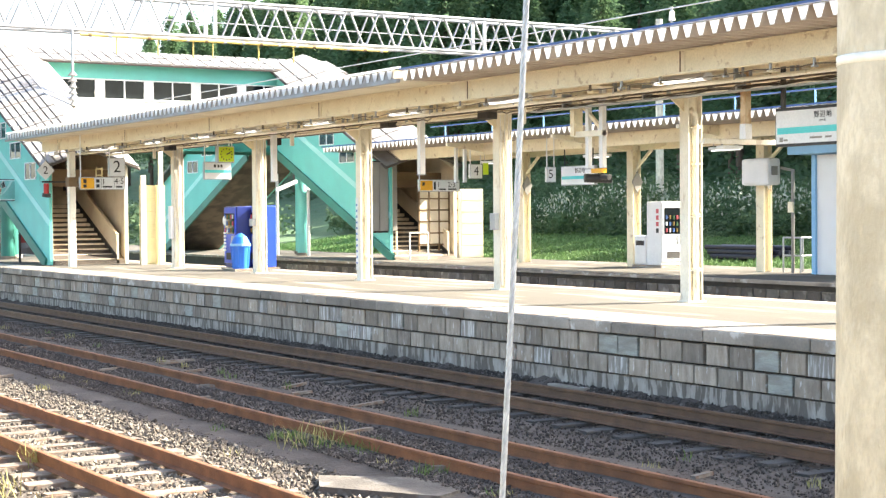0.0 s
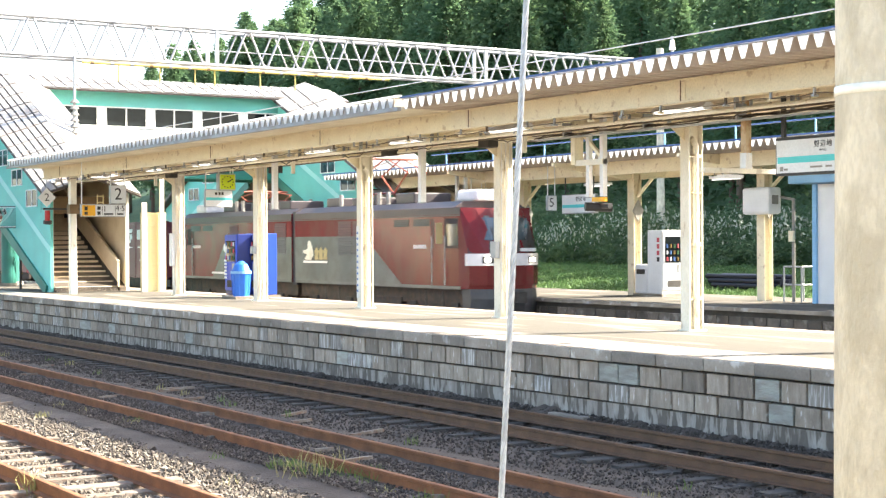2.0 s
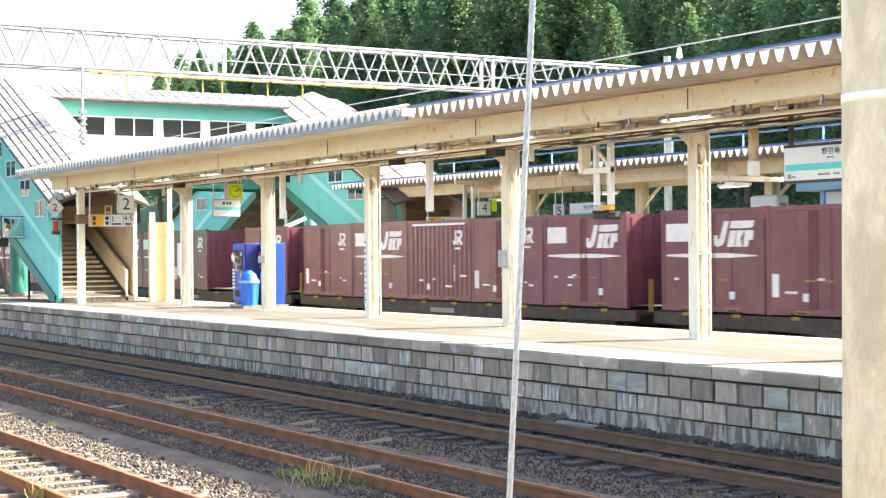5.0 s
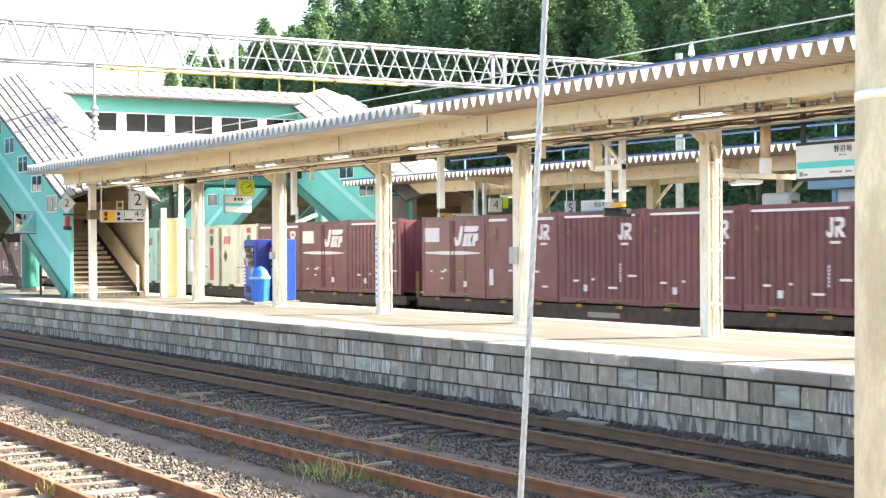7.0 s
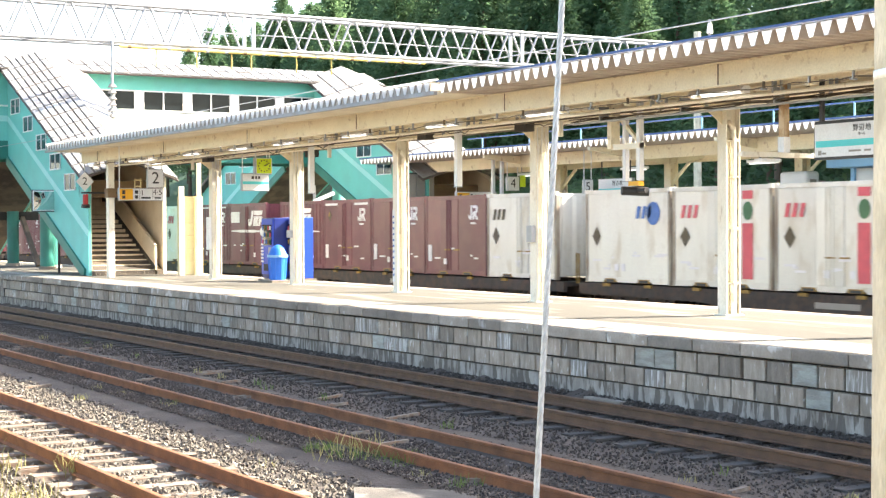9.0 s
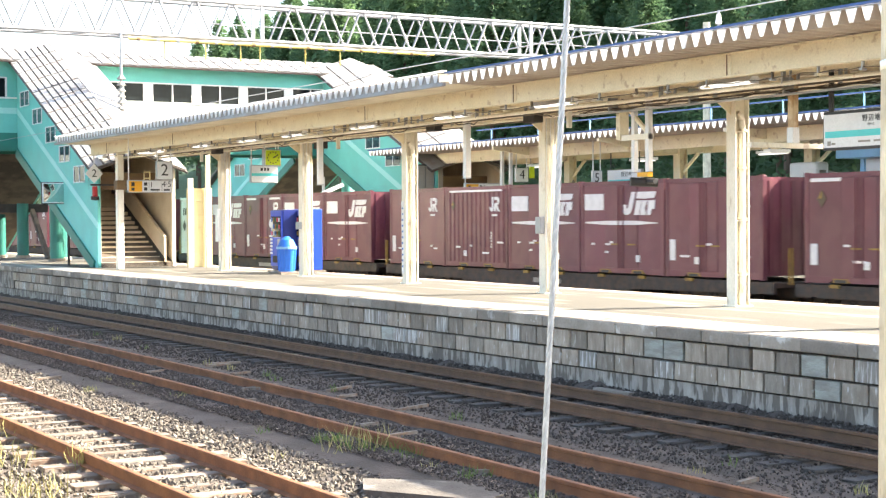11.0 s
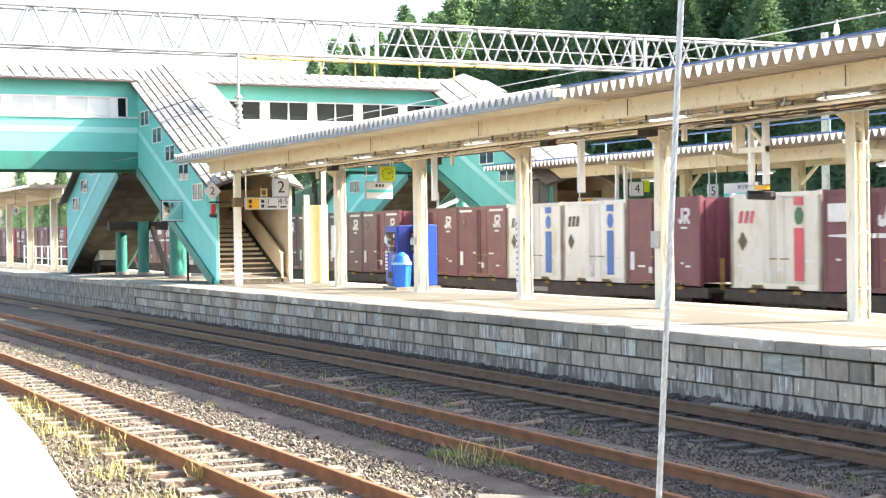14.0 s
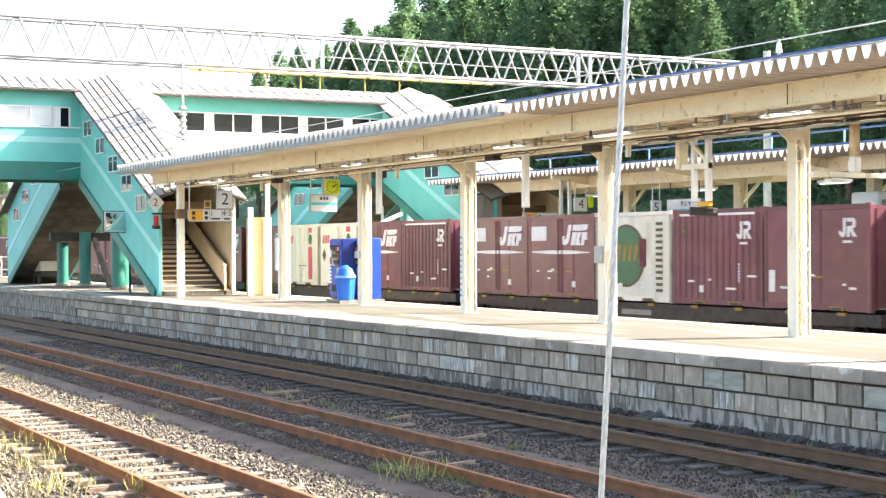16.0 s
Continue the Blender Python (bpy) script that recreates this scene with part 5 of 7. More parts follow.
# the far slope behind them, closing the gaps, with its lower end towards the footbridge
for k in range(30):
    y = r.uniform(72, 86)
    spots.append((-y * (1.50 + 0.60 * (k + r.random()) / 30), y))
for k in range(16):
    y = r.uniform(68, 76)
    spots.append((-y * (2.10 + 0.42 * (k + r.random()) / 16), y))
for k, (x, y) in enumerate(spots):
    m = pose(x, y, hill(y), 0, 0, r.uniform(0, 360))
    src = cedars[k % 4]
    if k < 4:
        src.matrix_basis = m
        c = src
    else:
        c = copy_thing(src, m)
    s = r.uniform(0.85, 1.12)
    if y < 64 and x > -88:
        s *= 0.74
    if x < -140:
        s *= 1.0
    elif x < -88 and y <= 66:
        s *= 1.2
    if -x / y > 2.12:  # the lower trees further along, where the hill opens
        s *= 0.90 if y > 67 else 0.82
    elif -x / y > 1.5:
        s *= 0.86 if y < 68 else 0.96
    if y < 46:
        s *= 0.62
    c.scale = (s, s, s)
    tagged(c, group="cedars on the hill")


def leaf_heap(name, count, box_of, size, material, label, category, seed, flat=0.5):
    """Many small leaves through an uneven volume, as one thing nobody could count."""
    r = random.Random(seed)
    verts, faces = [], []
    for _ in range(count):
        x, y, z = box_of(r)
        s = size * r.uniform(0.6, 1.4)
        d1 = Vector((r.gauss(0, 1), r.gauss(0, 1), r.gauss(0, flat))).normalized() * s
        d2 = Vector((r.gauss(0, 1), r.gauss(0, 1), r.gauss(0, 1))).cross(d1).normalized() * s * 0.45
        c = Vector((x, y, z))
        i = len(verts)
        verts += [c - d1, c + d2, c + d1, c - d2]
        faces.append((i, i + 1, i + 2, i + 3))
    me = bpy.data.meshes.new(name)
    me.from_pydata(verts, [], faces)
    me.materials.append(material)
    return tagged(new(name, me), label, category, kind="stuff")


def scrub(r):
    x, y = r.uniform(-80, -18), 41.5 + 9 * r.random() ** 1.5
    top = 0.9 + 1.5 * noise.noise(Vector((x * 0.35, y * 0.35, 1))) + 0.8 * noise.noise(Vector((x * 1.1, y * 1.1, 7))) + (y - 41) * 0.03
    return x, y, hill(y) + max(0.15, top) * r.random() ** 0.5


leaf_heap("undergrowth", 95000, scrub, 0.10, M["bush"], "dense green undergrowth and creepers on the bank", "undergrowth", 3)


def plumes(r):
    x, y = r.uniform(-62, -38), r.uniform(41, 45)
    return x, y, hill(y) + 1.0 + 0.9 * noise.noise(Vector((x * 0.4, y, 2))) + r.random() * 0.9


leaf_heap("pampas_grass", 1500, plumes, 0.085, M["plume"], "pale seed plumes of pampas grass", "grass", 4, 3.0)


def canopy_fill(r):
    x = r.uniform(-110, -10)
    y = r.uniform(52, 84)
    return x, y, hill(y) + r.uniform(0.2, 3.5) * r.random()


leaf_heap("forest_floor_growth", 22000, canopy_fill, 0.28, M["bush"], "dark green growth under the cedars", "undergrowth", 8)


def left_shrubs(r):
    x, y = r.uniform(-150, -82), r.uniform(22, 30)
    top = 2.6 + 2.2 * noise.noise(Vector((x * 0.2, y * 0.3, 4)))
    return x, y + 12, -1.0 + max(0.3, top) * r.random() ** 0.6


leaf_heap("shrubs", 16000, left_shrubs, 0.16, M["bush"], "bright green shrubs beyond the platforms", "shrub", 9)


def lawn(r):
    x, y = r.uniform(-75, -18), 33.6 + 9 * r.random()
    return x, y, hill(y) + 0.02 + 0.10 * r.random()


leaf_heap("bank_grass", 60000, lawn, 0.07, M["lawn"], "rough green grass on the bank", "grass", 12, 2.0)

# ---- station furniture on the island platform ----
def hanging_sign(name, label, x, y0, y1, z0, z1, top, group="", depth=0.12):
    """A lit-box sign that faces along the platform, hung from the canopy on two bars."""
    t = thing(name, label, "sign", (x, (y0 + y1) / 2, z0), group)
    part("case", box(x - depth, x, y0, y1, z0, z1, bevel=0.01), M["steel"], t)
    part("face", box(x, x + 0.006, y0 + 0.02, y1 - 0.02, z0 + 0.02, z1 - 0.02), M["sign_white"], t)
    for y in (y0 + 0.04, y1 - 0.04):
        part("hanger", rod((x - depth / 2, y, z1), (x - depth / 2, y, top), 0.018), M["white"], t)
    return t


s = hanging_sign("platform_number_sign", "white box sign with a black 2", -44.6, 15.92, 16.43, 2.78, 3.34, 4.05, "platform numbers")
letters("2", 0.5, (-44.592, 16.17, 3.06), FACE_X, M["black"], s)
s = hanging_sign("direction_sign", "orange and white direction sign under the canopy", -45.4, 15.3, 16.72, 2.41, 2.79, 4.05, "direction signs")
part("colour_field", box(-45.394, -45.386, 15.33, 15.74, 2.44, 2.76), M["orange"], s, "orange field")
letters("1", 0.24, (-45.384, 16.03, 2.64), FACE_X, M["black"], s)
letters("4·5", 0.24, (-45.384, 16.52, 2.66), FACE_X, M["black"], s)
for a, b, c, d in ((15.80, 15.90, 2.62, 2.72), (15.80, 15.90, 2.47, 2.57), (15.95, 15.96, 2.46, 2.74), (16.0, 16.3, 2.47, 2.52), (16.42, 16.62, 2.47, 2.52), (16.36, 16.37, 2.46, 2.74), (15.40, 15.50, 2.6, 2.72), (15.40, 15.5, 2.47, 2.56)):
    part("bar", box(-45.386, -45.382, a, b, c, d), M["black"], s)
clock = hanging_sign("platform_clock", "square clock with a yellow-green face", -40.0, 17.42, 17.92, 3.06, 3.53, 4.05, depth=0.2)
part("dial", box(-39.994, -39.985, 17.45, 17.89, 3.09, 3.50), M["lime"], clock, "yellow-green dial")
for k in range(12):
    a = k * math.pi / 6
    part("hour_mark", box(-39.985, -39.980, 17.67 + 0.165 * math.sin(a) - 0.015, 17.67 + 0.165 * math.sin(a) + 0.015, 3.295 + 0.155 * math.cos(a) - 0.018, 3.295 + 0.155 * math.cos(a) + 0.018), M["black"], clock)
part("hand_hour", beam((-39.978, 17.67, 3.295), (-39.978, 17.77, 3.34), 0.006, 0.03), M["black"], clock)
part("hand_minute", beam((-39.976, 17.67, 3.295), (-39.976, 17.82, 3.38), 0.006, 0.02), M["black"], clock)
s = hanging_sign("station_board", "pale station board with a turquoise strip", -40.6, 17.26, 18.09, 2.61, 3.11, 4.05)
part("strip", box(-40.594, -40.587, 17.28, 18.07, 2.80, 2.88), M["sign_teal"], s)
for a, b in ((17.55, 17.62), (17.66, 17.72), (17.75, 17.81)):
    part("bar", box(-40.592, -40.586, a, b, 2.95, 3.03), M["dark"], s)
part("case_edge", box(-40.74, -40.73, 18.07, 18.13, 2.58, 3.5), M["black"], s)

# the large station name board, parallel to the track
s = thing("station_name_board", "white station name board with a turquoise band", "sign", (-17.2, 17.3, 2.63))
part("case", box(-18.06, -16.0, 17.31, 17.45, 2.60, 3.20, bevel=0.01), M["black"], s, "black case")
part("face", box(-18.03, -16.03, 17.300, 17.312, 2.64, 3.15), M["sign_white"], s)
part("band", box(-18.0, -16.06, 17.294, 17.300, 2.79, 2.89), M["sign_teal"], s, "turquoise band")
letters("野辺地", 0.115, (-17.03, 17.294, 3.055), FACE_Y, M["black"], s, spread=1.25)
letters("のへじ", 0.05, (-17.03, 17.294, 2.965), FACE_Y, M["black"], s)
for a, b, c, d in ((-17.95, -17.88, 2.67, 2.74), (-17.86, -17.78, 2.68, 2.71), (-17.3, -17.05, 2.70, 2.73), (-16.98, -16.85, 2.70, 2.73)):
    part("bar", box(a, b, 17.294, 17.3, c, d), M["grey_panel"], s)
for x in (-17.95, -16.15):
    part("hanger", box(x - 0.03, x + 0.03, 17.35, 17.41, 3.20, 4.05), M["black"], s)

# vending machines, bin
def vending(x0, x1, y0, y1, base, top, body, front, label, group):
    t = thing("vending_machine", label, "vending machine", ((x0 + x1) / 2, (y0 + y1) / 2, base), group)
    part("plinth", box(x0 - 0.08, x1 + 0.08, y0 - 0.1, y1 + 0.08, base, base + 0.07), M["coping"], t)
    part("cabinet", box(x0, x1, y0, y1, base + 0.08, top, bevel=0.02), body, t)
    door = part("door", box(x0 + 0.02, x1 - 0.02, y0 - 0.035, y0, base + 0.2, top - 0.03, bevel=0.01), front, t)
    part("display_window", box(x0 + 0.1, x1 - 0.1, y0 - 0.045, y0 - 0.036, base + 1.05, top - 0.2), M["glass"], door)
    for k in range(3):
        for q in range(5):
            xx = x0 + 0.17 + q * (x1 - x0 - 0.34) / 4
            part("drink", rod((xx, y0 - 0.05, base + 1.1 + k * 0.2), (xx, y0 - 0.05, base + 1.22 + k * 0.2), 0.03, n=8), M[("mark_red", "sign_white", "mark_blue", "mark_yellow", "mark_green")[(q + k) % 5]], door)
    part("coin_panel", box(x1 - 0.3, x1 - 0.12, y0 - 0.05, y0 - 0.036, base + 0.75, base + 1.0), M["steel"], door)
    part("tray", box(x0 + 0.2, x1 - 0.2, y0 - 0.05, y0 - 0.036, base + 0.3, base + 0.5), M["dark"], door)
    return t


# the navy cabinet holds its shade in the colour; the machine behind is sunlit blue
v = vending(-42.6, -41.75, 18.75, 19.45, 0.0, 1.86, M["blue_shaded"], M["blue"], "blue drinks vending machine by the column, cabinet coloured as shaded", "vending machines")
part("brand_disc", rod((-42.5, 18.70, 1.45), (-42.5, 18.69, 1.45), 0.13, n=20), M["sign_white"], v, "pale disc")
for k in range(6):
    part("front_bar", box(-42.57, -42.4, 18.69, 18.70, 0.55 + k * 0.1, 0.61 + k * 0.1), M["sign_white"], v)
v2 = vending(-42.3, -41.4, 19.25, 19.85, 0.0, 1.87, M["blue"], M["blue"], "blue drinks vending machine behind the column, coloured as sunlit", "vending machines")
part("vent_panel", box(-41.4, -41.393, 19.35, 19.5, 0.16, 0.30), M["black"], v2, "dark vent")
bin_ = thing("litter_bin", "blue plastic litter bin with a domed lid", "bin", (-41.0, 18.5, 0.0))
bx, by = -41.0, 18.52
part("body", rod((bx, by, 0.07), (bx, by, 0.74), 0.22, n=20, r2=0.27), M["bin_blue"], bin_)
for k in range(10):
    a = k * math.pi / 5
    part("rib", beam((bx + 0.225 * math.cos(a), by + 0.225 * math.sin(a), 0.1), (bx + 0.272 * math.cos(a), by + 0.272 * math.sin(a), 0.72), 0.03, 0.02), M["bin_blue"], bin_)
part("rim", rod((bx, by, 0.72), (bx, by, 0.79), 0.30, n=20, r2=0.30), M["light_blue"], bin_)
part("lid", rod((bx, by, 0.79), (bx, by, 0.98), 0.28, n=20, r2=0.19), M["bin_blue"], bin_)
part("lid_top", rod((bx, by, 0.98), (bx, by, 1.08), 0.19, n=20, r2=0.06), M["bin_blue"], bin_)
part("plinth", box(bx - 0.45, bx + 0.4, by - 0.35, by + 0.3, 0.0, 0.07), M["coping"], bin_)

# lights, conduits and hangers under the island canopy
for x in (-51.0, -46.3, -41.6, -38.2, -35.35, -31.5, -27.6, -23.85, -19.0, -14.3, -10.0):
    t = thing("strip_light", "white fluorescent strip light under the canopy", "light", (x, 16.2, 3.70), "strip lights")
    part("case", prism([(16.08, 3.68), (16.15, 3.75), (16.25, 3.75), (16.32, 3.68)], "x", x - 0.64, x + 0.64), M["white"], t)
    for q in (16.155, 16.245):
        part("tube", rod((x - 0.6, q, 3.658), (x + 0.6, q, 3.658), 0.021, n=10), M["tube"], t)
    for q in (-0.61, 0.61):
        part("lamp_holder", box(x + q - 0.02, x + q + 0.02, 16.12, 16.28, 3.635, 3.685), M["white"], t)
    for q in (-0.45, 0.45):
        part("stem", rod((x + q, 16.2, 3.75), (x + q, 16.2, 4.06), 0.012), M["steel"], t)
for y, z, rr, m in ((16.42, 3.61, 0.035, "cream_pale"), (16.72, 3.66, 0.018, "steel"), (17.6, 3.62, 0.03, "cream_pale"), (17.72, 3.72, 0.015, "cable"), (16.56, 3.57, 0.012, "cable"), (18.7, 3.7, 0.02, "cable")):
    t = thing("conduit", "cable conduit slung under the canopy", "conduit", (-27, y, z), "conduits")
    part("pipe", rod((-49.5, y, z), (-3.5, y, z), rr, n=8), M[m], t)
    for k in range(15):
        part("clip", box(-48 + k * 3.0, -47.96 + k * 3.0, y - rr, y + rr, z, 4.05 if y > 17 else 3.9), M["steel"], t)
for k in range(44):
    r = random.Random(900 + k)
    x = -48.5 + k * 1.03 + r.uniform(-0.3, 0.3)
    t = thing("cable_hook", "dark cable hook under the canopy girder", "hook", (x, 15.62, 3.78), "cable hooks")
    part("stem", box(x - 0.012, x + 0.012, 15.60, 15.64, 3.59, 3.70), M["steel"] if k % 3 else M["cable"], t)
    part("clamp", box(x - 0.03, x + 0.03, 15.57, 15.67, 3.57, 3.60, bevel=0.006), M["cream"] if k % 2 else M["steel"], t)
bm = bmesh.new()
prev = None
for k in range(150):
    r = random.Random(700 + k)
    c = (-48.5 + k * 0.3, 15.62, 3.605 + r.uniform(-0.012, 0.03))
    if prev:
        rod(prev, c, 0.008, bm, n=6)
    prev = c
t = thing("girder_cable", "black cable clipped along the canopy girder", "cable", (-27, 15.62, 3.66))
part("cable", bm, M["cable"], t)
t = thing("cable_tray", "grey cable tray with black cables along the girder", "cable tray", (-15, 16.85, 3.50))
part("tray", box(-24.0, -3.5, 16.78, 16.98, 3.48, 3.50), M["steel"], t)
for k in range(4):
    bm = bmesh.new()
    r = random.Random(k)
    prev = None
    for q in range(42):
        c = (-24.0 + q * 0.5, 16.82 + k * 0.04, 3.53 + r.uniform(-0.02, 0.05))
        if prev:
            rod(prev, c, 0.010, bm, n=6)
        prev = c
    tagged(part("cable", bm, M["cable"], t), kind="stuff")
for k in range(9):
    part("hook", box(-23 + k * 2.3, -22.96 + k * 2.3, 16.78, 16.98, 3.50, 3.75), M["steel"], t)


def hanger(x, y, z0, z1, label, w=0.09):
    t = thing("hanging_post", label, "hanging post", (x, y, z0), "hanging posts")
    part("tube", box(x - w / 2, x + w / 2, y - w / 2, y + w / 2, z0, z1, bevel=0.006), M["white"], t)
    part("end_cap", box(x - w / 2 - 0.01, x + w / 2 + 0.01, y - w / 2 - 0.01, y + w / 2 + 0.01, z0 - 0.02, z0), M["steel"], t)
    return t


hanger(-35.97, 17.2, 2.46, 4.05, "white hanging post under the canopy", 0.13)
hanger(-28.68, 17.2, 2.45, 4.05, "white hanging post under the canopy", 0.13)
h = hanger(-22.75, 17.2, 2.40, 3.6, "white twin hanging post with a camera", 0.09)
part("tube", box(-22.38, -22.28, 17.15, 17.25, 2.40, 3.9, bevel=0.006), M["white"], h)
part("crossbar", box(-23.1, -22.28, 17.13, 17.27, 2.98, 3.08), M["cream_pale"], h)
part("bracket", box(-23.18, -23.06, 17.1, 17.3, 3.0, 3.9), M["cream"], h)
part("brace", beam((-23.1, 17.2, 3.7), (-22.3, 17.2, 3.05), 0.06, 0.06), M["cream"], h)
part("mount", box(-22.6, -22.3, 17.14, 17.26, 2.31, 2.39), M["orange"], h, "orange mount")
part("camera_body", rod((-22.85, 17.2, 2.24), (-22.15, 17.2, 2.22), 0.045, n=10), M["black"], h, "black camera pair")
part("camera_body", rod((-22.55, 16.95, 2.22), (-22.35, 17.4, 2.20), 0.08, n=10), M["black"], h)

t = thing("lamp_bracket", "cream hanging post with a long cross bar under the canopy", "bracket", (-18.61, 17.2, 2.68))
part("tube", box(-18.67, -18.55, 17.14, 17.26, 2.99, 4.05, bevel=0.006), M["rusty_cream"], t, "rust-stained upper post")
# sunlight on the post's lower end, painted as a white piece
part("sleeve", box(-18.68, -18.54, 17.13, 17.27, 2.74, 2.99, bevel=0.006), M["white"], t, "lower end of the post, painted sunlit white")
part("cross_bar", box(-18.68, -18.54, 16.28, 18.25, 2.66, 2.74, bevel=0.01), M["cream_pale"], t, "long cream cross bar")
part("lamp_case", box(-18.70, -18.52, 16.65, 17.05, 2.58, 2.64, bevel=0.01), M["white"], t)
for y in (16.7, 17.0):
    part("stem", rod((-18.61, y, 2.63), (-18.61, y, 2.67), 0.02), M["steel"], t)

# struts, speakers and small brackets between the girders
for k, x in enumerate((-12.2, -14.0, -18.2, -19.6, -23.6, -24.6, -26.0, -29.9, -31.6, -34.6, -36.8, -38.0, -42.2, -43.8, -46.6)):
    t = thing("roof_strut", "cream roof strut between the canopy girders", "strut", (x, 17.2, 3.8), "roof struts")
    part("bar", beam((x, 16.34, 3.80 + 0.06 * (k % 3)), (x, 18.12, 3.84 + 0.05 * (k % 2)), 0.06, 0.08), M["cream_pale"] if k % 2 else M["cream"], t)
    if k % 3 == 0:
        part("stay", rod((x, 16.36, 3.74), (x + 1.5, 18.1, 3.88), 0.02), M["cream_pale"], t)
    if k % 4 == 1:
        part("drop", box(x - 0.04, x + 0.04, 17.0, 17.08, 3.3, 3.82), M["cream_pale"], t)
for x, y, z in ((-42.7, 17.1, 3.50), (-37.6, 18.0, 3.45), (-26.4, 17.4, 3.50), (-30.6, 17.5, 3.55)):
    t = thing("loudspeaker", "dark platform loudspeaker under the canopy", "loudspeaker", (x, y, z), "loudspeakers")
    part("case", box(x - 0.2, x + 0.2, y - 0.12, y + 0.12, z, z + 0.2, bevel=0.02), M["dark"], t)
    part("bracket", box(x - 0.02, x + 0.02, y - 0.02, y + 0.02, z + 0.2, 4.05), M["steel"], t)
for k in range(14):
    r = random.Random(500 + k)
    x = -47 + k * 3.1
    t = thing("slack_cable", "slack black cable looped under the canopy", "cable", (x, 16.5, 3.6), "slack cables")
    pts = [Vector((x + q * 0.18, 16.45 + 0.1 * r.random(), 3.66 - 0.16 * math.sin(q / 10 * math.pi) * r.uniform(0.7, 1.2))) for q in range(11)]
    bm = bmesh.new()
    rings = [[bm.verts.new(p + Vector((0, 0.012 * math.cos(a), 0.012 * math.sin(a)))) for a in (0, 1.57, 3.14, 4.71)] for p in pts]
    for i in range(10):
        for q in range(4):
            bm.faces.new((rings[i][q], rings[i][(q + 1) % 4], rings[i + 1][(q + 1) % 4], rings[i + 1][q]))
    part("run", bm, M["cable"], t)

# column fittings: cables, boxes and a pale plate
for x, boxes in ((-27.05, ((1.25, 1.6),)), (-44.9, ((0.9, 1.9),)), (-39.0, ((1.3, 1.5),))):
    t = thing("junction_box", "grey junction box and cables on a column", "junction box", (x, 18.0, boxes[0][0]), "junction boxes")
    for z0, z1 in boxes:
        part("case", box(x - 0.10, x + 0.10, 17.93, 18.036, z0, z1, bevel=0.01), M["steel"] if x > -40 else M["white"], t)
    for k in range(5):
        bm = bmesh.new()
        r = random.Random(k + int(-x))
        prev = None
        for q in range(13):
            c = (x + 0.135 + 0.012 * k + r.uniform(-0.015, 0.015), 18.07 + 0.045 * k, 0.1 + q * 0.3)
            if prev:
                rod(prev, c, 0.010, bm, n=6)
            prev = c
        tagged(part("cable", bm, M["cream_pale"] if k % 2 else M["white"], t), kind="stuff")
t = thing("column_plate", "pale vertical plate with small dark marks on a column", "sign", (-33.05, 18.03, 0.3))
part("plate", box(-33.165, -33.055, 18.026, 18.036, 0.25, 2.0), M["sign_white"], t)
for k in range(11):
    part("mark", box(-33.14, -33.08, 18.018, 18.026, 0.4 + k * 0.14, 0.45 + k * 0.14), M["mark_blue"], t)

# canopy end by the stairs
t = thing("canopy_end_post", "cream post at the canopy end by the stairs", "post", (-48.3, 16.0, 0.0))
part("shaft", box(-48.42, -48.18, 15.9, 16.1, 0.0, 4.05, bevel=0.01), M["cream_pale"], t)
part("collar", box(-48.46, -48.14, 15.86, 16.14, 2.55, 2.85), M["wood"], t)
t = thing("utility_cabinet", "yellow-cream panelled cabinet beside the stairs", "cabinet", (-49.1, 18.95, 0.0))
part("carcass", box(-49.6, -49.02, 18.74, 19.42, 0.0, 2.62), M["panel_yellow"], t)
for k in range(6):
    part("panel", box(-49.02, -48.99, 18.78, 19.14, 0.03 + k * 0.43, 0.43 + k * 0.43, bevel=0.006), M["panel_yellow"], t)
part("side_board", box(-49.0, -48.9, 18.55, 18.72, 0.0, 2.95), M["cream_pale"], t)
part("side_board", box(-48.95, -48.85, 19.16, 19.30, 0.0, 4.0), M["cream_pale"], t)
t = thing("platform_number_diamond", "white diamond sign with a black 2", "sign", (-50.3, 15.8, 2.8), "platform numbers")
part("plate", prism([(15.8 - 0.30, 3.12), (15.8, 2.80), (15.8 + 0.30, 3.12), (15.8, 3.44)], "x", -50.33, -50.30), M["sign_white"], t)
letters("2", 0.36, (-50.296, 15.8, 3.12), FACE_X, M["black"], t)
part("arm", rod((-50.32, 15.8, 3.4), (-50.32, 15.8, 4.1), 0.02), M["steel"], t)
part("signal_arm", box(-50.36, -50.30, 15.68, 16.9, 2.72, 2.78), M["black"], t)
part("signal_lamp", rod((-50.32, 15.82, 2.36), (-50.32, 15.82, 2.7), 0.09, n=12), M["red"], t, "red lamp with black hood")
part("signal_hood", rod((-50.32, 15.82, 2.26), (-50.30, 15.82, 2.36), 0.14, n=12), M["black"], t)
t = thing("platform_mirror", "dark-framed rectangular mirror on a post", "mirror", (-55.0, 16.42, 0.0))
part("post", rod((-55.12, 16.42, 0.0), (-55.12, 16.42, 2.9), 0.045, n=12), M["dark"], t)
part("arm", box(-55.16, -55.10, 15.9, 16.46, 2.62, 2.68), M["dark"], t)
part("frame", box(-55.1, -55.03, 15.44, 16.46, 2.16, 2.94, bevel=0.03), M["black"], t)
part("rim", box(-55.03, -55.018, 15.47, 16.43, 2.19, 2.91, bevel=0.004), M["sign_white"], t, "thin pale rim")
gl = bmesh.new()  # tilted a little down, towards the platform
ys, zs_ = [15.51 + 0.11 * q for q in range(9)], [2.23 + 0.107 * q for q in range(7)]
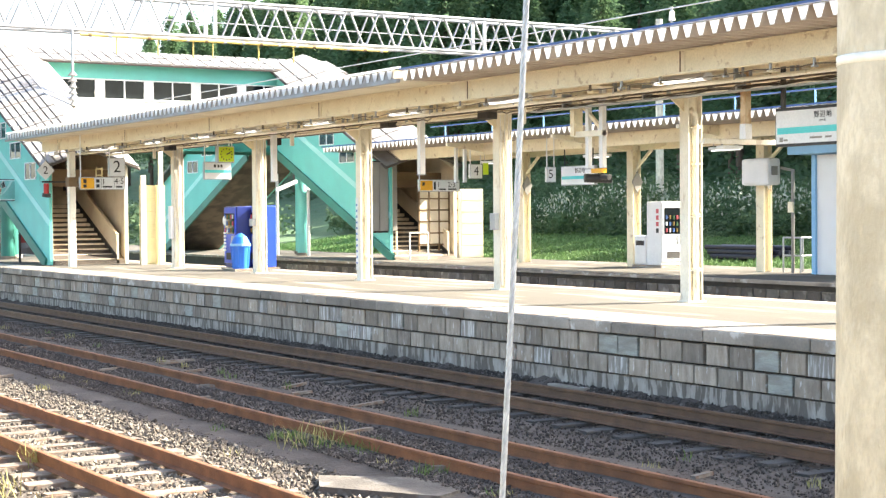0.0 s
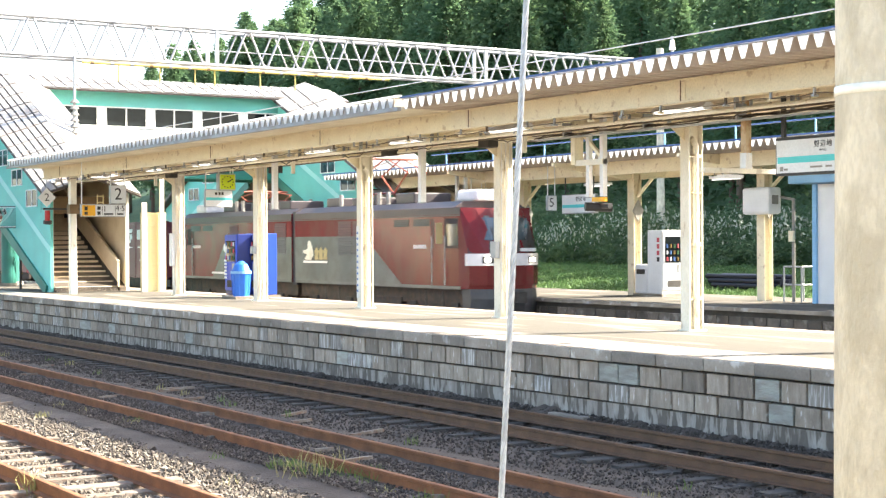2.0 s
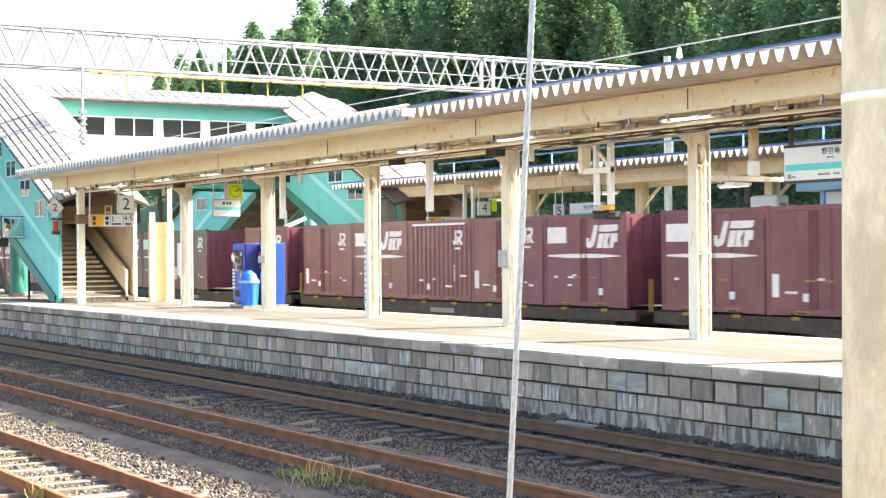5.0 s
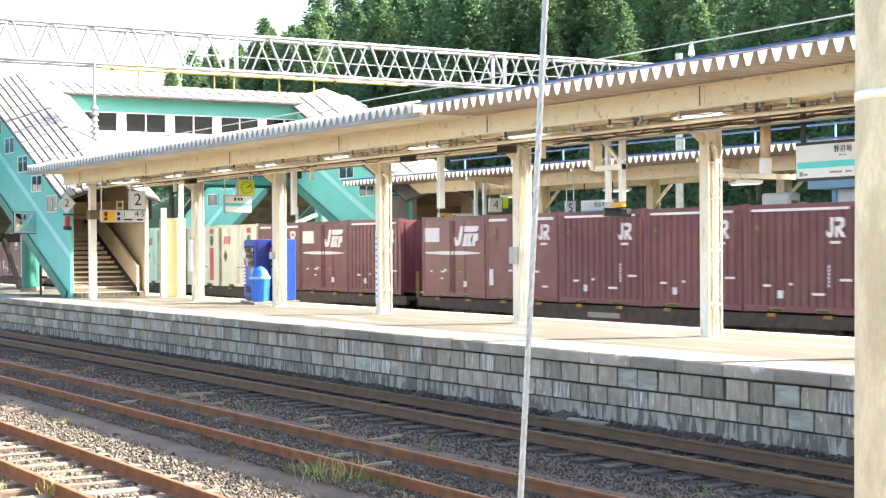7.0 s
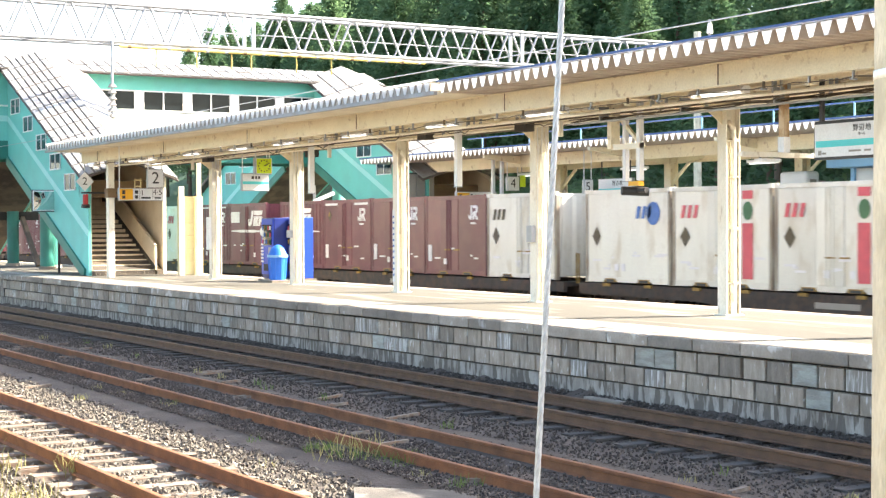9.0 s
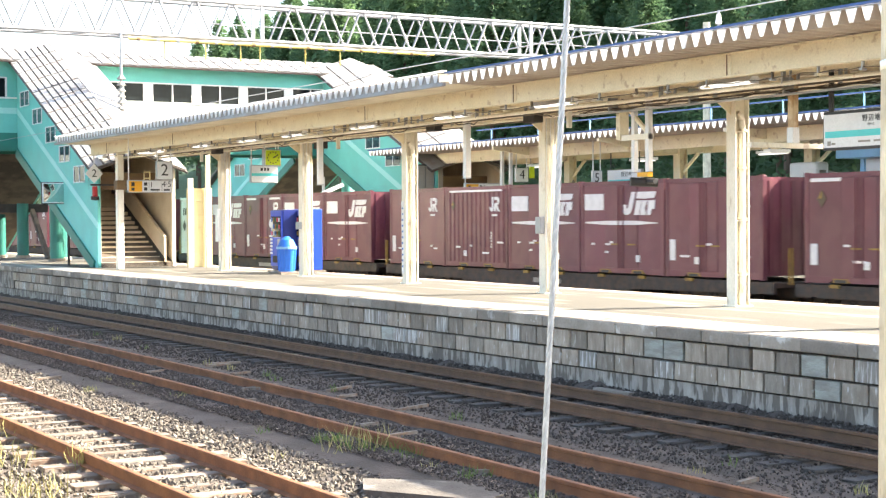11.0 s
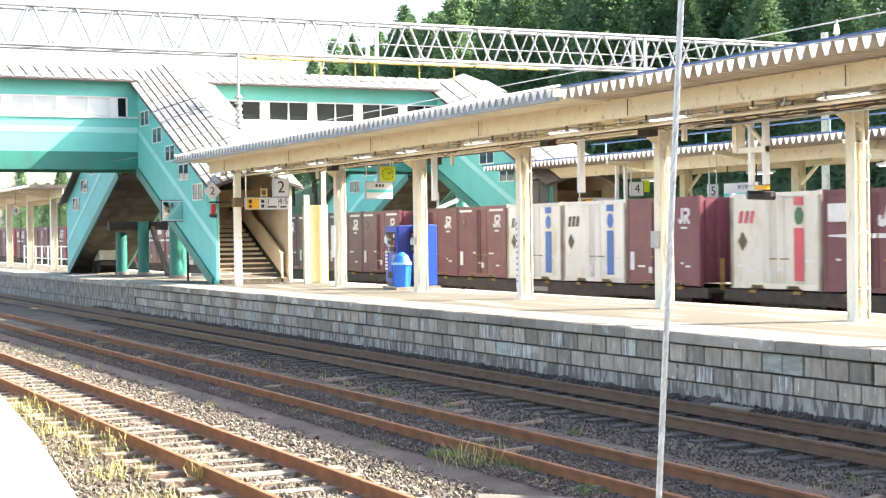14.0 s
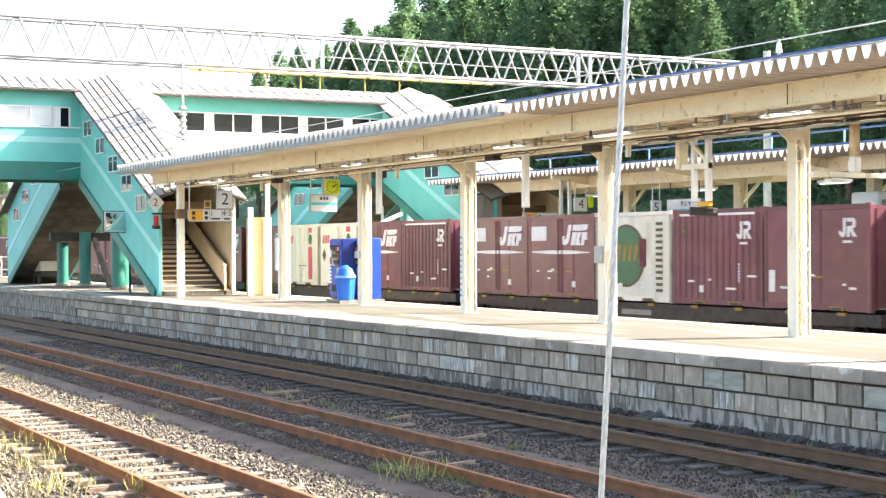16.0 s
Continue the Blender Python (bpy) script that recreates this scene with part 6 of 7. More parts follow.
grid = [[gl.verts.new((-55.012 + 0.045 * (1 - ((yy - 15.95) / 0.46) ** 2) * (1 - ((zz - 2.55) / 0.34) ** 2) + 0.004, yy, zz)) for zz in zs_] for yy in ys]
for i in range(8):
    for j in range(6):
        gl.faces.new((grid[i][j], grid[i + 1][j], grid[i + 1][j + 1], grid[i][j + 1])).smooth = True
part("glass", gl, mat("mirror glass", (0.75, 0.76, 0.74), None, 2, 0.03, 1.0), t, "bulging mirror glass")
t.location = (-54.48, 16.19, 0.0)
t = thing("covered_cart", "luggage cart under a pale canvas cover", "cart", (-71.3, 17.3, 0.0))
part("bed", box(-72.2, -70.8, 16.85, 17.75, 0.35, 0.55), M["dark"], t)
part("cover", prism([(-72.3, 0.55), (-72.1, 0.95), (-71.6, 1.25), (-71.0, 1.22), (-70.7, 0.6)], "y", 16.85, 17.75), M["cream_pale"], t, "pale canvas cover")
for x in (-71.9, -71.1):
    part("wheel", rod((x, 16.83, 0.2), (x, 16.9, 0.2), 0.2, n=16), M["black"], t)
part("upright", rod((-72.35, 16.9, 0.0), (-72.35, 16.9, 1.2), 0.03), M["wood"], t)

# ladder-shaped rack and brown boarding behind the signs
t = thing("sign_rack", "small wooden ladder rack on the stair wall", "rack", (-48.9, 17.6, 2.4))
for y in (17.0, 17.2):
    part("rail", box(-48.9, -48.86, y, y + 0.03, 2.5, 3.2), M["panel_yellow"], t)
for k in range(4):
    part("rung", box(-48.9, -48.86, 17.0, 17.23, 2.52 + k * 0.2, 2.56 + k * 0.2), M["panel_yellow"], t)

# continuing canopy beyond the stairs
canopy3 = thing("west_canopy", "cream canopy continuing beyond the footbridge stairs", "canopy", (-90, 16.4, 0), kind="structure")
folded_roof(canopy3, -140, -75.5, 14.6, 19.7, 4.04, 0.15)
part("roof_edge", box(-140, -75.5, 14.56, 14.62, 4.20, 4.23), M["roof_blue"], canopy3)
part("girder", box(-140, -75.5, 18.7, 18.78, 3.6, 4.02), M["cream"], canopy3)
part("girder", box(-140, -75.5, 16.2, 16.3, 3.6, 4.02), M["cream"], canopy3)
for k in range(8):
    x = -78.5 - k * 6.0
    part("post", post_bm(x, 16.4, 0.0, 3.8, 0.32), M["cream_pale"], canopy3)
    part("brace", beam((x, 16.4, 3.0), (x - 0.9, 16.4, 3.7), 0.08, 0.08), M["cream"], canopy3)
    part("crossbeam", prism([(14.7, 4.02), (19.6, 4.02), (19.6, 3.9), (16.7, 3.6), (16.1, 3.6), (14.7, 3.9)], "x", x - 0.05, x + 0.05), M["cream"], canopy3)
t = thing("platform_fence", "white tubular fence on the platform", "fence", (-80, 18.9, 0.0))
for k in range(14):
    part("upright", rod((-76.0 - k * 1.8, 18.9, 0), (-76.0 - k * 1.8, 18.9, 1.2), 0.03), M["white"], t)
for z in (0.45, 1.15):
    part("rail", rod((-76, 18.9, z), (-99.5, 18.9, z), 0.03), M["white"], t)
t = thing("platform_number_diamond", "yellow-rimmed diamond sign with a black 4", "sign", (-84.2, 15.6, 2.8), "platform numbers")
part("plate", prism([(15.3, 3.1), (15.6, 2.8), (15.9, 3.1), (15.6, 3.4)], "x", -84.23, -84.2), M["sign_white"], t)
letters("4", 0.36, (-84.196, 15.6, 3.1), FACE_X, M["black"], t)
part("arm", rod((-84.22, 15.6, 3.4), (-84.22, 15.6, 4.05), 0.02), M["steel"], t)

# ---- furniture on the second platform ----
s = hanging_sign("platform_number_sign", "white box sign with a black 4", -45.5, 29.27, 29.78, 2.81, 3.31, 4.0, "platform numbers")
letters("4", 0.44, (-45.492, 29.52, 3.06), FACE_X, M["black"], s)
part("side_light", box(-45.5, -45.38, 29.80, 29.95, 2.95, 3.35), M["lime"], s, "green edge light")
s = hanging_sign("platform_number_sign", "white box sign with a black 5", -40.4, 28.89, 29.25, 2.57, 3.06, 4.0, "platform numbers")
letters("5", 0.4, (-40.392, 29.04, 2.82), FACE_X, M["black"], s)
s = hanging_sign("direction_sign", "orange and white direction sign under the far canopy", -47.5, 28.4, 30.1, 2.39, 2.82, 4.0, "direction signs")
part("colour_field", box(-47.494, -47.486, 28.44, 28.95, 2.43, 2.78), M["orange"], s, "orange field")
letters("1", 0.26, (-47.484, 29.2, 2.63), FACE_X, M["black"], s)
letters("2·3", 0.26, (-47.484, 29.75, 2.63), FACE_X, M["black"], s)
for a, b, c, d in ((29.0, 29.08, 2.46, 2.74), (29.2, 29.5, 2.45, 2.50), (29.6, 29.95, 2.45, 2.50), (28.52, 28.62, 2.6, 2.72)):
    part("bar", box(-47.486, -47.482, a, b, c, d), M["black"], s)
s = thing("station_name_board", "white station name board with a turquoise band on the far platform", "sign", (-39.7, 29.6, 2.5))
part("case", box(-40.62, -38.85, 29.61, 29.72, 2.47, 3.08), M["steel"], s)
part("face", box(-40.6, -38.87, 29.60, 29.612, 2.50, 3.06), M["sign_white"], s)
part("band", box(-40.58, -38.9, 29.594, 29.6, 2.66, 2.76), M["sign_teal"], s)
letters("野辺地", 0.17, (-39.6, 29.594, 2.92), FACE_Y, M["dark"], s, spread=1.2)
for x in (-40.5, -39.0):
    part("hanger", rod((x, 29.66, 3.08), (x, 29.66, 4.0), 0.02), M["black"], s)
v = vending(-38.0, -37.1, 31.0, 31.7, -0.13, 1.92, M["white"], M["sign_white"], "white drinks vending machine on the far platform", "vending machines")
for k in range(4):
    part("side_bar", box(-38.007, -38.0, 31.12, 31.24, 0.95 + k * 0.2, 1.09 + k * 0.2), M["mark_red"] if k else M["dark"], v)
v.rotation_euler = (0, 0, math.pi / 2)
t = thing("can_bin", "white can collection box beside the vending machine", "bin", (-38.4, 31.3, -0.13))
part("box", box(-38.66, -38.06, 31.0, 31.55, -0.06, 0.86, bevel=0.05), M["white"], t)
part("plinth", box(-38.7, -38.02, 30.96, 31.6, -0.13, -0.06), M["coping"], t)
part("flap", box(-38.55, -38.15, 30.985, 31.0, 0.55, 0.70), M["dark"], t)
t = thing("mirror_post", "white boxed monitor on a grey post", "monitor", (-31.7, 31.05, -0.13))
part("post", rod((-31.7, 31.05, -0.13), (-31.7, 31.05, 2.75), 0.05, n=12), M["grey_panel"], t)
part("arm", beam((-31.7, 31.05, 2.72), (-32.9, 30.9, 2.95), 0.07, 0.07), M["grey_panel"], t)
part("case", box(-33.2, -32.1, 30.5, 31.0, 2.32, 3.08, bevel=0.08), M["white"], t, "white plastic case")
part("back_plate", box(-32.098, -32.08, 30.62, 30.85, 2.6, 2.85), M["grey_panel"], t)
part("switch_box", box(-31.78, -31.60, 30.93, 31.0, 1.55, 1.85), M["cream"], t)
t = thing("platform_railing", "grey tubular railing on the far platform", "railing", (-31.9, 31.1, -0.13))
for x, y in ((-32.08, 31.05), (-31.4, 31.05), (-32.08, 31.8), (-31.4, 31.8)):
    part("upright", rod((x, y, -0.13), (x, y, 0.85), 0.025), M["steel"], t)
for z in (0.35, 0.85):
    part("rail", rod((-32.08, 31.05, z), (-31.4, 31.05, z), 0.025), M["steel"], t)
    part("rail", rod((-31.4, 31.05, z), (-31.4, 31.8, z), 0.025), M["steel"], t)
t = thing("waiting_hut", "pale blue framed waiting hut on the far platform", "hut", (-28.5, 31.5, -0.13))
part("wall", box(-30.55, -26.4, 30.75, 32.9, -0.13, 3.1), M["sign_white"], t, "pale wall panel")
for x in (-30.62, -28.6, -26.45):
    part("corner_frame", box(x, x + 0.14, 30.68, 30.75, -0.13, 3.1), M["light_blue"], t, "pale blue frame")
part("corner_frame", box(-30.63, -30.55, 30.75, 32.9, -0.13, 3.1), M["light_blue"], t)
part("roof", box(-31.15, -26.0, 30.3, 33.2, 3.12, 3.36, bevel=0.02), M["light_blue"], t, "pale blue flat roof")
part("window", box(-28.4, -26.6, 30.735, 30.745, 1.0, 2.4), M["glass"], t)
# shutters, boards and panels round the far stairs
t = thing("shutter_panel", "grey shutter panels beside the far stairs", "shutter", (-51, 28.9, -0.13))
for k in range(3):
    part("leaf", box(-51.06, -51.0, 28.37 + k * 0.39, 28.74 + k * 0.39, 0.97, 3.55, bevel=0.008), M["grey_panel"], t)
part("frame", box(-51.1, -51.06, 28.33, 29.55, 0.9, 3.6), M["dark"], t)
for y in (28.4, 29.5):
    part("leg", rod((-51.05, y, -0.13), (-51.05, y, 0.95), 0.04), M["cream"], t)
t = thing("lattice_screen", "dark framed lattice screen with pale panes", "screen", (-51.2, 31.5, 0.0))
for i in range(4):
    for j in range(5):
        part("pane", box(-51.22, -51.2, 30.62 + i * 0.45, 31.02 + i * 0.45, 0.45 + j * 0.44, 0.85 + j * 0.44), M["tan"], t)
for i in range(5):
    part("bar", box(-51.24, -51.18, 30.56 + i * 0.45, 30.62 + i * 0.45, -0.13, 2.65), M["wood"], t)
for j in range(6):
    part("bar", box(-51.24, -51.18, 30.56, 32.42, 0.39 + j * 0.44, 0.44 + j * 0.44), M["wood"], t)
t = thing("utility_cabinet", "cream panelled cabinet beside the far stairs", "cabinet", (-51.0, 32.9, -0.13))
part("carcass", box(-51.6, -51.02, 32.36, 33.4, -0.13, 2.55), M["cream_pale"], t)
for k in range(6):
    part("panel", box(-51.02, -50.99, 32.38, 33.38, -0.1 + k * 0.44, 0.31 + k * 0.44, bevel=0.006), M["panel_yellow"], t)
t = thing("stair_barrier", "white tubular barrier at the foot of the far stairs", "barrier", (-50.5, 30.0, -0.13))
for y in (29.7, 30.5):
    part("upright", rod((-50.4, y, -0.13), (-50.4, y, 0.9), 0.03), M["white"], t)
part("rail", rod((-50.4, 29.7, 0.88), (-50.4, 30.5, 0.88), 0.03), M["white"], t)
for x in (-15.0, -21.5, -27.5, -33.5, -39.5, -45.5):
    t = thing("strip_light", "white fluorescent strip light under the far canopy", "light", (x, 30.2, 3.5), "strip lights")
    part("case", box(x - 0.62, x + 0.62, 30.1, 30.3, 3.36, 3.44), M["white"], t)
    part("tube", rod((x - 0.6, 30.2, 3.34), (x + 0.6, 30.2, 3.34), 0.02), M["tube"], t)
    for q in (-0.5, 0.5):
        part("stem", rod((x + q, 30.2, 3.44), (x + q, 30.2, 4.02), 0.012), M["steel"], t)
for x in (-46.46, -45.9, -55.3, -54.7):
    hanger(x, 29.3, 2.7 if x > -50 else 2.5, 4.0, "white hanging post under the far canopy", 0.11)
t = thing("canopy_pipe_rail", "blue tubular snow rail on the far canopy roof", "railing", (-30, 29.2, 4.2))
part("rail", rod((-48, 29.2, 4.72), (-5, 29.2, 4.72), 0.022), M["roof_blue"], t)
for k in range(15):
    part("upright", rod((-47 + k * 3.0, 29.2, 4.15), (-47 + k * 3.0, 29.2, 4.72), 0.025), M["light_blue"], t)
for x, y in ((-61.6, 29.6), (-58.6, 29.6)):
    t = thing("platform_lamp", "white angled platform lamp on a post", "lamp", (x, y, -0.13), "angled lamps")
    part("post", rod((x, y, -0.13), (x, y, 3.4), 0.07), M["white"], t)
    part("head", rod((x, y, 2.7), (x + 0.9, y + 0.5, 3.05), 0.09), M["tube"], t)
t = thing("pipe_stack", "stack of dark pipes on the grass", "pipe stack", (-38.6, 36.0, -0.05))
for k in range(12):
    z = 0.07 + 0.15 * (k // 4)
    part("pipe", rod((-40.2 - 0.25 * (k % 3), 35.6 + (k % 4) * 0.24 + 0.1 * (k // 4), z), (-37.9 + 0.2 * (k % 4), 35.6 + (k % 4) * 0.24 + 0.1 * (k // 4), z), 0.09, n=10), M["pipe"], t)

# holder of the wire above the roof
t = thing("wire_holder", "small insulator holding the wire above the roof", "insulator", (-17.8, 15.0, 4.3))
part("stem", rod((-17.8, 15.0, 4.2), (-17.8, 15.0, 4.62), 0.02), M["steel"], t)
part("bell", rod((-17.8, 15.0, 4.42), (-17.8, 15.0, 4.56), 0.05, n=12, r2=0.03), M["white"], t)

# ---- loose things on the ground ----
def grass_tuft(name, x, y, n, hgt, spread, material, label, z=-1.12):
    r = random.Random(int(x * 100 + y * 10))
    verts, faces = [], []
    for _ in range(n):
        a, d = r.uniform(0, 6.28), spread * r.random() ** 0.6
        b = Vector((x + d * math.cos(a), y + d * math.sin(a), z))
        h = hgt * r.uniform(0.3, 0.85)
        lean = Vector((r.gauss(0, 0.3), r.gauss(0, 0.3), 1)).normalized()
        side = Vector((math.cos(a * 7), math.sin(a * 7), 0)) * 0.0045
        i = len(verts)
        m = b + lean * h * 0.55
        t_ = m + (lean + Vector((r.gauss(0, 0.4), r.gauss(0, 0.4), 0))).normalized() * h * 0.45
        verts += [b - side, b + side, m + side, m - side, t_]
        faces += [(i, i + 1, i + 2, i + 3), (i + 3, i + 2, i + 4)]
    me = bpy.data.meshes.new(name)
    me.from_pydata([v - Vector((x, y, z)) for v in verts], [], faces)
    me.materials.append(material)
    ob = new(name, me)
    ob.location = (x, y, z)
    return tagged(ob, label, "weeds", "weeds by the tracks")


for x, y, n, h, s in ((-16.7, 8.10, 160, 0.26, 0.20), (-15.9, 8.2, 40, 0.34, 0.35), (-15.45, 8.5, 80, 0.30, 0.30), (-15.1, 8.35, 45, 0.26, 0.22), (-22.3, 8.3, 60, 0.18, 0.2), (-13.6, 8.2, 60, 0.25, 0.2)):
    grass_tuft("weed_tuft", x, y, n, h, s, M["blade"], "green weeds growing between the tracks")
for x, y, n, h, s in ((-25.4, 4.75, 70, 0.42, 0.3), (-24.6, 4.7, 50, 0.38, 0.3), (-23.2, 4.75, 45, 0.5, 0.4), (-21.5, 4.65, 90, 0.42, 0.5), (-19.5, 4.5, 90, 0.4, 0.6), (-17.4, 4.3, 80, 0.4, 0.5), (-15.2, 4.0, 80, 0.4, 0.5), (-16.6, 5.0, 24, 0.5, 0.1), (-20.4, 5.0, 30, 0.42, 0.15), (-13.0, 3.9, 60, 0.4, 0.5), (-16.1, 8.25, 70, 0.5, 0.5)):
    grass_tuft("weed_tuft", x, y, n, h, s, M["dry"], "dry yellow-green weeds beside the siding")
for k in range(46):
    r = random.Random(100 + k)
    grass_tuft("weed_tuft", r.uniform(-40, -9), r.choice((7.4, 7.9, 10.4, 10.9, 4.5)) + r.uniform(-0.3, 0.3), r.randint(8, 26), 0.2, 0.12, M["dry"] if k % 3 else M["blade"], "sparse weeds in the gravel")

t = thing("concrete_slab", "broken pale concrete slab lying by the siding", "slab", (-13.4, 7.5, -1.12))
part("slab", prism([(-14.1, 7.2), (-13.5, 6.9), (-12.4, 7.6), (-12.6, 8.0), (-13.4, 7.95)], "z", -1.12, -1.05), M["block_far"], t)
t = thing("broken_kerb", "broken pale concrete pieces at the wall's foot", "rubble", (-18.2, 13.9, -1.12))
part("kerb", box(-19.3, -18.4, 13.78, 13.92, -1.12, -1.0), M["coping"], t)
for k in range(14):
    r = random.Random(60 + k)
    x, y = -18.4 + r.random() * 1.3, 13.5 + r.random() * 0.45
    part("fragment", prism([(x, y), (x + r.uniform(0.06, 0.2), y + 0.02), (x + 0.12, y + 0.1), (x + 0.02, y + 0.08)], "z", -1.13, -1.06), M["roof_white"], t)
for k in range(26):
    r = random.Random(300 + k)
    x, y = r.uniform(-40, -8), r.choice((9.0, 9.3, 8.2, 10.6, 7.0)) + r.uniform(-0.3, 0.3)
    a = r.uniform(-0.5, 0.5)
    ln = r.uniform(0.15, 0.7)
    bed = -1.035 if 8.0 < y < 10.0 else -1.10
    t = solid("wood_scrap", beam((x, y, bed), (x + ln * math.sin(a), y + ln * math.cos(a), bed + 0.01), 0.07, 0.04), M["sleeper"], "grey weathered scrap of wood in the gravel", "scrap", group="wood scraps")

# cinders that have filled the second siding nearly to its rail heads
bm = bmesh.new()
prev = None
for i in range(221):
    x = -54 + i * 0.22
    ring = []
    for y, z in ((7.35, -1.15), (7.75, -1.09), (8.15, -1.06), (8.45, -1.05), (8.75, -1.06), (9.02, -1.055), (9.3, -1.06), (9.6, -1.05), (9.9, -1.06), (10.3, -1.09), (10.8, -1.15)):
        ring.append(bm.verts.new((x, y + 0.1 * noise.noise(Vector((x * 0.6, y, 4))), z + 0.022 * noise.noise(Vector((x * 1.4, y * 1.4, 2))))))
    if prev:
        for k in range(10):
            bm.faces.new((prev[k], ring[k], ring[k + 1], prev[k + 1])).smooth = True
    prev = ring
solid("cinder_bed", bm, M["soil"], "dark cinders filling the disused siding", "gravel", kind="stuff")

# cinders heaped unevenly against the wall's foot
bm = bmesh.new()
nx = 420
rows_ = []
for i in range(nx + 1):
    x = -60 + i * 0.15
    top = -1.0 + 0.02 * math.sin(i * 2.4) + 0.09 * noise.noise(Vector((x * 1.3, 0, 5))) + 0.06 * noise.noise(Vector((x * 4.1, 0, 9)))
    rows_.append([bm.verts.new((x, 14.075, max(top, -1.13))), bm.verts.new((x, 13.9, max(top - 0.05, -1.135))), bm.verts.new((x, 13.45 + 0.2 * noise.noise(Vector((x * 0.8, 3, 1))), -1.145))])
for i in range(nx):
    for k in range(2):
        bm.faces.new((rows_[i][k], rows_[i + 1][k], rows_[i + 1][k + 1], rows_[i][k + 1]))
solid("cinder_heap", bm, M["soil"], "dark cinders heaped along the wall's foot", "gravel", kind="stuff")


# ---- sleepers, ballast and wall blocks ----
def sleepers(t, y, x0, x1, step, top, seed, material, half=1.05):
    r = random.Random(seed)
    meshes = []
    for q in range(4):
        bm = box(-0.10, 0.10, -half, half, -0.14, 0.0, bevel=0.012)
        for v in bm.verts:
            v.co += Vector((r.uniform(-0.012, 0.012), r.uniform(-0.02, 0.02), r.uniform(-0.008, 0.004)))
        meshes.append(finish(bm, "sleeper", material))
    x, k = x0, 0
    o = ORIGIN[t.name]
    while x < x1:
        ob = new("sleeper", meshes[k % 4])
        ob.parent = t
        ob.location = Vector((x + r.uniform(-0.03, 0.03), y + r.uniform(-0.04, 0.04), top + r.uniform(-0.015, 0.01))) - o
        ob.rotation_euler = (0, 0, r.uniform(-0.03, 0.03))
        x, k = x + step, k + 1


sleepers(TRACKS[0], 5.645, -52, -6, 0.62, -1.066, 1, M["sleeper"])
sleepers(TRACKS[1], 9.02, -52, -6, 0.62, -1.122, 2, M["sleeper_old"])
sleepers(TRACKS[2], 12.606, -52, -6, 0.62, -1.10, 3, M["mortar"])


def stones(count, x0, x1, rows, size, material, seed, label):
    """Loose ballast as one thing nobody could count."""
    r = np.random.default_rng(seed)
    base = np.array([(1, 0, 0), (-1, 0, 0), (0, 1, 0), (0, -1, 0), (0, 0, 1), (0, 0, -1)], float)
    tri = np.array([(0, 2, 4), (2, 1, 4), (1, 3, 4), (3, 0, 4), (2, 0, 5), (1, 2, 5), (3, 1, 5), (0, 3, 5)])
    y0, y1, z = np.array(rows)[r.integers(0, len(rows), count)].T
    x = x0 + (x1 - x0) * r.random(count)
    y = y0 + (y1 - y0) * r.random(count)
    s = size * (0.5 + r.random(count) ** 2)
    q = r.normal(size=(count, 3, 3))
    rot_, _ = np.linalg.qr(q)
    v = base[None] * (0.6 + 0.7 * r.random((count, 6, 1))) * s[:, None, None]
    v[:, :, 2] *= 0.8
    v = np.einsum("nij,nkj->nki", rot_, v) + np.stack([x, y, z + s * 0.25], 1)[:, None]
    f = (tri[None] + 6 * np.arange(count)[:, None, None]).reshape(-1, 3)
    me = bpy.data.meshes.new("ballast")
    me.from_pydata(v.reshape(-1, 3).tolist(), [], f.tolist())
    me.materials.append(material)
    return tagged(new("ballast", me), label, "gravel", kind="stuff")


def stone_mat(name, a, b, c):
    m = mat(name, a, b, 1.5, 0.9)
    n, l = m.node_tree.nodes, m.node_tree.links
    g = n.new("ShaderNodeNewGeometry")
    rp = n.new("ShaderNodeValToRGB")
    e = rp.color_ramp.elements
    e[0].color, e[1].color = (*a, 1), (*b, 1)
    mid = e.new(0.8)
    mid.color = (*c, 1)
    l.new(g.outputs["Random Per Island"], rp.inputs[0])
    l.new(rp.outputs[0], n["Principled BSDF"].inputs["Base Color"])
    return m


# sun and shade are put into two stone tones that meet near the shadow edge
SUNLIT_STONE = stone_mat("sunlit ballast", (0.066, 0.053, 0.041), (0.245, 0.215, 0.17), (0.125, 0.105, 0.081))
SHADED_STONE = stone_mat("shaded ballast", (0.030, 0.023, 0.019), (0.165, 0.14, 0.118), (0.060, 0.047, 0.038))
stones(44000, -42, -6, [(3.0, 5.0, -1.13), (5.2, 6.1, -1.11), (6.3, 7.6, -1.13)], 0.032, SUNLIT_STONE, 1, "crushed stone ballast round the siding, paler for the sun on it")
stones(115000, -46, -7, [(7.2, 7.9, -1.13), (7.9, 8.42, -1.055), (8.6, 9.45, -1.05), (9.63, 10.1, -1.055), (10.1, 12.0, -1.13), (12.1, 13.1, -1.12), (13.2, 14.05, -1.13)], 0.019, SHADED_STONE, 2, "gravel between the rails, darkened for the canopy's shade")

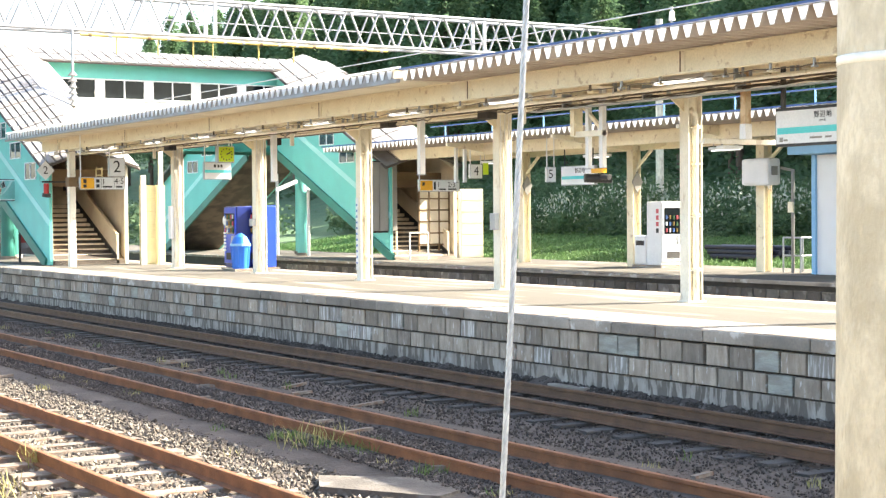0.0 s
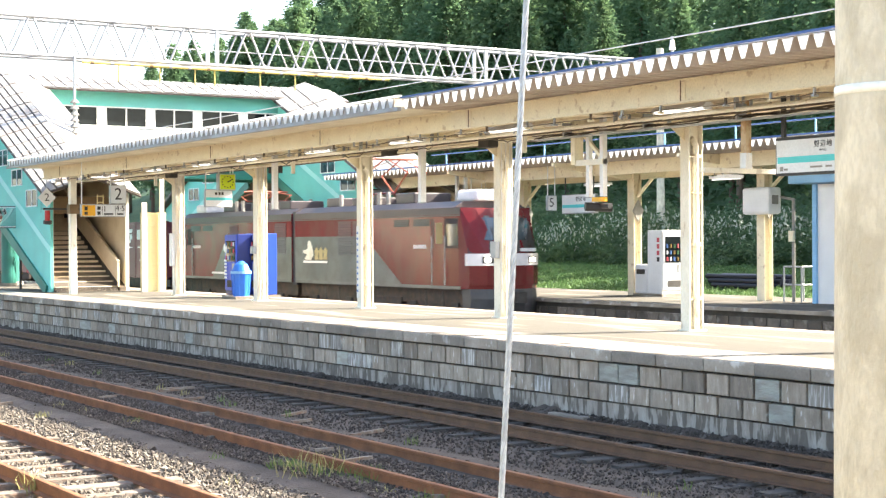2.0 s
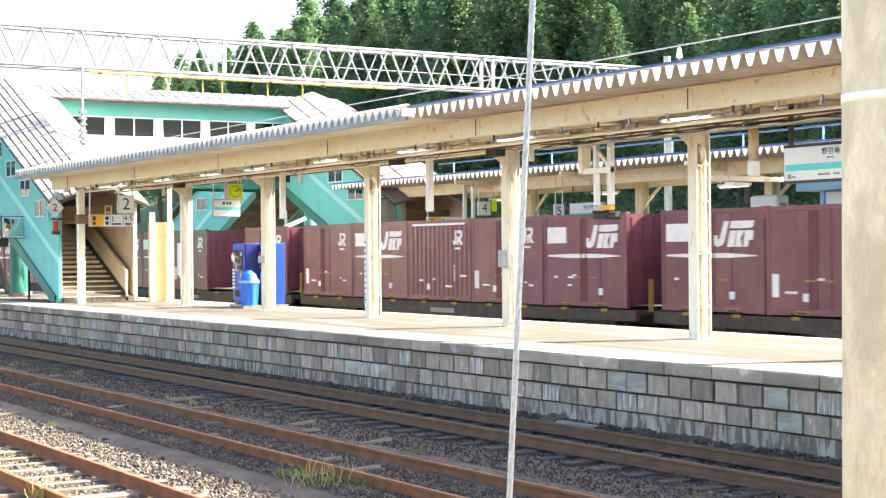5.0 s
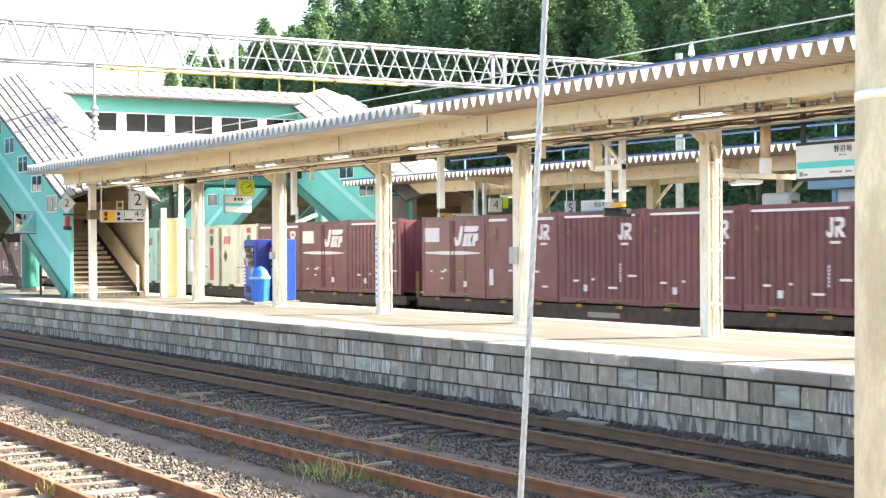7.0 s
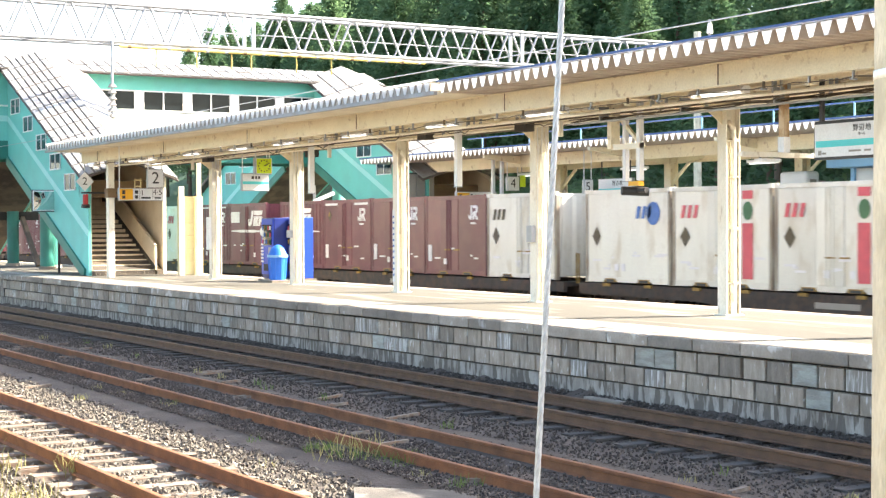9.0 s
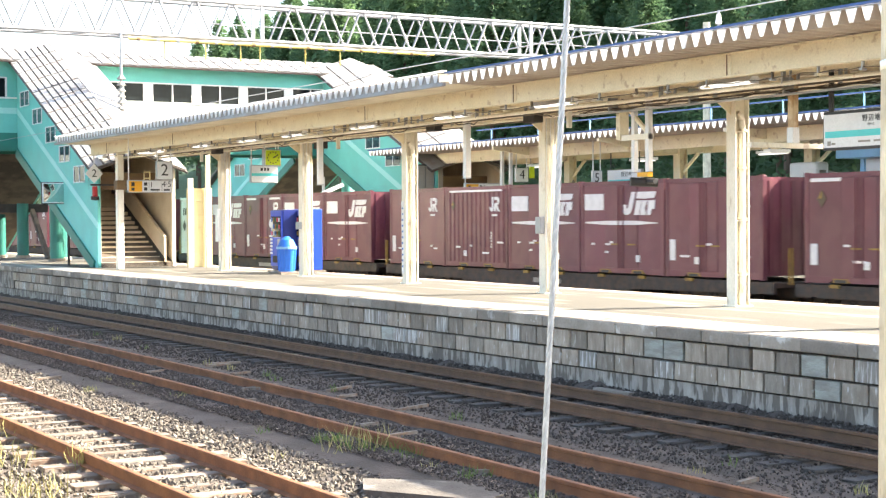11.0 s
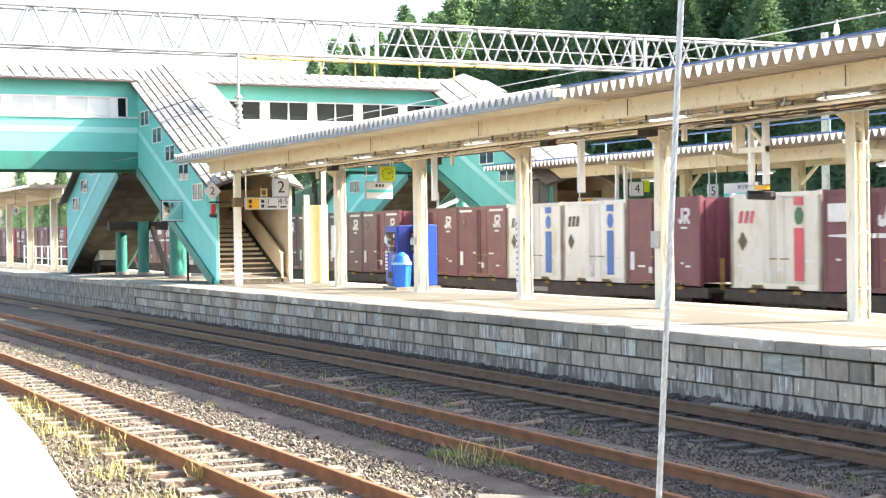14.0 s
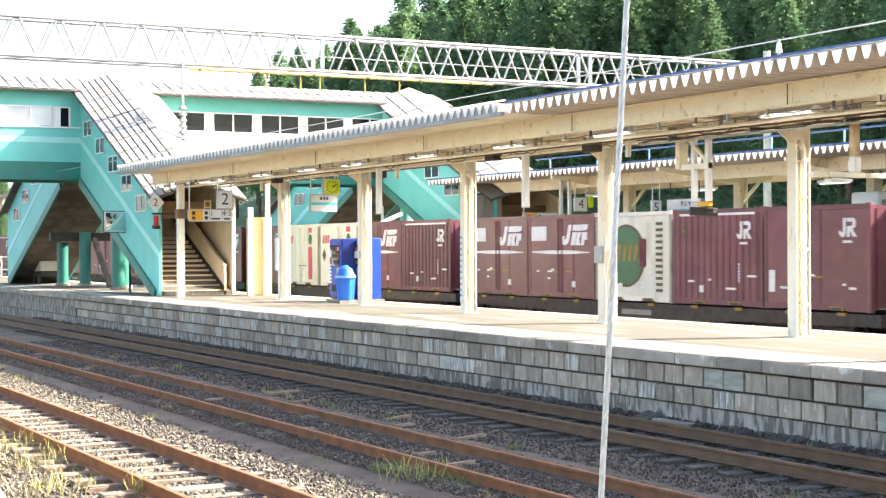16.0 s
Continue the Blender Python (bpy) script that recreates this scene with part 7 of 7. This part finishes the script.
HEAP = [(13.55 + 0.05 * k, 13.65 + 0.05 * k, -1.13 + 0.016 * k) for k in range(9)]
stones(16000, -46, -8, HEAP, 0.026, stone_mat("cinder", (0.03, 0.024, 0.019), (0.16, 0.14, 0.12), (0.07, 0.056, 0.045)), 6, "black cinders heaped at the wall's foot")
stones(1500, -46, -7, [(7.2, 7.9, -1.13), (8.6, 9.45, -1.05), (10.1, 12.0, -1.13)], 0.036, SHADED_STONE, 7, "larger pale stones strewn in the gravel")

r = random.Random(21)
block_meshes = []
for q in range(8):
    bm = box(0, 0.437, 0, 0.10, 0, 1.0, bevel=0.014)
    for v in bm.verts:
        v.co += Vector((r.uniform(-0.004, 0.004), r.uniform(-0.006, 0.006), r.uniform(-0.01, 0.01)))
    block_meshes.append(finish(bm, "block", M["block_pale"] if q == 7 else M["block_lime"] if q == 3 else M["block"]))
o = ORIGIN[island.name]
rest = bmesh.new()
for row, (z0, z1, shift) in enumerate(((-0.468, -0.195, 0.0), (-0.748, -0.502, 0.24))):
    x, k = -54.0 + shift * 0.0 + 0.24 * row, row * 3
    while x < 3.0:
        if x < -7.0:
            ob = new("block", block_meshes[r.choice((0, 1, 2, 4, 5, 6, 0, 1, 2, 4, 5, 6, 7, 3, 3))])
            ob.parent = island
            ob.location = Vector((x, 14.045 + r.uniform(-0.008, 0.008), z0)) - o
            ob.scale = (r.uniform(0.985, 1.01), 1, (z1 - z0))
        else:
            box(x, x + 0.455, 14.05, 14.15, z0, z1, rest)
        x, k = x + 0.475, k + 1
tagged(part("block_course", rest, M["block"], island), kind="stuff")
cap_mesh = finish(box(0, 0.985, 0, 0.46, 0, 0.165, bevel=0.015), "coping_stone", M["coping"])
for k in range(60):
    ob = new("coping_stone", cap_mesh)
    ob.parent = island
    ob.location = Vector((-55.0 + k * 1.0, 13.99 + r.uniform(-0.012, 0.012), -0.165 + r.uniform(-0.004, 0.006))) - o
part("coping_run", box(-150, -55.02, 14.0, 14.45, -0.165, 0.0), M["coping"], island)
part("rear_coping", box(-150, 4, 19.55, 20.0, -0.165, 0.002), M["coping"], island)
fb = finish(box(0, 0.44, 0, 0.06, 0, 0.26, bevel=0.01), "block", M["block_far"])
o = ORIGIN[far_platform.name]
for k in range(100):
    ob = new("block", fb)
    ob.parent = far_platform
    ob.location = Vector((-58.0 + k * 0.47, 27.35 + r.uniform(-0.01, 0.01), -0.62)) - o


motions()
